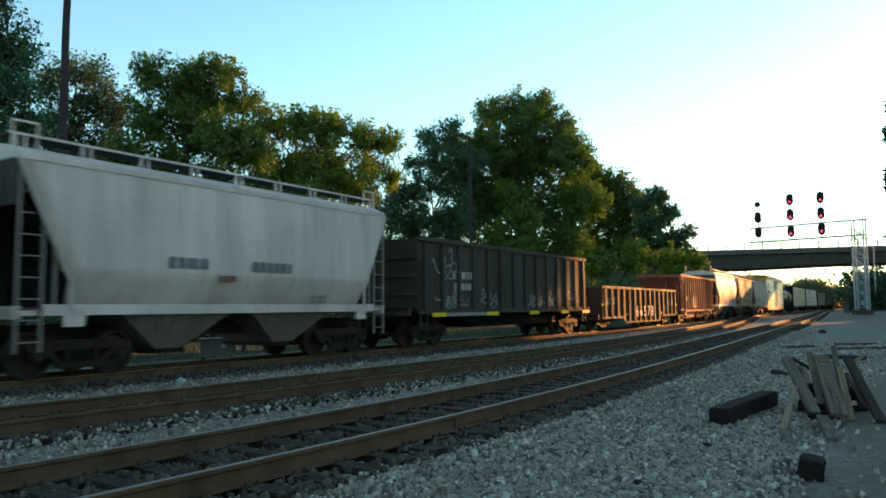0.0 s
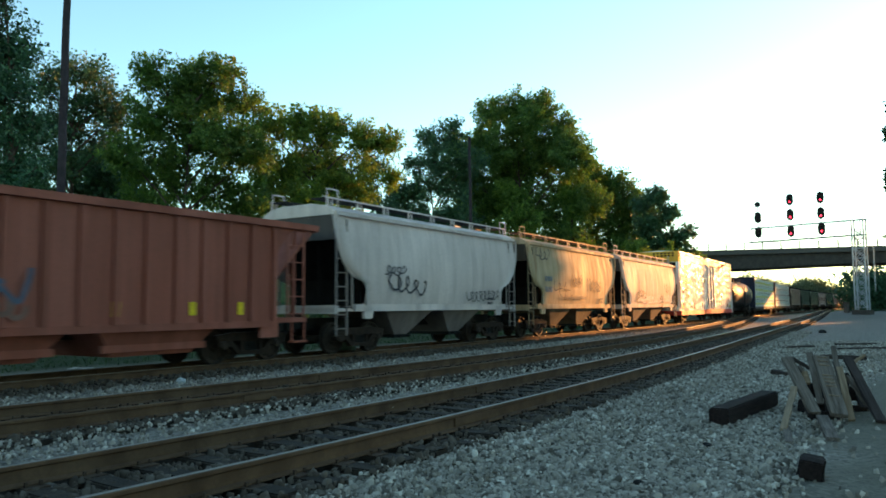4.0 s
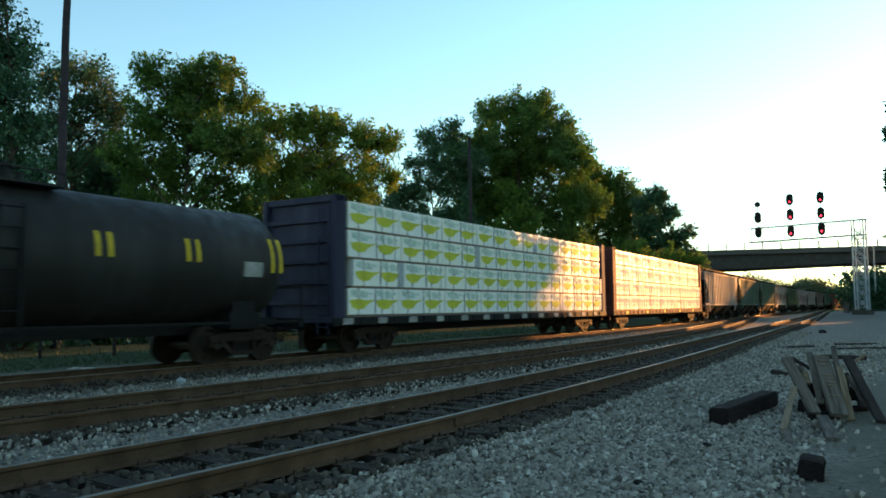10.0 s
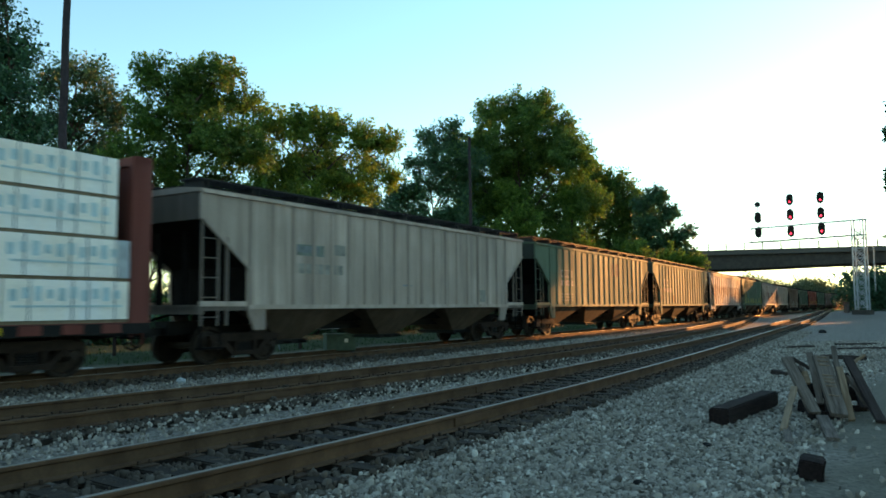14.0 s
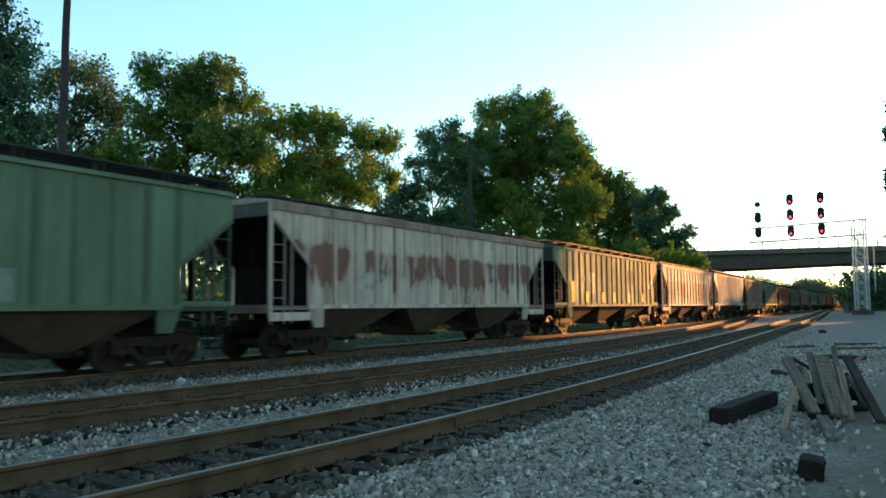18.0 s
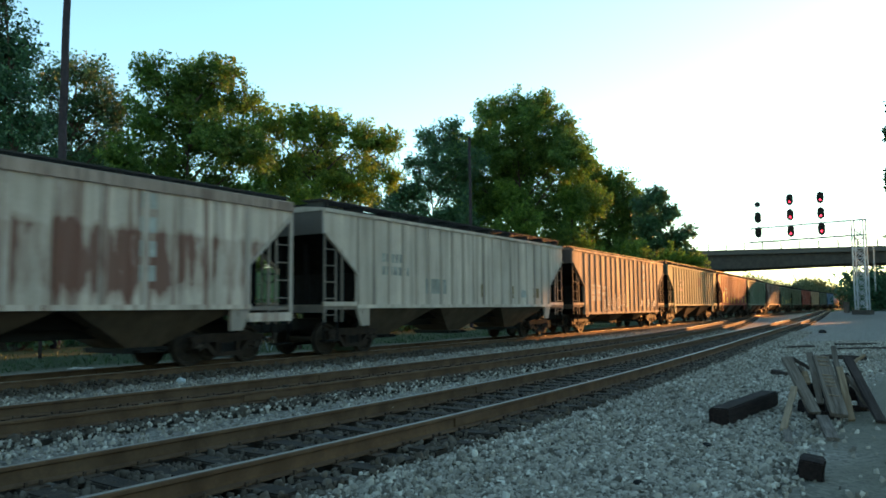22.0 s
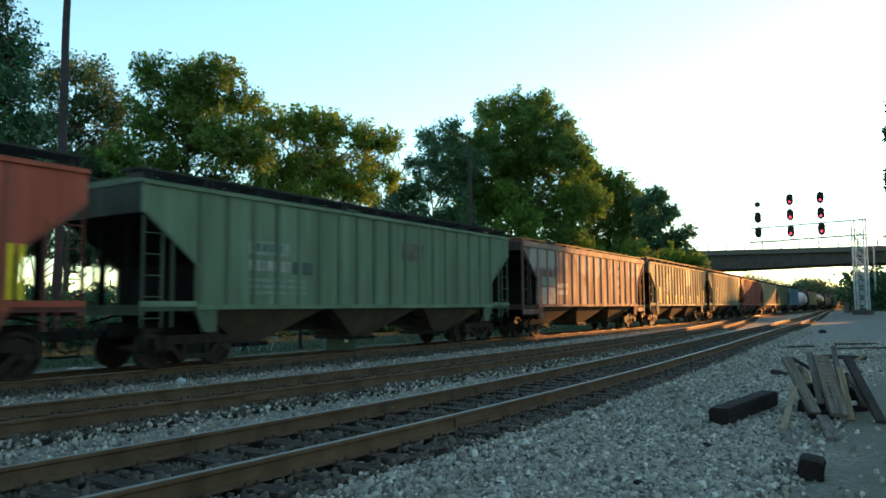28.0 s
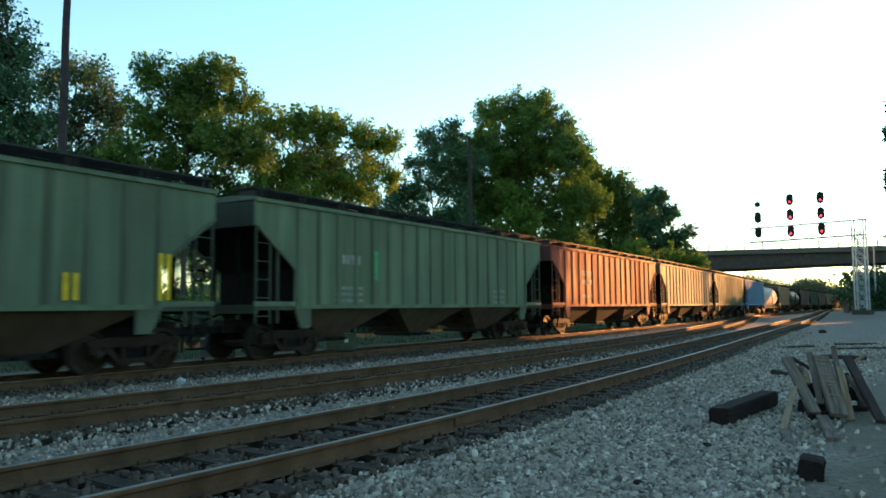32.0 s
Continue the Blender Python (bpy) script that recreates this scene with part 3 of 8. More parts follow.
def ribbed_hopper(length, mat, dark, label, ribs=17, group="", extras=None, eave=4.12, steep=False, ribmat=None, chord=None, sill=1.42, board=0.25):
    """steep: the older kind, with a long slanting cut, a deep top chord and a low running board."""
    car = thing("covered_hopper_car", label, "freight car", group or "freight train")
    half = length / 2 - 0.62
    hw, inset = 1.50, 1.43
    za, zb = (3.72, 2.5) if steep else (3.42, 2.36)
    up = 0.12 if steep else board
    k = (round(half, 2), eave, steep, sill, board)
    iron = darkened(mat, 0.32)
    prof = [(-half + inset, sill), (half - inset, sill), (half - inset, zb), (half, za), (half, eave), (-half, eave), (-half, za), (-half + inset, zb)]
    for y0, y1 in ((-hw, -hw + 0.06), (hw - 0.06, hw)):
        part("side_panel", lambda: Shape().prism(prof, y0, y1), mat, car, key=("rh_side", k, y0))
    for e in (-1, 1):
        r = pose(0, 0, 0, 0, 0, 0 if e > 0 else 180)
        # end sheet drawn near black for the shade in the cut-away end
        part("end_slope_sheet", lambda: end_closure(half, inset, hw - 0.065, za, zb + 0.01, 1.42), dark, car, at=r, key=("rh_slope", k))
        # end colour cut to a sixth for the deep shade between cars
        part("end_panel", lambda: Shape().box(half - 0.06, half - 0.004, -hw + 0.07, hw - 0.07, za, eave), darkened(mat, 0.17), car, "end panel darkened as in shade", at=r, key=("rh_end", k))
        part("end_platform", lambda: Shape().box(half - inset, half, -hw + 0.02, hw - 0.02, 1.30, 1.40).box(half - 0.12, half, -hw, hw, 1.22, 1.44), iron, car, at=r, key=("rh_plat", k))
        for y in (-0.49, 0.49):
            part("end_post", lambda: Shape().box(-0.06, 0.06, -0.06, 0.06, 1.38, 3.4), dark, car, at=pose(e * (half - 0.39), y, 0), key="rh_post")
        for y in (-hw + 0.03, hw - 0.03):
            q = 1 if y > 0 else -1
            ladder(car, iron, e * (half - 0.30), y, 0.48, 0.95, 3.45, step=0.46)
            part("corner_post", lambda: Shape().box(-0.03, 0.03, -0.03, 0.03, 0.95, 3.05), iron, car, at=pose(e * (half - 0.80), y, 0), key="rh_corner")
            if steep:
                part("corner_angle", lambda: Shape().box(-0.05, 0.05, -0.035, 0.035, 1.1, eave), darkened(mat, 0.8), car, at=pose(e * (half - 0.03), q * (hw - 0.02), 0), key=("rh_angle", eave))
                part("end_sill_plate", lambda: Shape().box(half - inset - 0.05, half, -0.03, 0.03, 1.02, 1.24), mat, car, at=pose(0, q * (hw - 0.01), 0) @ r, key=("rh_endsill", k))
            else:
                part("end_sill_bar", lambda: Shape().box(half - inset - 0.02, half, -0.03, 0.03, 1.40, 1.52), mat, car, at=pose(0, q * (hw - 0.012), 0) @ r, key=("rh_endbar", k))
            part("slope_flange", lambda: Shape().hexa([(half - inset - 0.07, -0.05, zb - 0.05), (half - inset, -0.05, zb - 0.06), (half - inset, 0.0, zb - 0.06), (half - inset - 0.07, 0.0, zb - 0.05)], [(half - 0.09, -0.05, za + 0.03), (half, -0.05, za), (half, 0.0, za), (half - 0.09, 0.0, za + 0.03)]), darkened(mat, 0.7), car, at=pose(0, q * hw if e * q < 0 else q * (hw + 0.05), 0) @ r, key=("rh_flange", k))
            part("bolster_web", lambda: Shape().prism([(-0.32, 0.82), (0.05, 0.82), (0.32, 1.42), (-0.32, 1.42)], -0.04, 0.04).tube((-0.05, -0.06, 1.22), (-0.05, 0.06, 1.22), 0.07, n=10), darkened(mat, 0.7), car, at=pose(e * (half - inset - 0.28), y, 0, 0, 0, 0 if e > 0 else 180), key="rh_web")
        if e < 0:
            part("brake_wheel", brake_wheel, dark, car, at=pose(-half - 0.06, 0.55, 2.35), key="brake_wheel")
        part("air_pipe", lambda: Shape().path([(half - inset - 0.2, -0.9, 1.2), (half - 1.0, -0.9, 1.2), (half - 0.2, -0.6, 1.05)], 0.03), dark, car, at=r, key=("rh_pipe", k))
        part("brake_step", lambda: Shape().box(-0.3, 0.3, -0.12, 0.12, 0.42, 0.46).box(-0.3, -0.27, -0.02, 0.02, 0.42, 1.25).box(0.27, 0.3, -0.02, 0.02, 0.42, 1.25), dark, car, at=pose(e * (half - 0.35), -hw + 0.05, 0), key="rh_step")
    part("roof", lambda: Shape().along([(-hw - 0.02, eave - 0.05), (hw + 0.02, eave - 0.05), (hw + 0.02, eave + 0.02), (0.75, eave + 0.10), (-0.75, eave + 0.10), (-hw - 0.02, eave + 0.02)], -half - 0.03, half + 0.03), darkened(mat, 0.6), car, key=("rh_roof", k))
    ch = 0.24 if steep else 0.09
    part("top_chord", lambda: Shape().box(-half, half, -hw - 0.06, -hw, eave - ch, eave - 0.01).box(-half, half, hw, hw + 0.06, eave - ch, eave - 0.01), chord or mat, car, key=("rh_chord", k))
    part("side_sill", lambda: Shape().box(-half + inset, half - inset, -hw - 0.05, -hw + 0.05, sill - 0.09, sill + 0.02).box(-half + inset, half - inset, hw - 0.05, hw + 0.05, sill - 0.09, sill + 0.02), mat, car, key=("rh_sill", k))
    # hatch block widened and blackened to draw the shadow gap below the walkway
    part("roof_hatch", lambda: Shape().along([(-0.60, eave + 0.08), (0.60, eave + 0.08), (0.54, eave + up + 0.02), (-0.54, eave + up + 0.02)], -half + 0.5, half - 0.5), UNDER, car, key=("rh_hatch", k))
    for y in (-1, 1):
        part("running_board", lambda: board_shape(half, eave + up, 0.62, up), GRATE, car, at=pose(0, y * 1.02, 0), key=("rh_board", k))
    n = ribs
    a, b = -half + inset + 0.1, half - inset - 0.1
    for i in range(n):
        x = a + (b - a) * i / (n - 1)
        for e in (-1, 1):
            # ribs take a darker paint that draws the shade on their flanks
            part("rib", lambda: rib_shape(eave - ch - sill), ribmat or darkened(mat, 0.80), car, at=pose(x, e * hw, sill, 0, 0, 0 if e < 0 else 180), key=("rib", round(eave - ch - sill, 3)))
    # black block added to fill the gaps between the bays with shade
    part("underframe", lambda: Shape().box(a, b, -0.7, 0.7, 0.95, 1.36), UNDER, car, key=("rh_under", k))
    w = (b - a) / 3
    for i in range(3):
        part("hopper_bay", lambda: bay_shape(w), BAYS, car, "slanted discharge bay, grimy and darkened as in shade", at=pose(a + w * (i + 0.5), 0, 0), key=("bay", round(w, 2)))
        part("outlet_gate", lambda: Shape().box(-0.55, 0.55, -0.75, 0.75, 0.38, 0.5).tube((-0.3, -1.0, 0.44), (-0.3, 1.0, 0.44), 0.03).tube((0.3, -1.0, 0.44), (0.3, 1.0, 0.44), 0.03), BLACK, car, at=pose(a + w * (i + 0.5), 0, 0), key="gate")
    gear(car, half, half - 1.75)
    if extras:
        extras(car, half, -hw - 0.004)
    return car


def brake_wheel():
    sh = Shape()
    for i in range(14):
        a, b = 0.449 * i, 0.449 * (i + 1)
        sh.tube((0, 0.28 * math.cos(a), 0.28 * math.sin(a)), (0, 0.28 * math.cos(b), 0.28 * math.sin(b)), 0.018, n=5)
    for i in range(4):
        a = 1.571 * i
        sh.tube((0, 0, 0), (0, 0.28 * math.cos(a), 0.28 * math.sin(a)), 0.014, n=5)
    return sh.tube((0, 0, 0), (0.2, 0, 0), 0.03)


def board_shape(half, z, w, rise_):
    """A grated walkway on pairs of short posts."""
    sh = Shape()
    for i in range(6):
        y = -w / 2 + w * i / 5
        sh.box(-half, half, y - 0.03, y + 0.03, z, z + 0.04)
    n = 11
    for i in range(n):
        x = -half + 0.15 + (2 * half - 0.4) * i / (n - 1)
        for d in (0.0, 0.16):
            sh.box(x + d, x + d + 0.05, -w / 2, w / 2, z - rise_ + 0.02, z)
    return sh


def bay_shape(w):
    a, b, c = w / 2 - 0.02, 0.42, 1.42
    sh = Shape().hexa([(-b, -0.62, 0.5), (b, -0.62, 0.5), (b, 0.62, 0.5), (-b, 0.62, 0.5)], [(-a, -c, 1.40), (a, -c, 1.40), (a, c, 1.40), (-a, c, 1.40)])
    return sh
# ---------------- smooth-sided covered hopper ----------------
def cut_at(half, cut, z, eave, straight):
    """How far a side reaches at a height: cut back in a curve, or along a straight slant."""
    if straight:
        return half - cut * max(0.0, min(1.0, (eave - 0.1 - z) / (eave - 1.95)))
    u = max(0.0, min(1.0, (3.62 - z) / (3.62 - 2.1)))
    return half - cut * (1 - math.sqrt(max(0.0, 1 - u * u)))


def flow_side(half, eave, sill, cut, sgn, straight=False):
    """A bulging smooth side sheet whose ends are cut back in a curve towards the sill."""
    sh = Shape()
    zs = [sill, sill + 0.12, sill + 0.3, 1.9, 2.12, 2.18, 2.5, 2.8, 3.1, 3.4, 3.65, eave - 0.12, eave]
    cols = 24
    for th in (0.0, 0.05):
        for z in zs:
            lim = cut_at(half, cut, z, eave, straight)
            w = (z - sill) / (eave - sill)
            y = 1.40 + 0.17 * math.sin(math.pi * min(1, 0.10 + 0.9 * w) ** 0.9) - th
            if straight:
                # the lower third tucks in under a crease
                y = (1.57 - 0.10 * max(0, (z - 2.15) / (eave - 2.15)) ** 2 if z > 2.15 else 1.57 - 0.36 * ((2.15 - z) / (2.15 - sill)) ** 1.3) - th
            for i in range(cols + 1):
                sh.v.append((-lim + 2 * lim * i / cols, sgn * y, z))
    n, m = cols + 1, len(zs)
    for lay in range(2):
        o = lay * n * m
        for j in range(m - 1):
            for i in range(cols):
                q = (o + j * n + i, o + j * n + i + 1, o + (j + 1) * n + i + 1, o + (j + 1) * n + i)
                sh.f.append(q if (sgn < 0) == (lay == 0) else q[::-1])
    o = n * m
    for j in range(m - 1):
        for i in (0, cols):
            sh.f.append((j * n + i, (j + 1) * n + i, o + (j + 1) * n + i, o + j * n + i))
    return sh


def flow_hopper(length, mat, dark, label, bays=2, extras=None, eave=4.05, cut=1.38, straight=False):
    car = thing("covered_hopper_car", label, "freight car", "freight train")
    half = length / 2 - 0.6
    sill = 1.40
    k = (round(half, 2), eave, cut)
    iron = darkened(mat, 0.4)
    for sgn in (-1, 1):
        part("side_panel", lambda: flow_side(half, eave, sill, cut, sgn, straight), mat, car, key=("fl_side", k, sgn), smooth=True)
        for e in (-1, 1):
            part("cut_edge", lambda: edge_strip(half, cut, sgn, e, eave, straight), mat, car, key=("fl_edge", k, sgn, e))
    part("roof", lambda: Shape().along([(-1.42, eave - 0.03), (1.42, eave - 0.03), (1.38, eave + 0.10), (1.1, eave + 0.24), (0.6, eave + 0.33), (-0.6, eave + 0.33), (-1.1, eave + 0.24), (-1.38, eave + 0.10)], -half - 0.02, half + 0.02), mat, car, key=("fl_roof", k), smooth=False)
    part("top_chord", lambda: Shape().box(-half, half, -1.50, -1.40, eave - 0.05, eave + 0.06).box(-half, half, 1.40, 1.50, eave - 0.05, eave + 0.06), mat, car, key=("fl_chord", k))
    part("hatch_trough", lambda: Shape().along([(-0.3, eave + 0.33), (0.3, eave + 0.33), (0.26, eave + 0.42), (-0.26, eave + 0.42)], -half + 0.8, half - 0.8), mat, car, key=("fl_hatch", k))
    part("side_sill", lambda: Shape().box(-half + cut - 0.5, half - cut + 0.5, -1.50, -1.38, sill - 0.16, sill + 0.05).box(-half + cut - 0.5, half - cut + 0.5, 1.38, 1.50, sill - 0.16, sill + 0.05), mat, car, key=("fl_sill", k))
    for sy in (-1, 1):
        part("running_board", lambda: rail_board(half, eave), GRATE, car, "raised walkway with low posts", at=pose(0, 0, 0, 0, 0, 0 if sy < 0 else 180), key=("fl_board", k))
        part("board_support", lambda: board_posts(half, eave), mat, car, at=pose(0, 0, 0, 0, 0, 0 if sy < 0 else 180), key=("fl_posts", k))
    for e in (-1, 1):
        r = pose(0, 0, 0, 0, 0, 0 if e > 0 else 180)
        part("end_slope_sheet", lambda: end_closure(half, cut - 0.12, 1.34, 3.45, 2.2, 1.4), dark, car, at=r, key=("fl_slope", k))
        # the shade between cars is put into this end's colour too
        part("end_panel", lambda: Shape().box(half - 0.07, half - 0.01, -1.40, 1.40, 3.3, eave), darkened(mat, 0.10), car, at=r, key=("fl_end", k))
        part("end_platform", lambda: Shape().box(half - cut - 0.2, half, -1.38, 1.38, 1.24, 1.34).box(half - 0.12, half, -1.48, 1.48, 1.18, 1.42), mat, car, at=r, key=("fl_plat", k))
        for y in (-0.55, 0.55):
            part("end_post", lambda: Shape().box(-0.05, 0.05, -0.05, 0.05, 1.3, 3.5), dark, car, at=pose(e * (half - 0.37), y, 0), key="fl_post")
        for y in (-1.46, 1.46):
            ladder(car, iron, e * (half - 0.28), y, 0.46, 0.55, 3.9, step=0.40)
            part("corner_post", lambda: Shape().box(-0.03, 0.03, -0.02, 0.02, 1.3, 3.3), iron, car, at=pose(e * (half - 0.75), y, 0), key="fl_corner")
            part("bolster_web", lambda: Shape().prism([(-0.2, 1.02), (0.2, 1.02), (0.24, 1.38), (-0.24, 1.38)], -0.04, 0.04), mat, car, at=pose(e * (half - cut - 0.1), y, 0), key="fl_web")
    a = half - cut - (0.9 if bays == 2 else 0.3)
    w = 2 * a / bays
    for i in range(bays):
        x = -a + w * (i + 0.5)
        part("hopper_bay", lambda: flow_bay(w), darkened(mat, 0.28), car, "slanted discharge bay", at=pose(x, 0, 0), key=("fl_bay", round(w, 2)))
        part("outlet_gate", lambda: Shape().box(-0.4, 0.4, -0.95, 0.95, 0.36, 0.47).tube((-0.25, -1.1, 0.42), (-0.25, 1.1, 0.42), 0.03).tube((0.25, -1.1, 0.42), (0.25, 1.1, 0.42), 0.03), BLACK, car, at=pose(x, 0, 0), key="fl_gate")
    gear(car, half, half - 1.55)
    if extras:
        extras(car, half, -1.585)
    return car


def edge_strip(half, cut, sgn, e, eave, straight):
    """The bright flange round the curved cut at each end of a side."""
    sh = Shape()
    pts = []
    for i in range(9):
        z = 3.62 - (3.62 - 2.1) * i / 8
        pts.append((cut_at(half, cut, z, eave, straight), z))
    pts = [(half, eave - 0.05), (cut_at(half, cut, 3.7, eave, straight), 3.7)] + pts + [(half - cut, 1.9), (half - cut, 1.4)]
    for (x0, z0), (x1, z1) in zip(pts, pts[1:]):
        y = sgn * 1.52
        sh.tube((e * x0, y, z0), (e * x1, y, z1), 0.04, n=5)
    return sh


def rail_board(half, eave):
    sh = Shape()
    z = eave + 0.46
    for y in (-1.02, -0.9, -0.78, -0.66, -0.54):
        sh.box(-half, half, y - 0.035, y + 0.035, z, z + 0.035)
    return sh


def board_posts(half, eave):
    sh = Shape()
    n = 9
    for i in range(n):
        x = -half + 0.1 + (2 * half - 0.3) * i / (n - 1)
        sh.box(x, x + 0.07, -1.06, -1.02, eave + 0.12, eave + 0.5)
        sh.box(x + 0.2, x + 0.24, -1.06, -1.02, eave + 0.12, eave + 0.5)
    sh.box(-half, half, -1.07, -1.03, eave + 0.47, eave + 0.52)
    for x in (-half + 0.05, half - 0.55):
        sh.box(x, x + 0.03, -1.1, -1.07, eave, eave + 0.75).box(x + 0.47, x + 0.5, -1.1, -1.07, eave, eave + 0.75).box(x, x + 0.5, -1.1, -1.07, eave + 0.72, eave + 0.76)
    return sh


def flow_bay(w):
    a, b = w / 2 - 0.15, 0.35
    return Shape().hexa([(-b, -0.9, 0.47), (b, -0.9, 0.47), (b, 0.9, 0.47), (-b, 0.9, 0.47)], [(-a, -1.36, 1.38), (a, -1.36, 1.38), (a, 1.36, 1.38), (-a, 1.36, 1.38)])


# ---------------- open cars ----------------
def stepped_sill(wall, z0, st):
    if not st:
        return Shape().box(-wall, wall, -0.07, 0.05, z0 - 0.06, z0 + 0.1)
    sh = Shape().box(-wall + 4.0, wall - 4.0, -0.05, 0.05, z0 - 0.05, z0 + 0.06)
    for e in (-1, 1):
        sh.box(*sorted((e * (wall - 3.6), e * wall)), -0.05, 0.05, z0 + st - 0.05, z0 + st + 0.06)
    return sh


def open_car(name, length, mat, inner, label, z0, z1, ribs, hw=1.52, belly=None, stepped=0.0, extras=None, platform=0.0):
    """A gondola: plank floor, ribbed walls with a top rail, open above."""
    car = thing(name, label, "freight car", "freight train")
    half = length / 2 - 0.65
    wall = half - platform
    k = (name, round(half, 2))
    t = 0.05
    if stepped:
        prof = [(-wall, z0 + stepped), (-wall + 3.6, z0 + stepped), (-wall + 4.0, z0), (wall - 4.0, z0), (wall - 3.6, z0 + stepped), (wall, z0 + stepped), (wall, z1), (-wall, z1)]
    else:
        prof = [(-wall, z0), (wall, z0), (wall, z1), (-wall, z1)]
    for y0, y1 in ((-hw, -hw + t), (hw - t, hw)):
        part("side_wall", lambda: Shape().prism(prof, y0, y1), mat, car, key=(k, "side", y0))
    part("floor", lambda: Shape().box(-half, half, -hw + t, hw - t, z0 + stepped + 0.05, z0 + stepped + 0.15), inner, car, key=(k, "floor"))
    for e in (-1, 1):
        r = pose(0, 0, 0, 0, 0, 0 if e > 0 else 180)
        part("end_wall", lambda: Shape().box(wall - t, wall, -hw + t, hw - t, z0 + stepped + 0.1, z1), mat, car, at=r, key=(k, "end"))
        for z in (0.25, 0.5, 0.75):
            part("end_brace", lambda: Shape().box(wall, wall + 0.09, -hw, hw, -0.05, 0.05), mat, car, at=pose(0, 0, z0 + (z1 - z0) * z) @ r, key=(k, "brace"))
        part("end_sill", lambda: Shape().box(half - 0.12, half, -hw, hw, z0 + stepped - 0.1, z0 + stepped + 0.15), mat, car, at=r, key=(k, "esill"))
        for y in (-hw - 0.04, hw + 0.04):
            ladder(car, mat, e * (wall - 0.3), y, 0.42, 0.6, min(z1, 3.0) - 0.1, step=0.4)
    for y in (-1, 1):
        part("top_rail", lambda: Shape().box(-wall - 0.03, wall + 0.03, -0.09, 0.07, z1 - 0.06, z1 + 0.08), mat, car, at=pose(0, y * hw, 0), key=(k, "rail"))
        part("side_sill", lambda: stepped_sill(wall, z0, stepped), mat, car, at=pose(0, y * hw, 0), key=(k, "sill"))
        for i in range(ribs):
            x = -wall + 0.35 + (2 * wall - 0.7) * i / (ribs - 1)
            low = z0 + (stepped if abs(x) > wall - 3.7 else 0)
            part("rib", lambda: Shape().along([(-0.11, 0.04), (0, 0), (0, z1 - low - 0.05), (-0.11, z1 - low - 0.08)], -0.07, 0.07), darkened(mat, 0.6), car, at=pose(x, y * hw, low, 0, 0, 0 if y < 0 else 180), key=(k, "rib", round(low, 2)))
    if belly:
        part("belly_tub", lambda: Shape().prism([(-half + 3.6, z0), (-half + 4.4, belly), (half - 4.4, belly), (half - 3.6, z0)], -1.2, 1.2), inner, car, "rounded tub slung between the trucks", key=(k, "belly"))
    gear(car, half, half - 1.75)
    if extras:
        extras(car, half, -hw - 0.012)
    return car


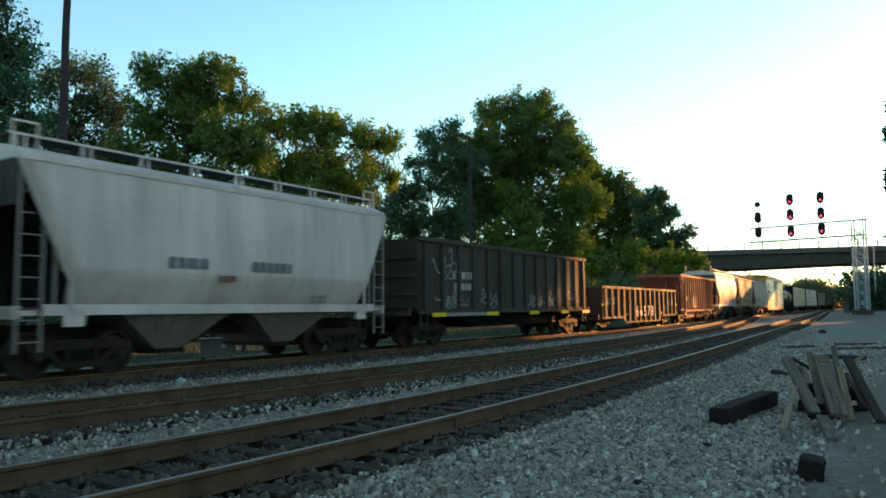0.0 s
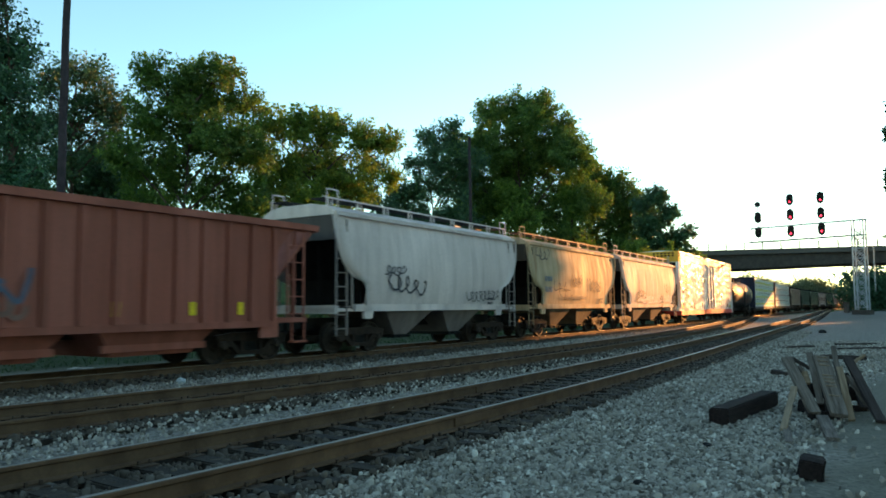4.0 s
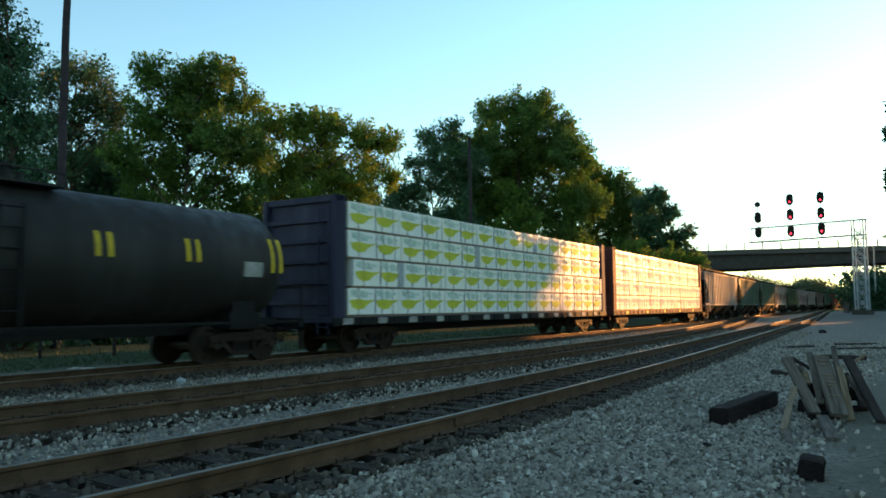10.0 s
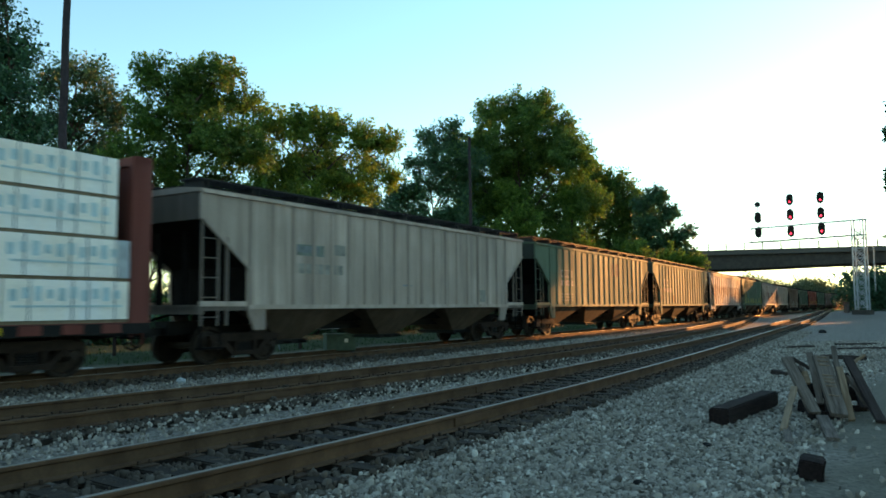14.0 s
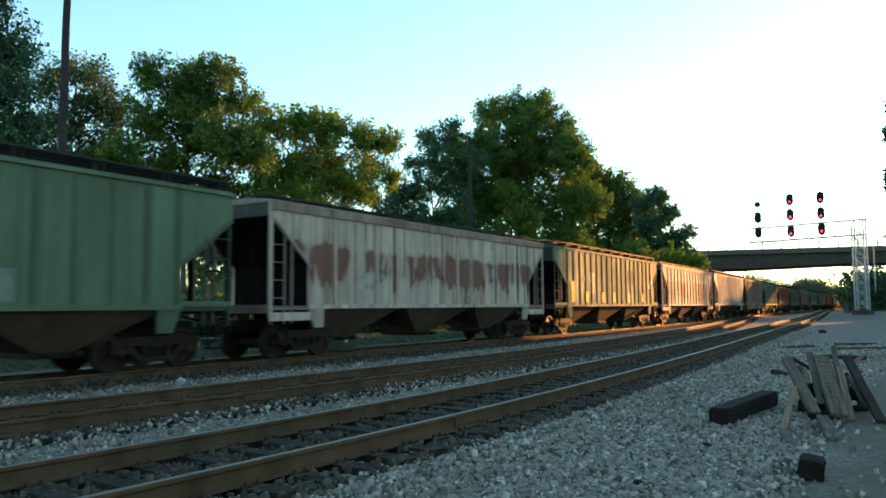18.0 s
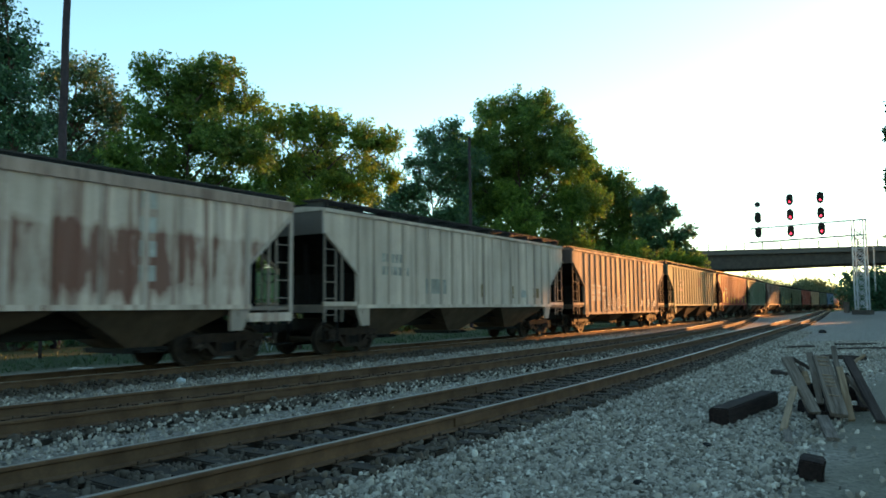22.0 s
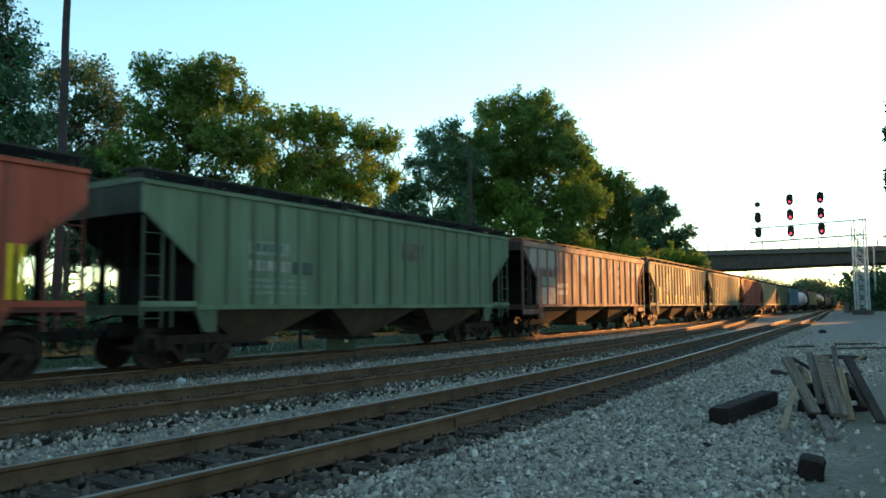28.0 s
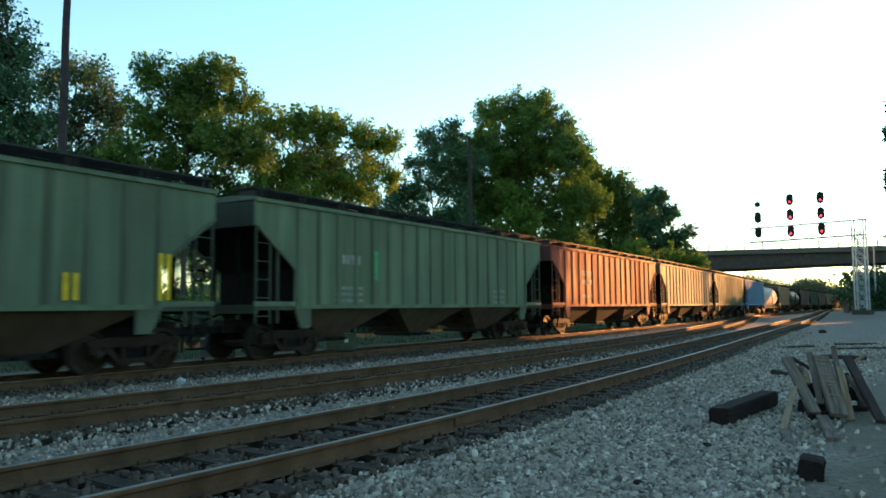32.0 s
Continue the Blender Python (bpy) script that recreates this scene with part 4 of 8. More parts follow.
def ore_hopper(length, mat, dark, label, extras=None):
    """An open-top ribbed hopper with slanting ends."""
    car = thing("open_hopper_car", label, "freight car", "freight train")
    half = length / 2 - 0.62
    hw, sill, top, inset = 1.52, 1.0, 3.52, 1.15
    prof = [(-half + inset, sill), (half - inset, sill), (half - inset, 2.75), (half - 0.55, 3.38), (half, 3.38), (half, top), (-half, top), (-half, 3.38), (-half + 0.55, 3.38), (-half + inset, 2.75)]
    for y0, y1 in ((-hw, -hw + 0.05), (hw - 0.05, hw)):
        part("side_panel", lambda: Shape().prism(prof, y0, y1), mat, car, key=("oh", y0))
    for e in (-1, 1):
        r = pose(0, 0, 0, 0, 0, 0 if e > 0 else 180)
        part("end_slope_sheet", lambda: slope_sheet(half + 0.35, 3.4, 1.05, inset + 1.3, hw - 0.06), mat, car, at=r, key="oh_slope")
        for y in (-1.25, -0.42, 1.25):
            part("end_post", lambda: Shape().box(-0.05, 0.05, -0.05, 0.05, 1.1, 3.4), mat, car, at=pose(e * (half - 0.25), y, 0), key="oh_post")
        part("end_platform", lambda: Shape().box(half - inset, half, -hw, hw, 0.98, 1.1), mat, car, at=r, key="oh_plat")
        part("end_top", lambda: Shape().box(half + 0.2, half + 0.4, -hw, hw, top - 0.12, top + 0.05), mat, car, at=r, key="oh_top")
        for y in (-hw + 0.02, hw - 0.02):
            ladder(car, mat, e * (half - 0.4), y, 0.6, 1.0, 3.4, step=0.45)
            part("step", lambda: Shape().box(-0.25, 0.25, -0.1, 0.1, 0.45, 0.5).box(-0.25, -0.21, -0.02, 0.02, 0.45, 1.0).box(0.21, 0.25, -0.02, 0.02, 0.45, 1.0), mat, car, at=pose(e * (half - 0.3), y, 0), key="oh_step")
            part("bolster_web", lambda: Shape().box(-0.3, 0.3, -0.03, 0.03, 0.62, 1.0), mat, car, at=pose(e * (half - inset - 0.2), y, 0), key="oh_web")
    for y in (-1, 1):
        part("top_rail", lambda: Shape().box(-half - 0.35, half + 0.35, -0.12, 0.06, top - 0.1, top + 0.06), mat, car, at=pose(0, y * hw, 0), key="oh_rail")
        part("side_sill", lambda: Shape().box(-half + inset, half - inset, -0.06, 0.06, sill - 0.12, sill + 0.04), mat, car, at=pose(0, y * hw, 0), key="oh_sill")
        for i in range(14):
            x = -half + inset + 0.08 + (2 * half - 2 * inset - 0.16) * i / 13
            part("rib", lambda: Shape().along([(-0.09, 0.03), (0, 0), (0, top - sill - 0.1), (-0.09, top - sill - 0.13)], -0.06, 0.06), mat, car, at=pose(x, y * hw, sill, 0, 0, 0 if y < 0 else 180), key="oh_rib")
    for x in (-2.0, 1.6):
        part("discharge_chute", lambda: Shape().hexa([(-1.0, -1.1, 0.35), (1.0, -1.1, 0.35), (1.0, 1.1, 0.35), (-1.0, 1.1, 0.35)], [(-1.5, -1.4, 0.95), (1.5, -1.4, 0.95), (1.5, 1.4, 0.95), (-1.5, 1.4, 0.95)]).box(-1.3, 1.3, -1.25, -1.15, 0.45, 0.6), mat, car, at=pose(x, 0, 0), key="oh_chute")
    gear(car, half, half - 1.55)
    if extras:
        extras(car, half, -hw - 0.012)
    return car


# ---------------- refrigerator car, tank car, lumber car ----------------
DOORROD = plain("door_rod_steel", (0.30, 0.31, 0.32), 0.5, 0.3)


def reefer(length, label):
    wht = paint("reefer_white", (0.88, 0.86, 0.81), dirt=0.06, streak=0.08, rough=0.21, dents=1.0, spec=0.55)
    trim = paint("reefer_red", (0.60, 0.060, 0.046), dirt=0.1, streak=0.15, rough=0.35, spec=0.6)
    gold = paint("grille_gold", (0.55, 0.33, 0.04), dirt=0.3)
    steel = paint("reefer_steel", (0.55, 0.57, 0.58), dirt=0.2)
    car = thing("refrigerator_car", label, "freight car", "freight train")
    half, hw, z0, z1 = length / 2 - 0.6, 1.55, 0.98, 5.27
    b0, e0 = -half - 0.05, -half - 0.75
    part("body", lambda: Shape().along([(-hw, z0), (hw, z0), (hw, z1 - 0.05), (hw - 0.1, z1), (0, z1 + 0.07), (-hw + 0.1, z1), (-hw, z1 - 0.05)], b0, half + 0.08), wht, car, "white insulated side with dented panels")
    part("side_sill", Shape().box(b0 - 0.02, half + 0.10, -hw - 0.02, hw + 0.02, z0 - 0.34, z0 + 0.003), trim, car, "red side sill")
    part("stripe", Shape().box(b0, half + 0.08, -hw - 0.006, -hw, z1 - 0.60, z1 - 0.27), trim, car, "red stripe below the eaves")
    part("roof_edge", Shape().box(b0 - 0.03, half + 0.11, -hw - 0.03, -hw + 0.05, z1 - 0.16, z1 - 0.02), wht, car)
    # machinery end
    part("machine_end", Shape().box(e0 + 0.35, b0, -hw + 0.03, hw - 0.03, 3.0, z1 - 0.78), steel, car, "bare grey end housing")
    part("grille", Shape().box(e0 + 0.32, b0, -hw + 0.02, hw - 0.02, z1 - 0.78, z1 - 0.02), gold, car, "golden yellow vent hood")
    gr = Shape()
    for i in range(6):
        for j in range(2):
            gr.box(e0 + 0.30, e0 + 0.325, 0.2 - 0.27 * i - 0.09, 0.2 - 0.27 * i + 0.09, z1 - 0.4 + 0.18 * j, z1 - 0.3 + 0.18 * j)
            gr.box(e0 + 0.4 + 0.1 * i, e0 + 0.46 + 0.1 * i, -hw, -hw + 0.025, z1 - 0.42 + 0.18 * j, z1 - 0.32 + 0.18 * j)
    part("vent_holes", gr, BLACK, car)
    part("hatch", Shape().box(e0 + 0.33, e0 + 0.36, -1.3, -0.5, 3.75, 4.45), BLACK, car, "dark opening in the end")
    part("lower_machinery", Shape().box(e0 + 0.5, b0, -1.3, 1.3, 1.25, 2.9), BLACK, car)
    part("brace", Shape().tube((e0 + 0.3, -0.6, 1.1), (e0 + 0.45, -1.0, 2.9), 0.035).tube((e0 + 0.3, 0.4, 1.1), (e0 + 0.45, 0.0, 2.9), 0.035).box(e0 + 0.25, e0 + 0.32, -hw, hw, 2.85, 3.0), steel, car)
    part("end_platform", Shape().box(e0, b0, -hw, hw, 0.95, 1.1), steel, car)
    ladder(car, steel, e0 + 0.3, -hw + 0.02, 0.5, 1.0, 3.4, step=0.42)
    ladder(car, steel, e0 + 0.25, -0.9, 0.5, 1.0, 4.0, turn=90, step=0.42)
    ladder(car, steel, half - 0.15, -hw - 0.03, 0.45, 0.6, 2.6, step=0.4)
    part("end_wall", Shape().box(half + 0.08, half + 0.12, -hw + 0.05, hw - 0.05, z0, z1 - 0.1), steel, car)
    # plug door with its locking rods
    dr = part("door", Shape().box(-1.69, 1.80, -hw - 0.05, -hw, z0 + 0.05, z1 - 0.63), wht, car, "sliding plug door")
    for x in (-1.45, -1.12, -0.02, 0.12, 1.08, 1.22):
        part("locking_rod", Shape().tube((x, -hw - 0.08, z0 + 0.1), (x, -hw - 0.08, z1 - 0.65), 0.022, n=6), DOORROD, dr)
    part("door_track", Shape().box(-1.8, 4.4, -hw - 0.07, -hw, z1 - 0.66, z1 - 0.60), trim, car)
    part("door_track", Shape().box(-1.8, 4.4, -hw - 0.07, -hw, z0 + 0.0, z0 + 0.06), trim, car)
    for z in (1.18, 1.52, 2.52, 3.13):
        part("door_bar", Shape().box(-1.62, 1.74, -hw - 0.075, -hw - 0.05, z - 0.022, z + 0.022), DOORROD, dr)
    part("door_handle", Shape().tube((-0.05, -hw - 0.12, 1.9), (0.1, -hw - 0.12, 2.5), 0.025).tube((-0.05, -hw - 0.12, 1.9), (0.25, -hw - 0.12, 2.1), 0.025), steel, dr)
    # emblem, name and data as plain shapes
    em = Shape()
    arc = [(-8.98 + 0.58 * math.cos(a), 3.92 + 0.46 * math.sin(a)) for a in [math.pi * (0.5 + i / 10) for i in range(11)]]
    em.prism(arc + [(-8.8, 3.46), (-8.8, 3.72), (-8.62, 3.72), (-8.62, 3.44), (-8.38, 3.44), (-8.3, 4.0), (-8.12, 4.36)], -hw - 0.008, -hw)
    part("emblem", em, ORANGEM, car, "orange emblem shape")
    bars(car, -10.1, -hw - 0.004, 2.92, 10, 0.29, 0.30, 0.07, REDM, name="name_bar", label="red lettering bar")
    bars(car, -9.2, -hw - 0.004, 2.42, 4, 0.22, 0.20, 0.08, REDM)
    bars(car, -9.1, -hw - 0.004, 1.92, 5, 0.20, 0.22, 0.07, REDM)
    bars(car, -10.4, -hw - 0.004, 2.4, 6, 0.12, 0.05, 0.04, SPRAYB, rows=3)
    part("label_plate", Shape().box(-10.28, -9.74, -hw - 0.006, -hw, 1.08, 1.34), YELLOW, car, "yellow label")
    part("label_plate", Shape().box(9.0, 9.62, -hw - 0.006, -hw, 1.12, 1.37), YELLOW, car, "yellow label")
    bars(car, -8.0, -hw - 0.004, 1.25, 9, 0.1, 0.05, 0.04, SPRAYB, rows=2)
    ink = plain("faded_teal_ink", (0.24, 0.29, 0.27), 0.6, 0, 0.35, 4)
    bars(car, 6.35, -hw - 0.004, 3.9, 9, 0.14, 0.20, 0.05, ink, name="name_bar", label="faded teal script bar")
    lettering(car, "Today's", 0.42, 8.05, -hw - 0.004, 3.92, ink, "faded teal slogan lettering")
    lettering(car, "Perishables", 0.42, 6.88, -hw - 0.004, 3.38, ink, "faded teal slogan lettering")
    lettering(car, "For Tomorrow", 0.42, 6.70, -hw - 0.004, 2.85, ink, "faded teal slogan lettering")
    bars(car, 8.3, -hw - 0.004, 1.9, 5, 0.12, 0.05, 0.05, FADED, rows=4)
    part("data_plate", Shape().box(7.61, 8.08, -hw - 0.006, -hw, 1.19, 1.48), SPRAYB, car)
    part("label_plate", Shape().box(-2.35, -2.0, -hw - 0.006, -hw, 3.15, 3.42), YELLOW, car, "yellow label")
    for x in (-9.9, -9.7, -6.3, -6.1, -3.2, -3.0, 5.0, 4.75, 8.2, 8.5):
        part("tie_bar", lambda: Shape().box(-0.04, 0.04, -0.006, 0, 1.1, 1.55), GRATE, car, at=pose(x, -hw, 0), key="tie_bar")
    for x, z in ((5.2, 3.7), (5.2, 2.1)):
        part("bracket", lambda: Shape().box(-0.08, 0.08, -0.04, 0, -0.1, 0.1), GRATE, car, at=pose(x, -hw, z), key="bracket")
    gear(car, half, half - 2.6)
    return car


def tank_car(length, mat, label, extras=True):
    car = thing("tank_car", label, "freight car", "freight train")
    half, r, zc = length / 2 - 0.6, 1.46, 2.42
    body = half - 0.85

    def shell():
        sh = Shape()
        n = 40
        rings = [(-body - 0.42, 0.02), (-body - 0.38, 0.5), (-body - 0.28, 0.95), (-body - 0.1, 1.3), (-body + 0.12, r)]
        rings += [(-body * 0.5, r), (-0.02, r + 0.012), (0.02, r + 0.012), (body * 0.5, r)]
        rings += [(-x, q) for x, q in rings[4::-1]]
        for x, q in rings:
            for i in range(n):
                u = 2 * math.pi * i / n
                sh.v.append((x, q * math.cos(u), zc + q * math.sin(u)))
        for k in range(len(rings) - 1):
            for i in range(n):
                j = (i + 1) % n
                sh.f.append((k * n + i, k * n + j, k * n + n + j, k * n + n + i))
        sh.f.append(tuple(range(n - 1, -1, -1)))
        sh.f.append(tuple(range((len(rings) - 1) * n, len(rings) * n)))
        return sh

    k = round(half, 2)
    part("tank", shell, mat, car, key=("tank", k), smooth=True)
    part("dome", lambda: Shape().tube((0.3, 0, zc + r - 0.05), (0.3, 0, zc + r + 0.28), 0.42, n=20).tube((0.3, 0, zc + r + 0.28), (0.3, 0, zc + r + 0.36), 0.46, n=20), BLACK, car, key="dome")
    part("platform", lambda: Shape().box(-1.3, 1.3, -1.0, -0.4, zc + r - 0.1, zc + r - 0.05).box(-1.3, 1.3, 0.4, 1.0, zc + r - 0.1, zc + r - 0.05).tube((0.9, 0, zc + r - 0.05), (0.9, 0, zc + r + 0.25), 0.1), GRATE, car, key="platform")
    part("platform_rail", lambda: Shape().path([(-1.3, -1.0, zc + r - 0.1), (-1.3, -1.0, zc + r + 0.18), (1.3, -1.0, zc + r + 0.18), (1.3, -1.0, zc + r - 0.1)], 0.02), GRATE, car, key="platform_rail")
    ladder(car, BLACK, 0.0, -1.52, 0.45, 0.75, zc + 0.9)
    for e in (-1, 1):
        q = pose(0, 0, 0, 0, 0, 0 if e > 0 else 180)
        part("end_frame", lambda: Shape().box(half - 2.6, half, -0.6, 0.6, 0.9, 1.1).box(half - 0.15, half, -1.45, 1.45, 0.85, 1.08).box(half - 2.3, half - 1.3, -1.2, 1.2, 0.85, 1.25), BLACK, car, at=q, key=("tank_frame", k))
        part("saddle", lambda: Shape().box(half - 2.2, half - 1.5, -1.15, -0.9, 1.0, 1.7).box(half - 2.2, half - 1.5, 0.9, 1.15, 1.0, 1.7), BLACK, car, at=q, key=("saddle", k))
        part("handrail", lambda: Shape().path([(half - 0.1, -1.45, 1.0), (half - 0.1, -1.45, 1.9), (half - 0.1, 1.45, 1.9), (half - 0.1, 1.45, 1.0)], 0.02), BLACK, car, at=q, key=("tank_rail", k))
    part("side_rail", lambda: Shape().box(-half + 0.3, half - 0.3, -1.5, -1.46, 0.98, 1.04), BLACK, car, key=("tank_side_rail", k))
    if extras:
        def wrap(dx, w, a0, a1):
            sh = Shape()
            for i in range(6):
                u0, u1 = a0 + (a1 - a0) * i / 6, a0 + (a1 - a0) * (i + 1) / 6
                q = r + 0.006
                sh.add([(dx, -q * math.cos(u0), zc + q * math.sin(u0)), (dx + w, -q * math.cos(u0), zc + q * math.sin(u0)), (dx + w, -q * math.cos(u1), zc + q * math.sin(u1)), (dx, -q * math.cos(u1), zc + q * math.sin(u1))], [(0, 1, 2, 3)])
            return sh
        for x, lo, hi in [(u + d, a, b) for u, a, b in ((-6.6, -0.12, 0.5), (-3.35, 0.0, 0.36), (-1.2, 0.0, 0.36), (1.7, 0.0, 0.36), (3.9, 0.0, 0.36), (6.5, -0.12, 0.5)) for d in (0, 0.28)]:
            part("reflective_mark", wrap(x, 0.1, lo, hi), YELLOW, car, "yellow reflective mark")
        for i in range(12):
            part("marking_bar", wrap(-5.7 + 0.2 * i, 0.13, 0.0, 0.16), YELLOW, car)
        part("placard", wrap(-2.6, 0.7, 0.72, 0.88), WHITE, car, "small white placard")
        part("placard", wrap(5.6, 0.6, -0.2, 0.05), FADED, car, "faded grey placard")
    gear(car, half, half - 1.75)
    return car


def lumber_car(length, steel, label, wrap_mat, print_kind, seed, end_label):
    """A centre-beam flat car loaded on both sides with wrapped bundles of lumber."""
    car = thing("lumber_car", label, "freight car", "freight train")
    half, dk = length / 2 - 0.6, 1.08
    g = random.Random(seed)
    part("deck", Shape().box(-half, half, -1.40, 1.40, dk - 0.16, dk), steel, car)
    part("side_sill", Shape().box(-half, half, -1.46, -1.36, dk - 0.24, dk - 0.02), BLACK, car, "dark side sill with stake pockets")
    part("belly_beam", Shape().prism([(-half + 2.5, dk - 0.2), (-half + 4.5, 0.55), (half - 4.5, 0.55), (half - 2.5, dk - 0.2)], -0.4, 0.4), BLACK, car)
    x, i = -half + 0.4, 0
    while x < half - 0.4:
        part("stake_pocket", lambda: Shape().box(0, 0.42, -0.03, 0, -0.09, 0.09), (FADED, BLACK, steel)[i % 2 if seed == 1 else 2], car, at=pose(x, -1.46, dk - 0.12), key="pocket")
        if i % 5 == 2 and seed == 2:
            part("reflective_mark", lambda: Shape().box(0, 0.5, -0.035, -0.03, -0.07, 0.07), YELLOW, car, at=pose(x, -1.46, dk - 0.12), key="pocket_mark")
        x += 0.82
        i += 1
    part("centre_beam", Shape().box(-half + 0.5, half - 0.5, -0.12, 0.12, dk, dk + 0.25).box(-half + 0.5, half - 0.5, -0.22, 0.22, 4.35, 4.55), steel, car)
    for e in (-1, 1):
        q = pose(0, 0, 0, 0, 0, 0 if e > 0 else 180)
        bh = part("bulkhead", Shape().box(half - 0.35, half - 0.22, -1.42, 1.42, dk, 4.52), steel, car, end_label, at=q)
        part("bulkhead_frame", Shape().box(half - 0.52, half - 0.05, -1.45, -1.28, dk - 0.1, 4.58).box(half - 0.52, half - 0.05, 1.28, 1.45, dk - 0.1, 4.58).box(half - 0.45, half - 0.1, -1.45, 1.45, 4.42, 4.60), steel, bh)
        for z in (1.5, 2.1, 2.7, 3.3, 3.9):
            part("cross_rib", Shape().box(half - 0.22, half - 0.1, -1.28, 1.28, z - 0.06, z + 0.06), steel, bh)
        ladder(car, steel, e * (half - 0.05), -1.0, 0.4, 0.6, 4.3, turn=90)
    n = 8
    zt = dk + 0.03
    tier = (4.50 - zt) / 4
    for j in range(4):
        lo, hi = -half + 0.62 + (0.25 if (j == 1 and seed == 1) else 0.0), half - 0.62 + (0.1 if j < 2 else -0.2)
        cuts = [lo + (hi - lo) * i / n + (g.uniform(-0.12, 0.12) if 0 < i < n else 0) for i in range(n + 1)]
        for i in range(n):
            w = cuts[i + 1] - cuts[i] - 0.05
            me = bundle(w, 1.12, tier - 0.075, g)
            ob = part("lumber_pack", me, wrap_mat, car, "white plastic-wrapped bundle of lumber", at=pose((cuts[i] + cuts[i + 1]) / 2, -0.86 + g.uniform(-0.015, 0.015), zt + tier * j + tier / 2))
            part("lumber_pack", me, wrap_mat, car, at=pose((cuts[i] + cuts[i + 1]) / 2, 0.86, zt + tier * j + tier / 2))
            y = -0.56 - 0.012
            if print_kind == "leaf":
                for u in (-0.27, 0.23):
                    part("lime_print", lambda: leaf_print(), LIME, ob, at=pose(u * w, y, -0.05), key="leafprint")
                    part("green_print", lambda: smear_print(), GREENPRINT, ob, at=pose(u * w - 0.45, y, 0.10), key="greenprint")
            else:
                part("teal_print", lambda: print_bars(), TEALM, ob, at=pose(0, y, -0.02), key="tealprint")
            for u in (-0.31, 0.02, 0.15, 0.38):
                part("strap", lambda: Shape().box(-0.010, 0.010, -0.575, 0.575, -tier / 2 + 0.03, tier / 2 - 0.025), STRAP, ob, at=pose(u * w, 0, 0), key=("strap", round(tier, 2)))
            if (i * 3 + j) % 7 == 1:
                part("tarp_overlap", lambda: Shape().box(-0.13, 0.13, -0.578, 0.578, -tier / 2 + 0.035, tier / 2 - 0.035), TARP, ob, "grey overlap of the wrapping", at=pose(0.45 * w, 0, 0), key=("overlap", round(tier, 2)))
        part("batten", Shape().box(lo, hi, -1.38, -0.3, zt + tier * j - 0.03, zt + tier * j + 0.036), plain("batten_wood", (0.20, 0.15, 0.10)), car, "thin wooden battens between the tiers")
    gear(car, half, half - 2.4)
    return car


STRAP = plain("dark_strap", (0.16, 0.17, 0.17), 0.6)
TARP = plain("grey_wrapping", (0.36, 0.38, 0.39), 0.5)


def bundle(w, d, h, g):
    """A wrapped bundle with slightly sagging, creased faces."""
    sh = Shape()
    nx, nz = 10, 3
    ph = g.uniform(0, 9)
    for i in range(nx + 1):
        for j in range(nz + 1):
            x, z = -w / 2 + w * i / nx, -h / 2 + h * j / nz
            e = 0.018 * math.sin(3.1 * x + ph) * math.sin(2.2 * z + ph) if 0 < i < nx and 0 < j < nz else 0.0
            sh.v.append((x, -d / 2 + e * 0.6, z))
    m = nz + 1
    for i in range(nx):
        for j in range(nz):
            sh.f.append((i * m + j, (i + 1) * m + j, (i + 1) * m + j + 1, i * m + j + 1))
    a = len(sh.v)
    sh.v += [(-w / 2, -d / 2, -h / 2), (w / 2, -d / 2, -h / 2), (w / 2, -d / 2, h / 2), (-w / 2, -d / 2, h / 2), (-w / 2, d / 2, -h / 2), (w / 2, d / 2, -h / 2), (w / 2, d / 2, h / 2), (-w / 2, d / 2, h / 2)]
    sh.f += [(a + 4, a + 7, a + 6, a + 5), (a, a + 4, a + 5, a + 1), (a + 3, a + 2, a + 6, a + 7), (a, a + 3, a + 7, a + 4), (a + 1, a + 5, a + 6, a + 2)]
    return sh.mesh("lumber_pack")


def smear_print():
    """A band of upright strokes of uneven length."""
    sh, g = Shape(), random.Random(17)
    x = 0.0
    while x < 0.95:
        w = g.uniform(0.03, 0.09)
        sh.box(x, x + w, -0.003, 0.0, g.uniform(-0.02, 0.10), g.uniform(0.17, 0.26))
        x += w + g.uniform(0.01, 0.05)
    return sh


def leaf_print():
    return Shape().prism([(-0.52, 0.08), (-0.42, -0.10), (-0.15, -0.20), (0.15, -0.17), (0.36, -0.02), (0.74, 0.11), (0.30, 0.08), (-0.1, 0.12)], -0.003, 0.0)


def print_bars():
    sh = Shape()
    for i in range(10):
        x = -1.15 + 0.23 * i
        sh.box(x, x + 0.13, -0.003, 0, 0.05 * (i % 2), 0.22 + 0.03 * (i % 3))
    sh.box(-1.1, 1.1, -0.003, 0, -0.12, -0.08)
    return sh
# ---------------- the train ----------------
SPEED = 12.783
GAPS = [18.8, 35.8, 53.2, 66.45, 78.8, 90.95, 104.3, 126.5, 143.1, 166.3, 189.55, 207.3, 225.1, 242.85, 260.45, 278.3, 296.0, 313.75, 331.0, 348.95, 366.98, 385.0, 403.2, 421.3, 439.15, 456.98, 474.98]
CONSIST = [[GAPS[0] - 30.1, GAPS[0] - 12.3, None]]
_front = GAPS[0] - 12.3
for g in GAPS:
    CONSIST.append([_front, g, None])
    _front = g
GREEN = paint("hopper_green", (0.078, 0.140, 0.092), dirt=0.45, streak=0.4)
GREEN2 = paint("hopper_dark_green", (0.068, 0.126, 0.086), dirt=0.5, streak=0.4, rust=0.15)
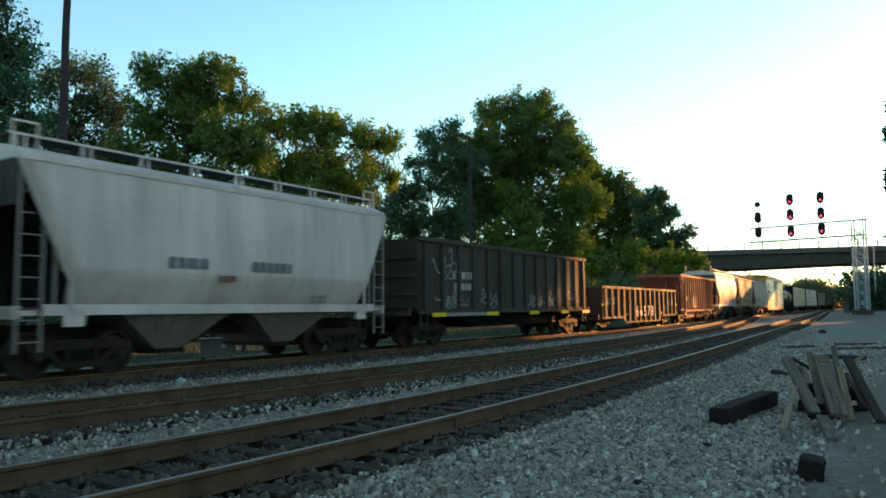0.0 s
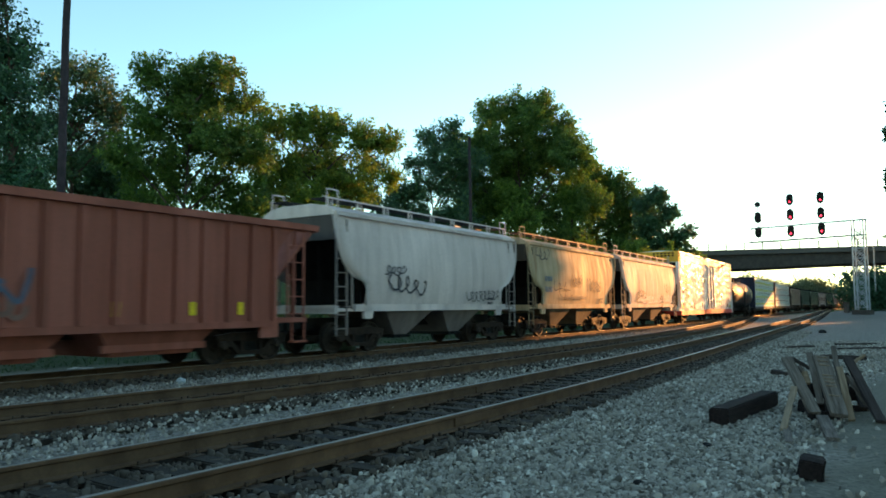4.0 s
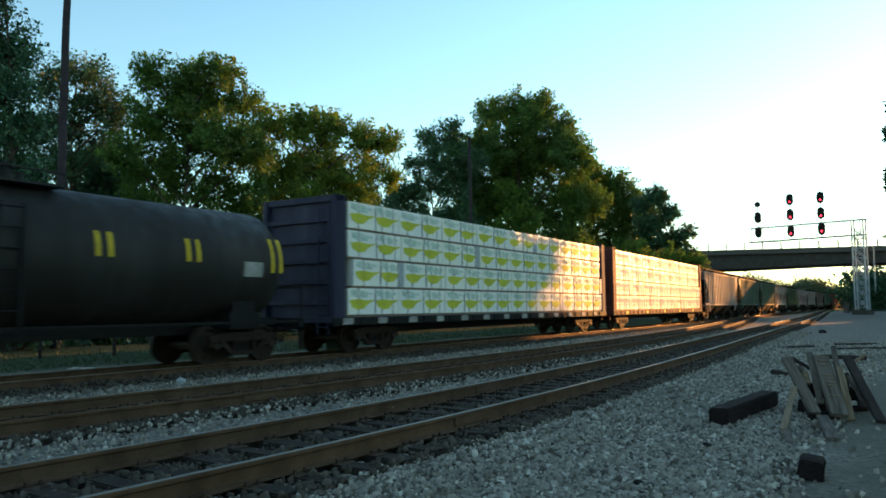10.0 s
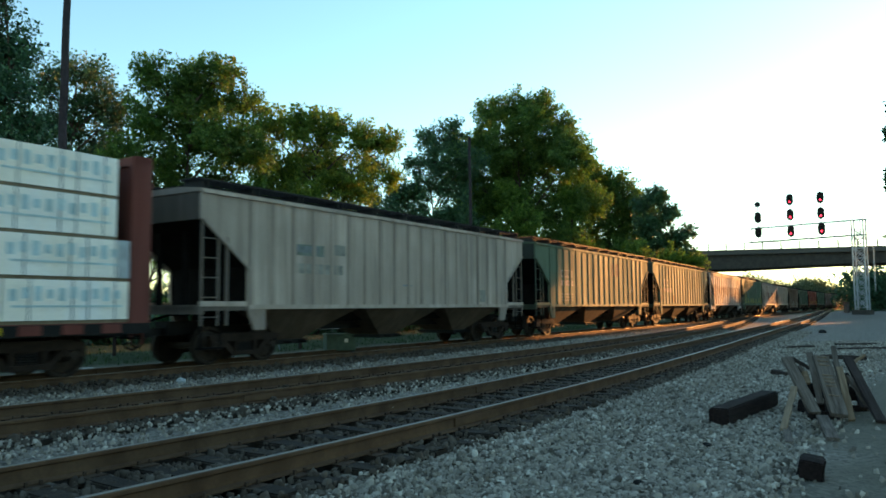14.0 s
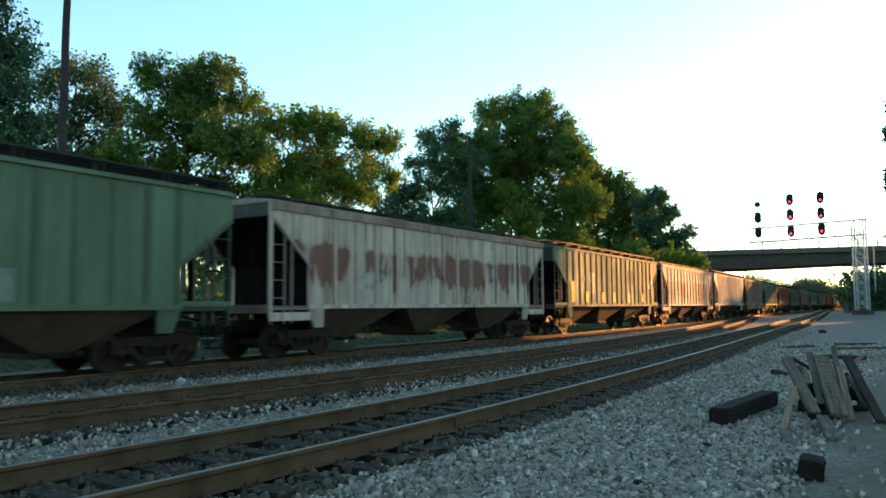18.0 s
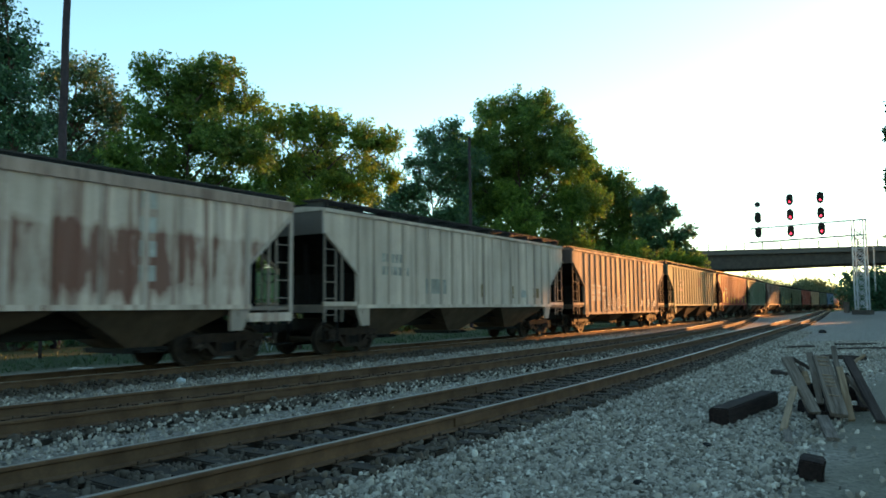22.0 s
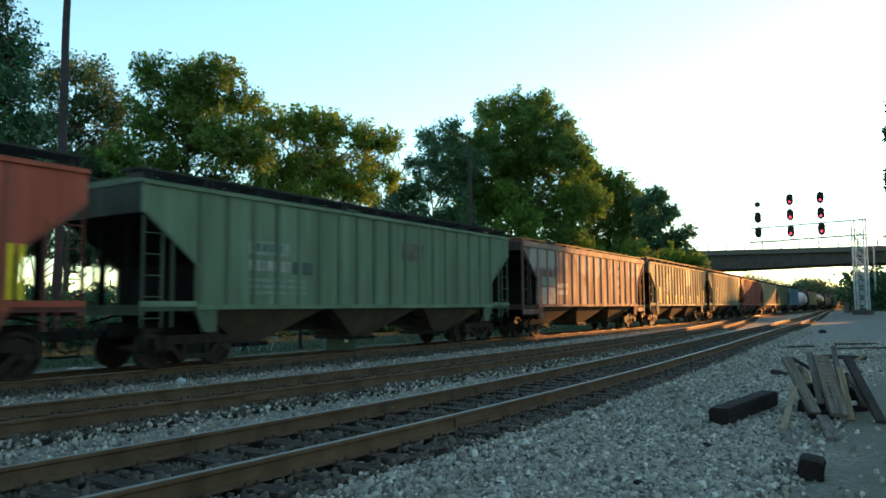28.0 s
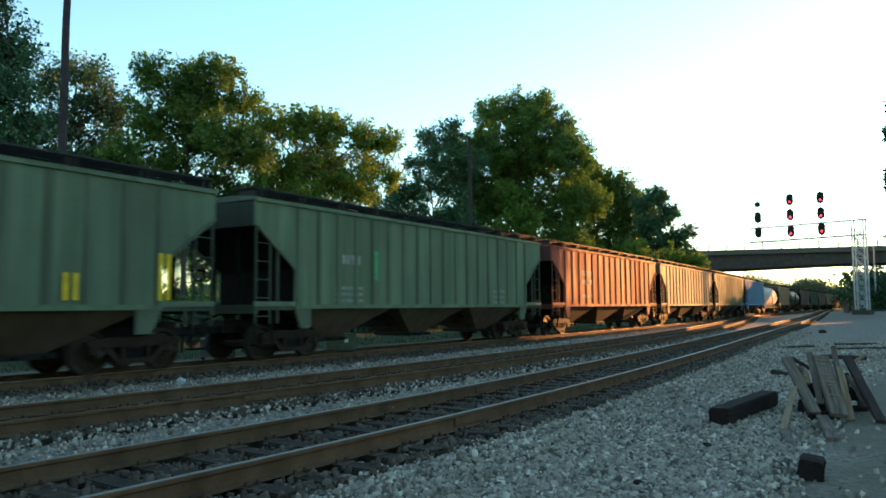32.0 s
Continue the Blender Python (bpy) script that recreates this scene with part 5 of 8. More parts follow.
GREY = paint("hopper_grey", (0.33, 0.33, 0.30), dirt=0.5, streak=0.65)
PALE = paint("hopper_pale_grey", (0.38, 0.375, 0.335), dirt=0.5, streak=0.65)
RUSTY = paint("hopper_white_rust", (0.40, 0.395, 0.36), dirt=0.35, streak=0.45, rust=0.72, rustcol=(0.105, 0.040, 0.026), band=(2.35, 2.95))
RUSTIER = paint("hopper_white_heavy_rust", (0.40, 0.39, 0.35), dirt=0.4, streak=0.5, rust=0.80, rustcol=(0.095, 0.034, 0.022), band=(1.9, 2.95))
RUSTRIB = paint("rusting_rib", (0.36, 0.35, 0.32), dirt=0.35, streak=0.45, rust=0.75, rustcol=(0.10, 0.038, 0.025), band=(0.75, 1.5))
DARKGREY = paint("hopper_dark_grey", (0.170, 0.142, 0.110), dirt=0.5, streak=0.7)
OXIDE = paint("hopper_oxide_red", (0.225, 0.057, 0.034), dirt=0.15, streak=0.35)
PEEL = paint("hopper_peeling_brown", (0.092, 0.048, 0.038), dirt=0.35, streak=0.45, rust=0.62, rustcol=(0.20, 0.175, 0.15), band=(3.2, 4.1))
PEELRIB = paint("hopper_peeling_rib", (0.15, 0.125, 0.108), dirt=0.5, streak=0.6)
TAN = paint("hopper_tan", (0.34, 0.30, 0.19), dirt=0.5, streak=0.6, rust=0.5, rustcol=(0.17, 0.085, 0.032))
FLOWGREY = paint("hopper_smooth_grey", (0.40, 0.415, 0.42), dirt=0.3, streak=0.3, rough=0.5, spec=0.4)
FLOWGREY2 = paint("hopper_light_grey", (0.44, 0.43, 0.37), dirt=0.35, streak=0.4, rust=0.1)
COAL = paint("gondola_black", (0.036, 0.037, 0.033), dirt=0.3, streak=0.4, spec=0.1)
BROWN = paint("gondola_brown", (0.054, 0.024, 0.018), dirt=0.5, streak=0.6, rust=0.3, rustcol=(0.03, 0.02, 0.017))
REDHOP = paint("open_hopper_red", (0.19, 0.066, 0.046), dirt=0.3, streak=0.35)
TANKM = paint("tank_black", (0.014, 0.016, 0.015), dirt=0.15, streak=0.2, rough=0.5, spec=0.15)
NAVY = paint("lumber_car_navy", (0.015, 0.02, 0.05), dirt=0.3)
MAROON = paint("lumber_car_brown", (0.11, 0.035, 0.028), dirt=0.3)
BLUE = paint("hopper_blue", (0.10, 0.25, 0.42), dirt=0.3)
TANKW = paint("tank_white", (0.50, 0.52, 0.52), dirt=0.3)
WRAPA = paint("lumber_wrap_white", (0.82, 0.83, 0.80), dirt=0.08, streak=0.08, rough=0.4, dents=0.5, spec=0.3)
WRAPB = paint("lumber_wrap_pale", (0.76, 0.78, 0.75), dirt=0.12, streak=0.1, rough=0.4, dents=0.6, spec=0.3)
RUSTCHORD = paint("rusty_top_chord", (0.24, 0.21, 0.185), dirt=0.5, streak=0.6, rust=0.7, rustcol=(0.085, 0.05, 0.038))
# near black, so car ends and gaps hold their shade in the colour
UNDER = plain("underframe_shade_black", (0.008, 0.007, 0.0065), 0.9, 0, 0.4, 4, spec=0.05)


def patch(car, x0, x1, z0, z1, y, mat, label):
    """A thin painted patch on a side."""
    return part("painted_patch", Shape().box(x0, x1, -0.003, 0.0, z0, z1), mat, car, label, at=pose(0, y, 0))


def marks_side(panel=(), number=(), lines=(), stains=(), patches=(), tags=(), ink=None):
    """panel and lines: (x0, x1, z0, z1); number: (x, z, digits); stains and patches: (x0, x1, z0, z1, material); tags: (seed, x, z, w, h, material)."""
    def go(car, half, y):
        for x0, x1, z0, z1 in panel:
            patch(car, x0, x1, z0, z1, y, WORN, "pale worn panel behind lettering")
            bars(car, x0 + 0.08, y - 0.005, z0 + 0.08, 6, (x1 - x0) / 9, 0.62 * (z1 - z0), (x1 - x0) / 30, ink or INK)
        for x, z, k in number:
            bars(car, x, y - 0.004, z, k, 0.19, 0.27, 0.06, DIM)
        for x0, x1, z0, z1 in lines:
            for m in range(3):
                h = (z1 - z0) / 5
                bars(car, x0, y - 0.004, z1 - h - m * 2 * h, 5, (x1 - x0) / 6, h, (x1 - x0) / 25, WORN)
        for x0, x1, z0, z1, mat in tuple(stains) + tuple(patches):
            patch(car, x0, x1, z0, z1, y - 0.001, mat, "stained patch of paint")
        for seed, x, z, w, h, mat in tags:
            scrawl(car, seed, x, y - 0.056, z, w, h, mat, 0.028)
    return go


def marks_plain(mat, x=0.22, rows=2):
    def go(car, half, y):
        bars(car, -half + 2 * half * x, y - 0.003, 2.85, 4, 0.3, 0.26, 0.1, mat, rows=1)
        bars(car, -half + 2 * half * x, y - 0.003, 2.42, 6, 0.22, 0.24, 0.07, mat, rows=1)
        bars(car, half - 2.6, y - 0.003, 1.62, 5, 0.14, 0.07, 0.05, mat, rows=3)
        bars(car, -half + 2 * half * x, y - 0.003, 1.75, 5, 0.24, 0.16, 0.12, mat, rows=1)
    return go


def stripes(car, half, y):
    """Pairs of yellow reflective marks, taller at the two ends."""
    for x, tall in ((-6.4, 1), (-4.54, 0), (-2.19, 0), (-0.44, 0), (2.12, 0), (4.76, 0), (6.87, 1)):
        for d in (0, 0.2):
            part("reflective_mark", lambda: Shape().box(0, 0.105, -0.006, 0, 1.53, 2.55 if tall else 2.06), YELLOW, car, "yellow reflective mark", at=pose(x + d, y - 0.054, 0), key=("stripe", tall))


def faded_panel(car, half, y):
    """A pale repainted panel whose number has worn off, with tags beside it."""
    for x in (-5.62, -4.75):
        part("pale_panel", lambda: Shape().box(0, 0.8, -0.005, 0, 1.62, 2.45), PALEPATCH, car, "pale patch behind a worn number", at=pose(x, y, 0), key="pale_panel")
    for x, z in ((-5.4, 2.22), (-5.4, 1.85), (-4.6, 2.22), (-4.6, 1.85)):
        bars(car, x, y - 0.006, z, 3, 0.13, 0.12, 0.06, DARKGREY)
    for k, (x, w) in enumerate(((-4.1, 1.2), (-2.9, 1.0), (-1.9, 0.7), (-1.2, 1.3))):
        scrawl(car, 80 + k, x, y - 0.056, 1.04, w, 1.0, FADED, 0.02)
        scrawl(car, 180 + k, x + 0.1, y - 0.060, 1.1, w, 0.7, FADED, 0.012)
    for k, x in enumerate((2.6, 4.0, 5.2)):
        scrawl(car, 90 + k, x, y - 0.056, 1.25, 0.5, 0.5, FADED, 0.05)


def both(*fs):
    def go(car, half, y):
        for f in fs:
            f(car, half, y)
    return go


def marks_black(car, half, y):
    for x, w, h, z, sd in ((-6.3, 1.0, 1.0, 2.4, 3), (-6.2, 1.6, 0.6, 1.35, 4), (-3.2, 0.9, 0.8, 1.35, 5), (0.8, 1.1, 0.7, 1.35, 6), (2.4, 1.2, 0.7, 1.4, 7), (5.2, 0.8, 0.6, 1.5, 8)):
        scrawl(car, sd, x, y - 0.006, z, w, h, FADED, 0.02)
        scrawl(car, sd + 100, x + 0.5, y - 0.008, z - 0.1, 0.9 * w, 0.8 * h, SPRAYG, 0.035)
    bars(car, -5.2, y - 0.006, 2.35, 5, 0.27, 0.26, 0.08, FADED)
    bars(car, -5.1, y - 0.006, 1.95, 6, 0.2, 0.24, 0.07, FADED)
    for x in (-6.6, -2.8, 0.9, 4.2, 6.8):
        part("reflective_mark", lambda: Shape().box(0, 0.9, -0.012, 0, 1.02, 1.16), YELLOW, car, "yellow reflective mark", at=pose(x, y - 0.06, 0), key="sill_mark")
    part("sill_print", lambda: bars_shape(14, 0.16, 0.12, 0.06), FADED, car, at=pose(-5.6, y - 0.065, 1.03), key="sill_print")


def marks_brown(car, half, y):
    for i, c in enumerate("66578"):
        lettering(car, c, 0.9, -1.92 + 0.78 * i, y - 0.115, 0.72, WHITE, "large white numeral")
    for x in (-7.6, -3.4, -0.9, 3.6, 7.3):
        part("reflective_mark", lambda: Shape().box(0, 0.5, -0.012, 0, 0.0, 0.12), YELLOW, car, "yellow reflective mark", at=pose(x, y - 0.02, 0.82 if abs(x) < 5 else 1.35), key="gon_mark")
    bars(car, 4.7, y - 0.006, 1.25, 4, 0.12, 0.1, 0.06, FADED, rows=3)
    scrawl(car, 21, -6.9, y - 0.006, 1.4, 1.6, 0.5, FADED, 0.03)
    scrawl(car, 22, 5.6, y - 0.006, 1.3, 1.3, 0.5, FADED, 0.025)


def marks_red(car, half, y):
    bars(car, -3.4, y - 0.004, 2.9, 5, 0.2, 0.13, 0.05, FADED, rows=3)
    part("reflective_mark", lambda: Shape().box(-4.5, -4.05, -0.012, 0, 1.72, 2.0), YELLOW, car, "yellow reflective mark", at=pose(0, y - 0.005, 0), key="red_mark")
    for x in (0.3, 2.2, 3.6):
        part("reflective_mark", lambda: Shape().box(0, 0.18, -0.012, 0, 1.2, 1.5), YELLOW, car, at=pose(x, y - 0.005, 0), key="red_mark2")
    scrawl(car, 31, -2.8, y - 0.1, 1.45, 1.3, 0.7, BLUEM, 0.05)
    scrawl(car, 32, -2.8, y - 0.1, 1.15, 1.3, 0.4, PINKISH, 0.05)


def marks_flow(car, half, y):
    for seed, x, z, w, h in ((41, -4.9, 3.3, 1.3, 0.62), (42, -2.9, 1.75, 1.5, 0.85), (43, -1.0, 2.2, 1.4, 0.62), (44, -0.95, 2.25, 1.3, 0.55), (45, 1.25, 2.0, 1.8, 0.75), (46, 1.4, 2.1, 1.5, 0.5), (47, -1.9, 1.66, 2.8, 0.2)):
        scrawl(car, seed, x, y - 0.03, z, w, h, SPRAYB, 0.022)
    bars(car, -3.98, y - 0.02, 2.46, 4, 0.18, 0.22, 0.05, GREYINK)
    bars(car, -3.97, y - 0.02, 1.98, 5, 0.14, 0.24, 0.04, GREYINK)
    bars(car, half - 2.6, y + 0.01, 1.65, 3, 0.12, 0.1, 0.04, SPRAYB, rows=2)


def marks_flow2(car, half, y):
    scrawl(car, 51, -half + 2.4, y - 0.01, 1.7, 1.9, 0.7, SPRAYB, 0.03)
    scrawl(car, 52, -half + 2.2, y - 0.03, 2.3, 1.0, 0.4, SPRAYB, 0.02)
    scrawl(car, 53, 1.6, y, 1.55, 2.4, 0.5, SPRAYB, 0.02)
    bars(car, half - 2.5, y + 0.02, 1.6, 3, 0.12, 0.1, 0.04, SPRAYB, rows=2)


def marks_flow3(car, half, y):
    # a long pale piece along the foot of the side, and dark tags near its end
    for i in range(10):
        scrawl(car, 151 + i, -half + 2.6 + 0.78 * i, y - 0.008 - 0.0015 * (i % 3), 1.46, 0.9, 0.62, PIECE, 0.03)
    scrawl(car, 161, half - 4.6, y - 0.016, 1.62, 1.0, 0.42, SPRAYB, 0.025)
    scrawl(car, 162, half - 3.4, y - 0.016, 2.1, 0.8, 0.75, SPRAYB, 0.022)
    scrawl(car, 163, -half + 2.4, y - 0.018, 1.7, 1.9, 0.6, SPRAYB, 0.025)
    bars(car, half - 4.4, y - 0.014, 1.5, 3, 0.16, 0.14, 0.04, SPRAYB, rows=2)


def marks_first(car, half, y):
    bars(car, -half + 3.2, y - 0.025, 2.25, 4, 0.25, 0.24, 0.08, GREYINK)
    bars(car, -half + 5.6, y - 0.025, 2.25, 6, 0.2, 0.24, 0.06, GREYINK)
    part("red_emblem", lambda: Shape().box(-half + 4.6, -half + 5.1, -0.004, 0, 1.98, 2.12), PINKISH, car, at=pose(0, y - 0.01, 0), key="red_emblem")
    bars(car, half - 3.4, y, 1.6, 4, 0.12, 0.08, 0.05, GREYINK, rows=2)


def marks_tall(mat, at):
    def go(car, half, y):
        for i in range(4):
            bars(car, half * at, y - 0.003, 3.5 - 0.52 * i, 2, 0.2, 0.34, 0.05, mat, rows=1)
        bars(car, -half + 3.6, y - 0.003, 2.2, 5, 0.2, 0.2, 0.1, mat, rows=2)
    return go


def paint_spray(seed, x, z, w, h, mat):
    def go(car, half, y):
        scrawl(car, seed, x, y - 0.004, z, w, h, mat, 0.06)
    return go


GREYINK = plain("worn_grey_lettering", (0.17, 0.18, 0.19), 0.7, 0, 0.5, 3)
PALEPATCH = plain("pale_patch", (0.24, 0.225, 0.195), 0.7, 0, 0.35, 3)
WORN = plain("worn_pale_paint", (0.175, 0.195, 0.165), 0.7, 0, 0.3, 3)
INK = plain("dark_green_ink", (0.075, 0.10, 0.078), 0.7, 0, 0.3, 3)
STAIN = plain("brown_stain", (0.17, 0.115, 0.055), 0.8, 0, 0.35, 3)
DULLRED = plain("dull_red_patch", (0.105, 0.088, 0.070), 0.8, 0, 0.3, 3)
DULLDARK = plain("dark_repainted_patch", (0.055, 0.075, 0.060), 0.8, 0, 0.3, 3)
TEALPATCH = plain("teal_repainted_patch", (0.065, 0.20, 0.14), 0.6, 0, 0.2, 3)
PALEGREEN = plain("pale_green_repainted_patch", (0.135, 0.215, 0.155), 0.6, 0, 0.25, 2)
SPRAYG = plain("grey_spray", (0.16, 0.17, 0.17), 0.7, 0, 0.4, 3)
SMUDGE = plain("green_sprayed_patch", (0.06, 0.30, 0.12), 0.6)
PIECE = plain("pale_lilac_spray", (0.50, 0.475, 0.48), 0.6)
PINKISH = plain("dull_red_spray", (0.17, 0.09, 0.07), 0.7)
TAGW = plain("pale_yellow_spray", (0.50, 0.47, 0.30), 0.6)

rh = ribbed_hopper
MAKERS = [
    lambda n: rh(n, DARKGREY, UNDER, "dark grey ribbed covered hopper car", 17),
    lambda n: flow_hopper(n, FLOWGREY, UNDER, "pale grey smooth-sided covered hopper car, streaked with dirt", bays=2, extras=marks_first, eave=4.2, cut=1.05, straight=True),
    lambda n: open_car("coal_gondola", n, COAL, UNDER, "tall black ribbed coal gondola with white graffiti", 1.18, 3.62, 14, belly=0.6, extras=marks_black, platform=0.5),
    lambda n: open_car("gondola_car", n, BROWN, UNDER, "low dark brown gondola with large white numerals", 0.42, 2.34, 15, stepped=0.30, extras=marks_brown, platform=0.5),
    lambda n: ore_hopper(n, REDHOP, UNDER, "rust-red open-top ribbed hopper car", marks_red),
    lambda n: flow_hopper(n, FLOWGREY, UNDER, "pale grey short smooth-sided covered hopper car", extras=marks_flow2),
    lambda n: flow_hopper(n, TAN, UNDER, "dirty tan smooth-sided covered hopper car with graffiti", extras=marks_flow),
    lambda n: flow_hopper(n, FLOWGREY2, UNDER, "light grey smooth-sided covered hopper car with scrawls", extras=marks_flow3),
    lambda n: reefer(n, "tall white refrigerator car with red stripe and sill"),
    lambda n: tank_car(n, TANKM, "long glossy black tank car with yellow marks"),
    lambda n: lumber_car(n, NAVY, "navy centre-beam car loaded with white wrapped lumber", WRAPA, "leaf", 1, "navy blue steel end bulkhead"),
    lambda n: lumber_car(n, MAROON, "brown centre-beam car loaded with pale wrapped lumber", WRAPB, "bars", 2, "dark red-brown steel end bulkhead"),
    lambda n: rh(n, GREY, UNDER, "grey ribbed covered hopper car, weathered", 19, extras=marks_side(panel=[(-5.2, -4.06, 2.75, 3.05)], patches=[(-3.73, -3.15, 2.82, 3.12, PALEPATCH), (-0.33, 0.19, 2.02, 2.07, GREYINK), (4.63, 5.06, 1.52, 1.98, PALEPATCH)], number=[(-5.27, 2.27, 8)], ink=GREYINK)),
    lambda n: rh(n, GREEN2, UNDER, "dark green ribbed covered hopper car with a sprayed patch", 18, extras=marks_side(panel=[(-5.5, -4.1, 2.7, 3.05)], number=[(-5.5, 2.3, 7), (4.95, 2.2, 2)], lines=[(-5.4, -3.9, 1.6, 1.95)], stains=[(1.6, 2.9, 2.95, 3.65, DULLRED), (4.13, 4.61, 1.68, 2.05, DULLDARK), (4.81, 5.37, 1.68, 2.08, DULLDARK)])),
    lambda n: rh(n, GREEN, UNDER, "green ribbed covered hopper car with white lettering bars and brown stains", 18, extras=marks_side(panel=[(-5.65, -4.24, 2.66, 3.09)], number=[(-5.64, 2.25, 8)], lines=[(-5.73, -4.4, 1.57, 1.92)], stains=[(-6.35, -5.98, 1.73, 2.49, STAIN), (-3.22, -2.91, 1.58, 2.07, STAIN), (1.05, 1.45, 1.5, 2.1, WORN), (2.75, 3.2, 1.5, 2.1, WORN)])),
    lambda n: rh(n, RUSTY, UNDER, "white ribbed covered hopper car with rust stains", 15, steep=True, ribmat=RUSTRIB, chord=RUSTCHORD, extras=marks_tall(FADED, 0.42)),
    lambda n: rh(n, GREEN, UNDER, "green ribbed covered hopper car with yellow marks", 18, extras=both(stripes, marks_side(number=[(-5.05, 2.6, 4)], lines=[(-2.89, -1.27, 1.55, 1.95)], patches=[(-3.85, -3.16, 1.98, 3.03, TEALPATCH), (2.3, 3.3, 2.6, 3.4, DULLRED)]), paint_spray(64, 6.4, 2.4, 0.9, 0.55, TAGW))),
    lambda n: rh(n, RUSTIER, UNDER, "white ribbed covered hopper car heavily stained with rust", 15, steep=True, ribmat=RUSTRIB, chord=RUSTCHORD, extras=marks_tall(FADED, 0.45)),
    lambda n: rh(n, PALE, UNDER, "pale grey ribbed covered hopper car", 19, extras=marks_side(number=[(-5.6, 2.75, 5), (-5.6, 2.35, 7)], stains=[(0.55, 0.89, 1.71, 2.19, STAIN), (2.92, 3.24, 1.68, 2.17, STAIN), (5.1, 5.64, 1.71, 2.12, STAIN)], patches=[(3.92, 4.56, 1.72, 2.02, FADED), (-3.2, -1.9, 1.8, 2.3, PALEPATCH)])),
    lambda n: rh(n, DARKGREY, UNDER, "dark brown-grey ribbed covered hopper car with a pale panel and tags", 17, sill=1.02, board=0.1, extras=both(marks_tall(FADED, 0.42), faded_panel)),
    lambda n: rh(n, GREEN, UNDER, "green ribbed covered hopper car with white lettering bars", 18, extras=marks_side(panel=[(-5.38, -3.79, 2.78, 3.17)], number=[(-5.41, 2.36, 7)], lines=[(-5.45, -3.18, 1.58, 2.01)], stains=[(0.91, 2.16, 2.8, 3.5, DULLRED)])),
    lambda n: rh(n, OXIDE, UNDER, "oxide-red ribbed covered hopper car with yellow marks", 16, extras=both(stripes, marks_side(number=[(-5.2, 2.75, 4), (-5.2, 2.35, 6)], patches=[(4.96, 5.58, 1.62, 1.92, FADED)], lines=[(5.66, 6.5, 1.55, 1.78)]))),
    lambda n: rh(n, GREEN, UNDER, "green ribbed covered hopper car with faded bars", 18, extras=marks_side(panel=[(-5.4, -4.01, 2.69, 3.02)], number=[(-5.39, 2.28, 7)], lines=[(-5.38, -3.13, 1.7, 2.09)], stains=[(-3.9, -3.13, 2.22, 2.56, DULLDARK), (1.0, 2.25, 2.84, 3.41, DULLRED)])),
    lambda n: rh(n, PEEL, UNDER, "dark red-brown ribbed covered hopper car, paint peeling", 15, steep=True, ribmat=PEELRIB, chord=PEELRIB, extras=both(marks_tall(FADED, 0.43), marks_side(patches=[(-6.56, -5.06, 2.27, 2.66, WORN), (-6.57, -5.09, 1.45, 2.17, PALEPATCH)], number=[(-6.45, 1.93, 6)]))),
    lambda n: rh(n, GREEN2, UNDER, "dark green ribbed covered hopper car with yellow marks", 18, extras=both(stripes, marks_side(panel=[(-5.38, -4.02, 2.76, 3.13)], number=[(-5.49, 2.33, 7)], patches=[(-4.0, -3.3, 2.3, 3.5, TEALPATCH), (1.24, 2.9, 2.79, 4.0, PALEGREEN)]))),
    lambda n: rh(n, GREEN, UNDER, "green ribbed covered hopper car with a bright sprayed patch", 18, extras=marks_side(number=[(-4.98, 2.6, 4)], lines=[(-5.28, -3.89, 1.51, 1.96), (4.0, 5.0, 1.45, 2.0)], patches=[(-3.55, -3.32, 2.17, 3.05, SMUDGE)])),
    lambda n: rh(n, OXIDE, UNDER, "rust-red ribbed covered hopper car", 16, extras=marks_plain(DIM)),
    lambda n: rh(n, TAN, UNDER, "tan ribbed covered hopper car, weathered", 16, extras=marks_plain(DIM)),
    lambda n: rh(n, GREEN2, UNDER, "dark green ribbed covered hopper car", 17),
    lambda n: rh(n, BLUE, UNDER, "light blue ribbed covered hopper car", 16),
    lambda n: tank_car(n, TANKW, "dull white steel tank car", False),
    lambda n: rh(n, TAN, UNDER, "tan ribbed covered hopper car", 16),
    lambda n: tank_car(n, TANKM, "plain black steel tank car", False),
    lambda n: rh(n, DARKGREY, UNDER, "dark grey ribbed covered hopper car", 17),
    lambda n: rh(n, GREEN2, UNDER, "dark green ribbed covered hopper car", 17),
    lambda n: rh(n, DARKGREY, UNDER, "dark grey ribbed covered hopper car", 17),
    lambda n: rh(n, TAN, UNDER, "tan ribbed covered hopper car", 16),
    lambda n: rh(n, OXIDE, UNDER, "rust-red ribbed covered hopper car", 16),
]
while len(CONSIST) < len(MAKERS):
    CONSIST.append([CONSIST[-1][1], CONSIST[-1][1] + 17.9, None])
for row, make in zip(CONSIST, MAKERS):
    row[2] = make(row[1] - row[0])
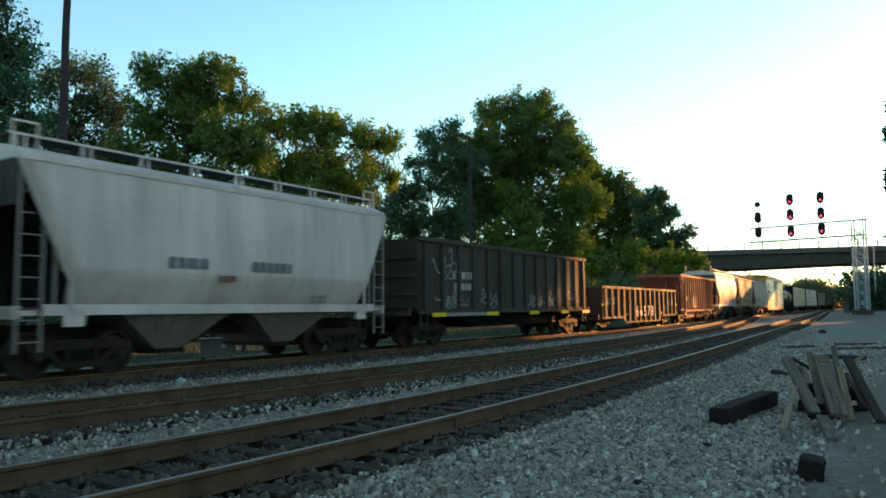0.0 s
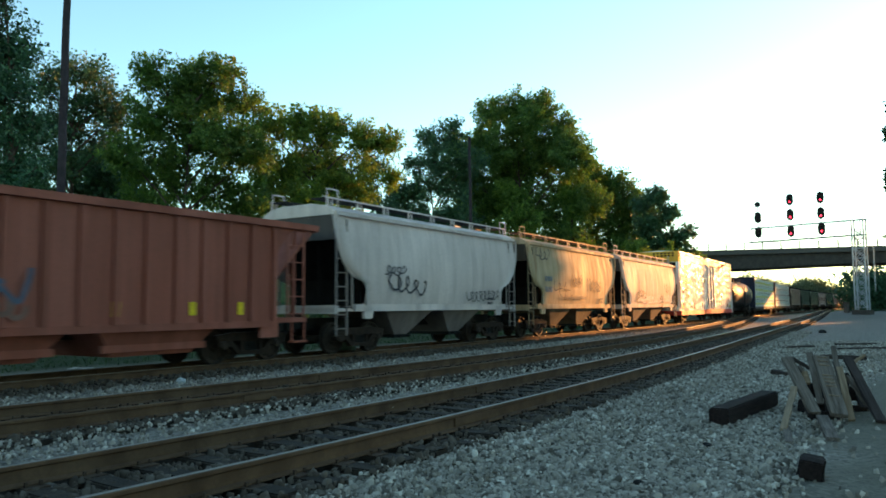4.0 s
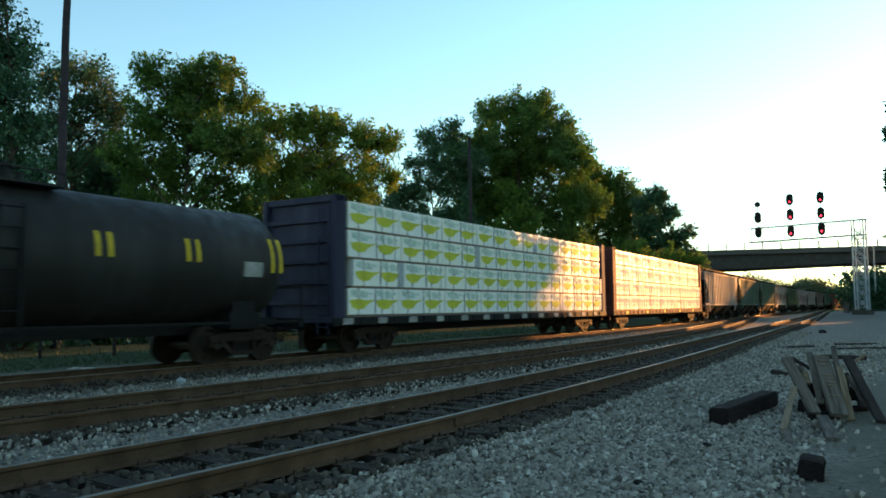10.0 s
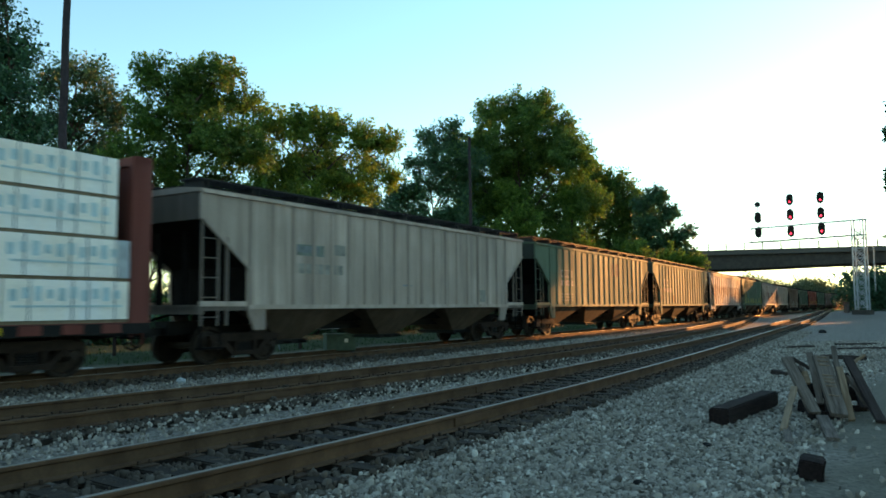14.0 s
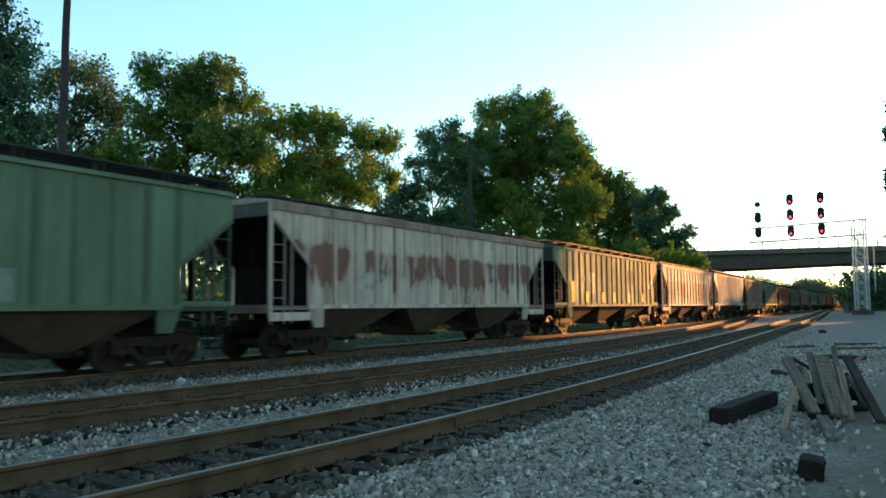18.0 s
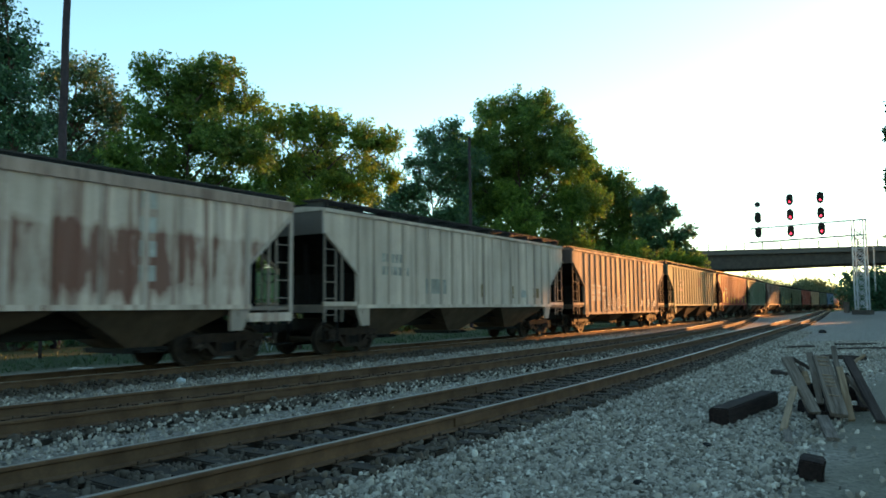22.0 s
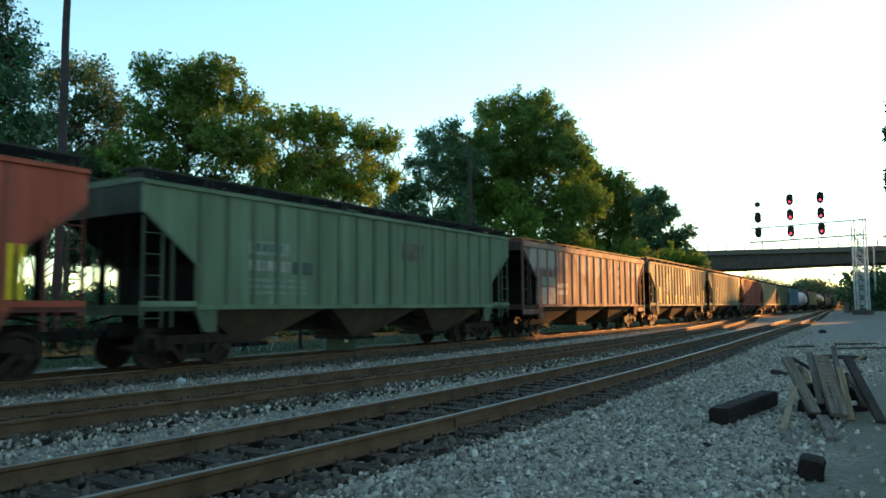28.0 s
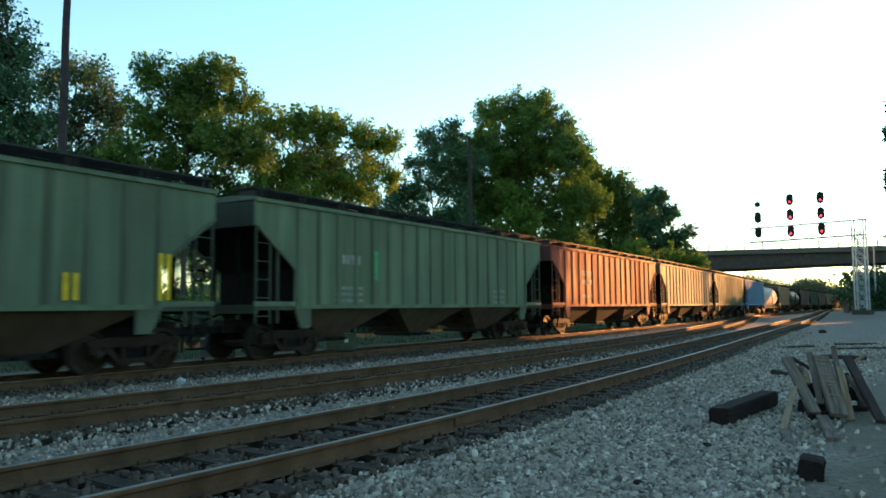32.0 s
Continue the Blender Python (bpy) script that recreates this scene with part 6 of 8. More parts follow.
# ---------------- trees ----------------
def leaf_material(name, dark, mid, lite, through_light=0.5):
    m, t, p = nodes_of(name)
    g = t.nodes.new("ShaderNodeNewGeometry")
    c = ramp(t, g.outputs["Random Per Island"], [(0.0, dark), (0.55, mid), (0.93, lite), (1.0, tuple(min(1, 1.25 * q) for q in lite))])
    big = noise_of(t, 0.35, detail=3)
    c = mixc(t, ramp(t, big, [(0.4, 0.0), (0.68, 0.6)]), c, mid, "MIX")
    # whole sprays differ in tone
    clump = noise_of(t, 1.3, detail=2)
    c = mixc(t, ramp(t, clump, [(0.34, 0.65), (0.48, 0.0)]), c, dark)
    c = mixc(t, ramp(t, clump, [(0.55, 0.0), (0.70, 0.6)]), c, lite)
    t.links.new(c, p.inputs["Base Color"])
    p.inputs["Roughness"].default_value = 0.6
    p.inputs["Specular IOR Level"].default_value = 0.35
    tr = t.nodes.new("ShaderNodeBsdfTranslucent")
    t.links.new(mixc(t, 0.5, c, (0.085, 0.185, 0.024)), tr.inputs["Color"])
    mx = t.nodes.new("ShaderNodeMixShader")
    mx.inputs[0].default_value = through_light
    t.links.new(p.outputs[0], mx.inputs[1])
    t.links.new(tr.outputs[0], mx.inputs[2])
    t.links.new(mx.outputs[0], t.nodes["Material Output"].inputs["Surface"])
    return m


LEAF = leaf_material("leaf_green", (0.032, 0.066, 0.016), (0.082, 0.152, 0.031), (0.150, 0.245, 0.046))
# raised and yellowed to put evening sun into the leaf colour
LEAFOLIVE = leaf_material("leaf_olive", (0.056, 0.095, 0.016), (0.150, 0.220, 0.033), (0.25, 0.33, 0.05))
# red kept low, so the leaf colour itself looks out of the sun
LEAFDARK = leaf_material("leaf_shaded_blue_green", (0.016, 0.046, 0.023), (0.036, 0.090, 0.042), (0.064, 0.138, 0.058), 0.22)
LEAFBRIGHT = leaf_material("leaf_bright_green", (0.045, 0.095, 0.014), (0.105, 0.185, 0.026), (0.180, 0.28, 0.045))
# dark cool leaf for far belts; on the near tree it stands for shade
LEAFSHADEFAR = leaf_material("shaded_far_leaf", (0.013, 0.048, 0.025), (0.028, 0.088, 0.040), (0.052, 0.132, 0.056), 0.08)
# pale grey-green that paints the haze of distance into the leaf colour
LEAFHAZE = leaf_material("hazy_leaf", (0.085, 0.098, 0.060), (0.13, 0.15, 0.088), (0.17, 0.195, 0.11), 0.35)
# blades darkened likewise, with the shade put into their colour
GRASS = leaf_material("grass_blade", (0.018, 0.035, 0.010), (0.032, 0.06, 0.015), (0.05, 0.085, 0.022), 0.1)
BARK = plain("bark", (0.075, 0.058, 0.045), 0.9, 0, 0.4, 5, 0.7, 0.03)


def leaf_mesh(name, pts, size, rng, facing=None):
    """Many small folded leaves, each its own island."""
    n = len(pts)
    a = rng.uniform(0, 6.283, n)
    tilt = rng.normal(-0.25, 0.85, n)
    roll = rng.uniform(-1.4, 1.4, n)
    u = np.stack([np.cos(a) * np.cos(tilt), np.sin(a) * np.cos(tilt), np.sin(tilt)], -1)
    w = np.stack([-np.sin(a) * np.cos(roll), np.cos(a) * np.cos(roll), np.sin(roll)], -1)
    s = (size * rng.uniform(0.6, 1.35, n))[:, None]
    nrm = np.cross(u, w)
    if facing is not None:
        # the leaves of one spray turn the same way
        nrm = facing + rng.normal(0, 0.55, (n, 3))
        nrm /= np.linalg.norm(nrm, axis=1)[:, None]
        u = np.cross(nrm, rng.normal(0, 1, (n, 3)))
        u /= np.linalg.norm(u, axis=1)[:, None]
        w = np.cross(nrm, u)
    v = np.stack([pts - u * s, pts + w * s * 0.62 + nrm * s * 0.18, pts + u * s, pts - w * s * 0.62 + nrm * s * 0.18], 1)
    me = bpy.data.meshes.new(name)
    me.vertices.add(4 * n)
    me.vertices.foreach_set("co", v.reshape(-1))
    me.loops.add(6 * n)
    base = 4 * np.arange(n)[:, None]
    me.loops.foreach_set("vertex_index", (base + np.array([[0, 1, 2, 0, 2, 3]])).reshape(-1))
    me.polygons.add(2 * n)
    me.polygons.foreach_set("loop_start", np.arange(0, 6 * n, 3))
    me.update()
    me.materials.append(None)
    return me


def tree(x, y, lobes, label, leaf, seed, trunk_r=0.22, lean=0.0, density=1.0, size=0.145, zbase=-0.2, flat=0.95, sprays=True):
    """lobes: (sideways, height, radius) of the foliage masses, seen along the way from the camera to the tree."""
    rng = np.random.default_rng(seed)
    g = random.Random(seed)
    ob = thing("tree", label, "tree", "trees behind the tracks", at=pose(x, y, zbase))
    d = Vector((x, y, 0)).normalized()
    side = Vector((d.y, -d.x, 0))
    top = max(z + r for _, z, r in lobes)
    wood, pts, turn = Shape(), [], []
    crown_low = min(z - r for _, z, r in lobes)
    mean = sum(q for q, _, _ in lobes) / len(lobes)
    knots = [Vector((0, 0, -0.2))]
    for i in range(1, 7):
        f = i / 6
        knots.append(side * (lean * f + mean * f * f * 0.8 + g.uniform(-0.15, 0.15)) + d * g.uniform(-0.15, 0.15) + Vector((0, 0, top * 0.82 * f)))
    for i, (p, q) in enumerate(zip(knots, knots[1:])):
        wood.tube(p, q, trunk_r * (1 - i / 7.0), trunk_r * (1 - (i + 1) / 7.0), 8, False)
    for q, z, r in lobes:
        c = side * q + d * rng.uniform(-0.7, 0.7) * r + Vector((0, 0, z))
        # a limb from the trunk to the middle of the foliage mass
        h = max(0.12 * top, z - max(1.2, abs(q - mean) * 0.9) - 0.5 * r)
        f = min(5.99, max(0.5, h / (top * 0.82) * 6))
        i = int(f)
        start = knots[i].lerp(knots[min(6, i + 1)], f - i)
        bend = start.lerp(c, 0.5) + Vector((0, 0, 0.12 * r)) + side * g.uniform(-0.2, 0.2) * r
        wood.tube(start, bend, trunk_r * 0.42, trunk_r * 0.28, 6, False)
        wood.tube(bend, c, trunk_r * 0.28, trunk_r * 0.16, 6, False)
        twigs = int((12 + 7 * r) * (2.7 if sprays else 1.9))
        per = int(1.35 * density * max(14, 30 * r * r / (twigs / 24)))
        if sprays:
            per = int(per * 1.55)
        for _ in range(twigs):
            v = Vector(rng.normal(0, 1, 3)).normalized() * ((0.93 if sprays else 0.97) * r * rng.uniform(0.2, 1.06) ** 0.6)
            stray = rng.random() < (0.22 if sprays else 0.14)
            if stray:
                v *= rng.uniform(1.06, 1.26)
            v.z *= flat
            tip = c + v
            if rng.random() < 0.55:
                wood.tube(c.lerp(tip, 0.1), tip, trunk_r * 0.10, trunk_r * 0.035, 4, False)
            k = max(4, int(per * rng.uniform(0.4, 1.5) * (0.45 if stray else 1.0)))
            sp = (0.13 * r + 0.12) * (0.75 if stray else 1.0)
            if not sprays:
                pts.append(np.array(tip)[None] + rng.normal(0, 1, (k, 3)) * np.array([sp, sp, sp * 0.9]))
                continue
            # a spray: a long flat tuft that reaches out and a little up
            ax = (v.normalized() + Vector((0, 0, 0.35)) + Vector(rng.normal(0, 0.3, 3))).normalized()
            fl = (Vector((0, 0, 0.7)) + 0.7 * v.normalized() - 0.35 * d + Vector(rng.normal(0, 0.35, 3)))
            fl = (fl - ax * fl.dot(ax)).normalized()
            sd = ax.cross(fl)
            q3 = np.clip(rng.normal(0, 1, (k, 3)), -1.5, 1.5) * np.array([1.3, 0.85, 0.42]) * sp
            pts.append(np.array(tip)[None] + q3[:, :1] * np.array(ax)[None] + q3[:, 1:2] * np.array(sd)[None] + q3[:, 2:] * np.array(fl)[None])
            turn.append(np.repeat(np.array(fl * 0.8 + v.normalized() * 0.35)[None], k, 0))
    part("trunk", wood, BARK, ob, "grey-brown trunk and limbs")
    part("crown", leaf_mesh("crown", np.concatenate(pts), size, rng, np.concatenate(turn) if sprays else None), leaf, ob, "uneven leafy crown with gaps")
    return ob


def treeline(px, depth, spec, label, leaf, seed, **more):
    """A tree at a depth, its foliage given as (tangent across, tangent up, tangent radius) in thousandths of the depth."""
    x = px * depth / 1000.0
    tree(x, depth, [((a - px) * depth / 1000.0, max(0.8, 1.54 + b * depth / 1000.0), c * depth / 1000.0) for a, b, c in spec], label, leaf, seed, **more)
treeline(-587, 32, [(-617, 386, 54), (-642, 314, 54), (-602, 298, 38), (-636, 468, 62), (-592, 358, 28), (-608, 242, 35), (-658, 242, 46), (-640, 171, 38), (-588, 200, 36), (-603, 150, 42), (-572, 262, 28), (-578, 180, 32), (-570, 130, 30)], "tall green tree beside the utility pole, coloured as in shade", LEAFSHADEFAR, 101, density=1.25, size=0.088)
treeline(-511, 50, [(-551, 305, 31), (-513, 329, 27), (-485, 333, 27), (-464, 293, 29), (-526, 257, 37), (-556, 234, 35), (-471, 233, 38), (-495, 281, 32), (-562, 163, 31), (-456, 273, 23), (-524, 194, 27)], "sparse blue-green tree with bare limbs, coloured as in shade", LEAFDARK, 102, density=0.65, size=0.112)
treeline(-357, 48, [(-398, 320, 28), (-351, 330, 29), (-312, 330, 29), (-280, 296, 30), (-357, 302, 32), (-318, 296, 28), (-354, 260, 54), (-299, 231, 46), (-401, 260, 35), (-384, 193, 38), (-427, 201, 31), (-267, 215, 35), (-329, 169, 42), (-274, 153, 35), (-406, 138, 31)], "broad green maple with spreading limbs", LEAF, 103, density=1.0, size=0.112)
treeline(-184, 56, [(-240, 251, 31), (-197, 247, 29), (-158, 250, 28), (-111, 238, 28), (-76, 230, 23), (-174, 199, 46), (-224, 184, 46), (-127, 175, 40), (-181, 136, 42), (-243, 137, 37), (-134, 112, 31), (-219, 90, 31), (-72, 182, 19)], "broad olive-green tree, its leaves coloured for the evening light", LEAFOLIVE, 104, density=0.95, size=0.12)
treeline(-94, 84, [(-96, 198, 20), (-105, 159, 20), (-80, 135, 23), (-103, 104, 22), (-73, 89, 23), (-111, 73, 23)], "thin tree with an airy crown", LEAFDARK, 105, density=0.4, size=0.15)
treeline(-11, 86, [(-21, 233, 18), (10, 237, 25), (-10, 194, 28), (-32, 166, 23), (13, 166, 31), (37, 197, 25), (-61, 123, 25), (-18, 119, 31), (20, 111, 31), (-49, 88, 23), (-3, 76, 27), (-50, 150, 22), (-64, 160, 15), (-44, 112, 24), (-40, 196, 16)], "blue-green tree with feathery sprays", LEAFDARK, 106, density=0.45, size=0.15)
treeline(112, 92, [(68, 270, 24), (104, 273, 26), (140, 272, 24), (166, 243, 24), (118, 242, 34), (166, 214, 28), (76, 217, 38), (126, 204, 46), (177, 196, 32), (91, 150, 40), (148, 134, 42), (51, 126, 32), (195, 141, 31), (167, 79, 31), (113, 79, 35), (66, 72, 31), (44, 174, 22), (25, 190, 28), (52, 222, 26), (40, 148, 30), (92, 186, 32), (15, 118, 30), (20, 225, 20)], "tall domed green tree", LEAF, 107, density=0.62, size=0.155)
treeline(92, 87, [(91, 154, 23), (109, 118, 26), (74, 95, 23), (113, 79, 22)], "bright yellow-green sapling before the taller trees", LEAFBRIGHT, 108, density=0.7, size=0.16)
treeline(177, 90, [(172, 153, 14), (183, 129, 17), (171, 102, 18)], "slim bright green sapling", LEAFBRIGHT, 112, density=0.7, size=0.16)
treeline(223, 104, [(188, 165, 28), (224, 146, 26), (206, 180, 22), (235, 168, 22), (214, 125, 29), (249, 121, 26), (194, 86, 28), (244, 78, 29), (217, 71, 28), (250, 150, 24), (266, 128, 25), (261, 98, 24), (282, 118, 18)], "dense green tree at the end of the row", LEAF, 109, density=0.5, size=0.16)
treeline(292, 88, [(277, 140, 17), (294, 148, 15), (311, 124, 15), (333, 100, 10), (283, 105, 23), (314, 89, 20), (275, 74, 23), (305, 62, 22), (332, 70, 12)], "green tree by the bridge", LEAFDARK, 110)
treeline(227, 82, [(259, 63, 23), (305, 55, 23), (336, 54, 17), (212, 55, 23)], "low olive scrub tree by the bridge", LEAFOLIVE, 111)
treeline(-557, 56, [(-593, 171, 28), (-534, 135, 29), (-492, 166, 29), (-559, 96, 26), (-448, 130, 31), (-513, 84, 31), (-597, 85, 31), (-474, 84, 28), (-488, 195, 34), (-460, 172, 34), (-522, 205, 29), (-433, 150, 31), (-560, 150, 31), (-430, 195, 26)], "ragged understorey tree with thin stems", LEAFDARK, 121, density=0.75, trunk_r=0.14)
treeline(-407, 62, [(-413, 115, 23), (-427, 76, 26), (-381, 72, 23), (-335, 83, 28), (-296, 71, 26), (-351, 122, 20), (-400, 112, 32), (-350, 95, 30), (-300, 98, 30), (-260, 110, 26), (-330, 55, 28), (-385, 150, 24)], "low ragged tree below the maples", LEAFOLIVE, 122, density=0.4, trunk_r=0.14)
treeline(-173, 66, [(-250, 75, 26), (-204, 70, 26), (-150, 70, 28), (-111, 58, 23), (-173, 89, 20)], "low bright scrub between the trunks", LEAFOLIVE, 123, density=0.7, trunk_r=0.14)
treeline(12, 98, [(-49, 65, 23), (-11, 57, 23), (35, 61, 26), (74, 57, 26)], "low scrub between the trunks", LEAF, 124, density=0.5, size=0.15, trunk_r=0.14)

# unseen trees: the sunny-side wood that shades the near ground, low ones added round the camera, and four added to
# shade the far ground
for _i, (_c, _a, _h, _r) in enumerate([(-19.3, 92, 26, 3.1), (-17.0, 95, 27, 4.2), (-14.0, 86, 28, 4.8), (-9.5, 91, 29, 5.0), (-5.0, 85, 28, 5.0), (-0.5, 90, 29, 5.0), (4.0, 85, 28, 5.0), (8.5, 90, 29, 5.0), (13.0, 85, 27, 5.0), (17.5, 90, 27, 5.0), (-12.0, 95, 26, 4.5), (1.5, 96, 27, 5.0), (24.0, 80, 8, 3.6), (31.0, 70, 8, 3.6), (37.0, 58, 8, 3.6), (41.0, 45, 8, 3.6), (44.0, 31, 8, 3.6), (45.0, 17, 8, 3.6), (44.0, 3, 8, 3.6), (41.0, -10, 8, 3.6), (35.0, -21, 8, 3.6), (26.0, -29, 8, 3.6), (16.0, -34, 8, 3.6), (5.0, -37, 8, 3.6), (-7.0, -38, 8, 3.6), (-20.5, 137, 9, 4.5), (-25.0, 138, 9, 4.5), (-30.0, 142, 10, 4.5), (-35.0, 139, 11, 4.5)]):
    _sa, _ca = math.sin(radians(SUN_AZ)), math.cos(radians(SUN_AZ))
    _g = random.Random(200 + _i)
    _lobes = [(_g.uniform(-0.55, 0.55) * _r, _h * q + _g.uniform(-0.6, 0.6), _r * _g.uniform(0.42, 0.62)) for q in (0.05, 0.12, 0.2, 0.28, 0.36, 0.44, 0.52, 0.6, 0.68, 0.76, 0.84)] + [(0, _h * 0.5, _r * 0.7), (0, _h * 0.3, _r * 0.7), (0, _h * 0.7, _r * 0.6)]
    tree(_a * _sa + _c * _ca, _a * _ca - _c * _sa, _lobes, "unseen full green tree round the yard", LEAF, 300 + _i, trunk_r=0.3, density=0.19, size=0.6, zbase=0.2, sprays=False)

# unseen tall pines added beyond the bridge, bare below, whose tops shade the near trees and the pole
for _i, (_c, _a) in enumerate([(-30.5, 142), (-34.0, 146), (-37.5, 141), (-41.0, 147)]):
    _g = random.Random(400 + _i)
    _lobes = [(_g.uniform(-1.2, 1.2), 22.5 + 1.5 * q, 2.3) for q in range(11)]
    tree(_a * _sa + _c * _ca, _a * _ca - _c * _sa, _lobes, "unseen tall pine with a bare trunk, added to block the sun", LEAFSHADEFAR, 450 + _i, trunk_r=0.35, density=0.3, size=0.5, zbase=0.2, sprays=False)
# ---------------- overpass ----------------
def overpass():
    a, b = Vector((41.0, 122.0, 0)), Vector((66.5, 114.0, 0))
    d = (b - a).normalized()
    br = thing("road_overpass", "dark steel girder road bridge with a low railing", "bridge", kind="structure", at=pose(a.x, a.y, 0, 0, 0, math.degrees(math.atan2(d.y, d.x))))
    x0, x1, w = -4.0, 62.0, 11.0
    part("deck", Shape().box(-40, 80, 0.0, w, 9.75, 10.1), CONCRETE, br, "concrete road deck")
    part("fascia", Shape().box(-40, 80, -0.25, 0.0, 9.55, 10.35), plain("weathered_concrete", (0.105, 0.092, 0.080), 0.9), br, "weathered concrete edge beam")
    for i in range(5):
        y = 0.35 + i * (w - 0.7) / 4
        part("girder", Shape().prism([(x0, 7.28), (8, 7.28), (24, 7.78), (44, 7.78), (x1, 7.28), (x1, 9.75), (x0, 9.75)], y - 0.03, y + 0.03).prism([(x0, 7.21), (8, 7.21), (24, 7.71), (44, 7.71), (x1, 7.21), (x1, 7.28), (44, 7.78), (24, 7.78), (8, 7.28), (x0, 7.28)], y - 0.22, y + 0.22).box(x0, x1, y - 0.2, y + 0.2, 9.69, 9.74), GIRDER, br, "dark plate girder, deeper towards its ends")
    for i in range(33):
        x = -30 + 2.75 * i
        part("railing_post", lambda: Shape().box(-0.09, 0.09, -0.09, 0.09, 10.3, 11.45), GIRDER, br, at=pose(x, -0.12, 0), key="railpost")
    for z in (10.85, 11.42):
        part("rail", Shape().box(-40, 80, -0.15, -0.09, z - 0.025, z + 0.025), GIRDER, br)
    part("far_parapet", Shape().box(-40, 80, w, w + 0.25, 9.55, 11.0), CONCRETE, br)
    # abutments and their earth banks
    ab = plain("abutment_concrete", (0.22, 0.21, 0.20), 0.9)
    part("abutment", Shape().prism([(-7, -0.3), (-1.2, -0.3), (0.2, 7.28), (-7, 7.28)], -0.1, w), ab, br, "sloped concrete abutment")
    part("abutment", Shape().prism([(60, -0.3), (70, -0.3), (70, 7.28), (58.5, 7.28)], -0.1, w), ab, br, "sloped concrete abutment")
    earth = plain("bank_grass", (0.055, 0.075, 0.03), 0.95, 0, 0.4, 1.2, 0.8, 0.1)
    for lo, hi in ((-90, -5.5), (69, 140)):
        sh = Shape().hexa([(lo, -14, -0.4), (hi, -14, -0.4), (hi, w + 14, -0.4), (lo, w + 14, -0.4)], [(lo, 0.1, 9.5), (hi, 0.1, 9.5), (hi, w - 0.1, 9.5), (lo, w - 0.1, 9.5)])
        part("earth_bank", sh, earth, br, "grassy approach bank")
    return br


overpass()


# ---------------- cantilever signal bridge ----------------
LENS_OFF = plain("signal_black", (0.012, 0.012, 0.013), 0.5)
_m, _t, _p = nodes_of("signal_red_glow")
_p.inputs["Base Color"].default_value = (0.5, 0.01, 0.02, 1)
_p.inputs["Emission Color"].default_value = (1.0, 0.02, 0.06, 1)
_p.inputs["Emission Strength"].default_value = 1.6
REDLENS = _m


SIGNALS = ((4.24, ((9.82, 1), (11.74, 1), (13.67, 1))), (7.86, ((9.84, 1), (11.89, 1), (13.80, 1))), (11.92, ((10.03, 0), (11.92, 0), (13.61, 2))))


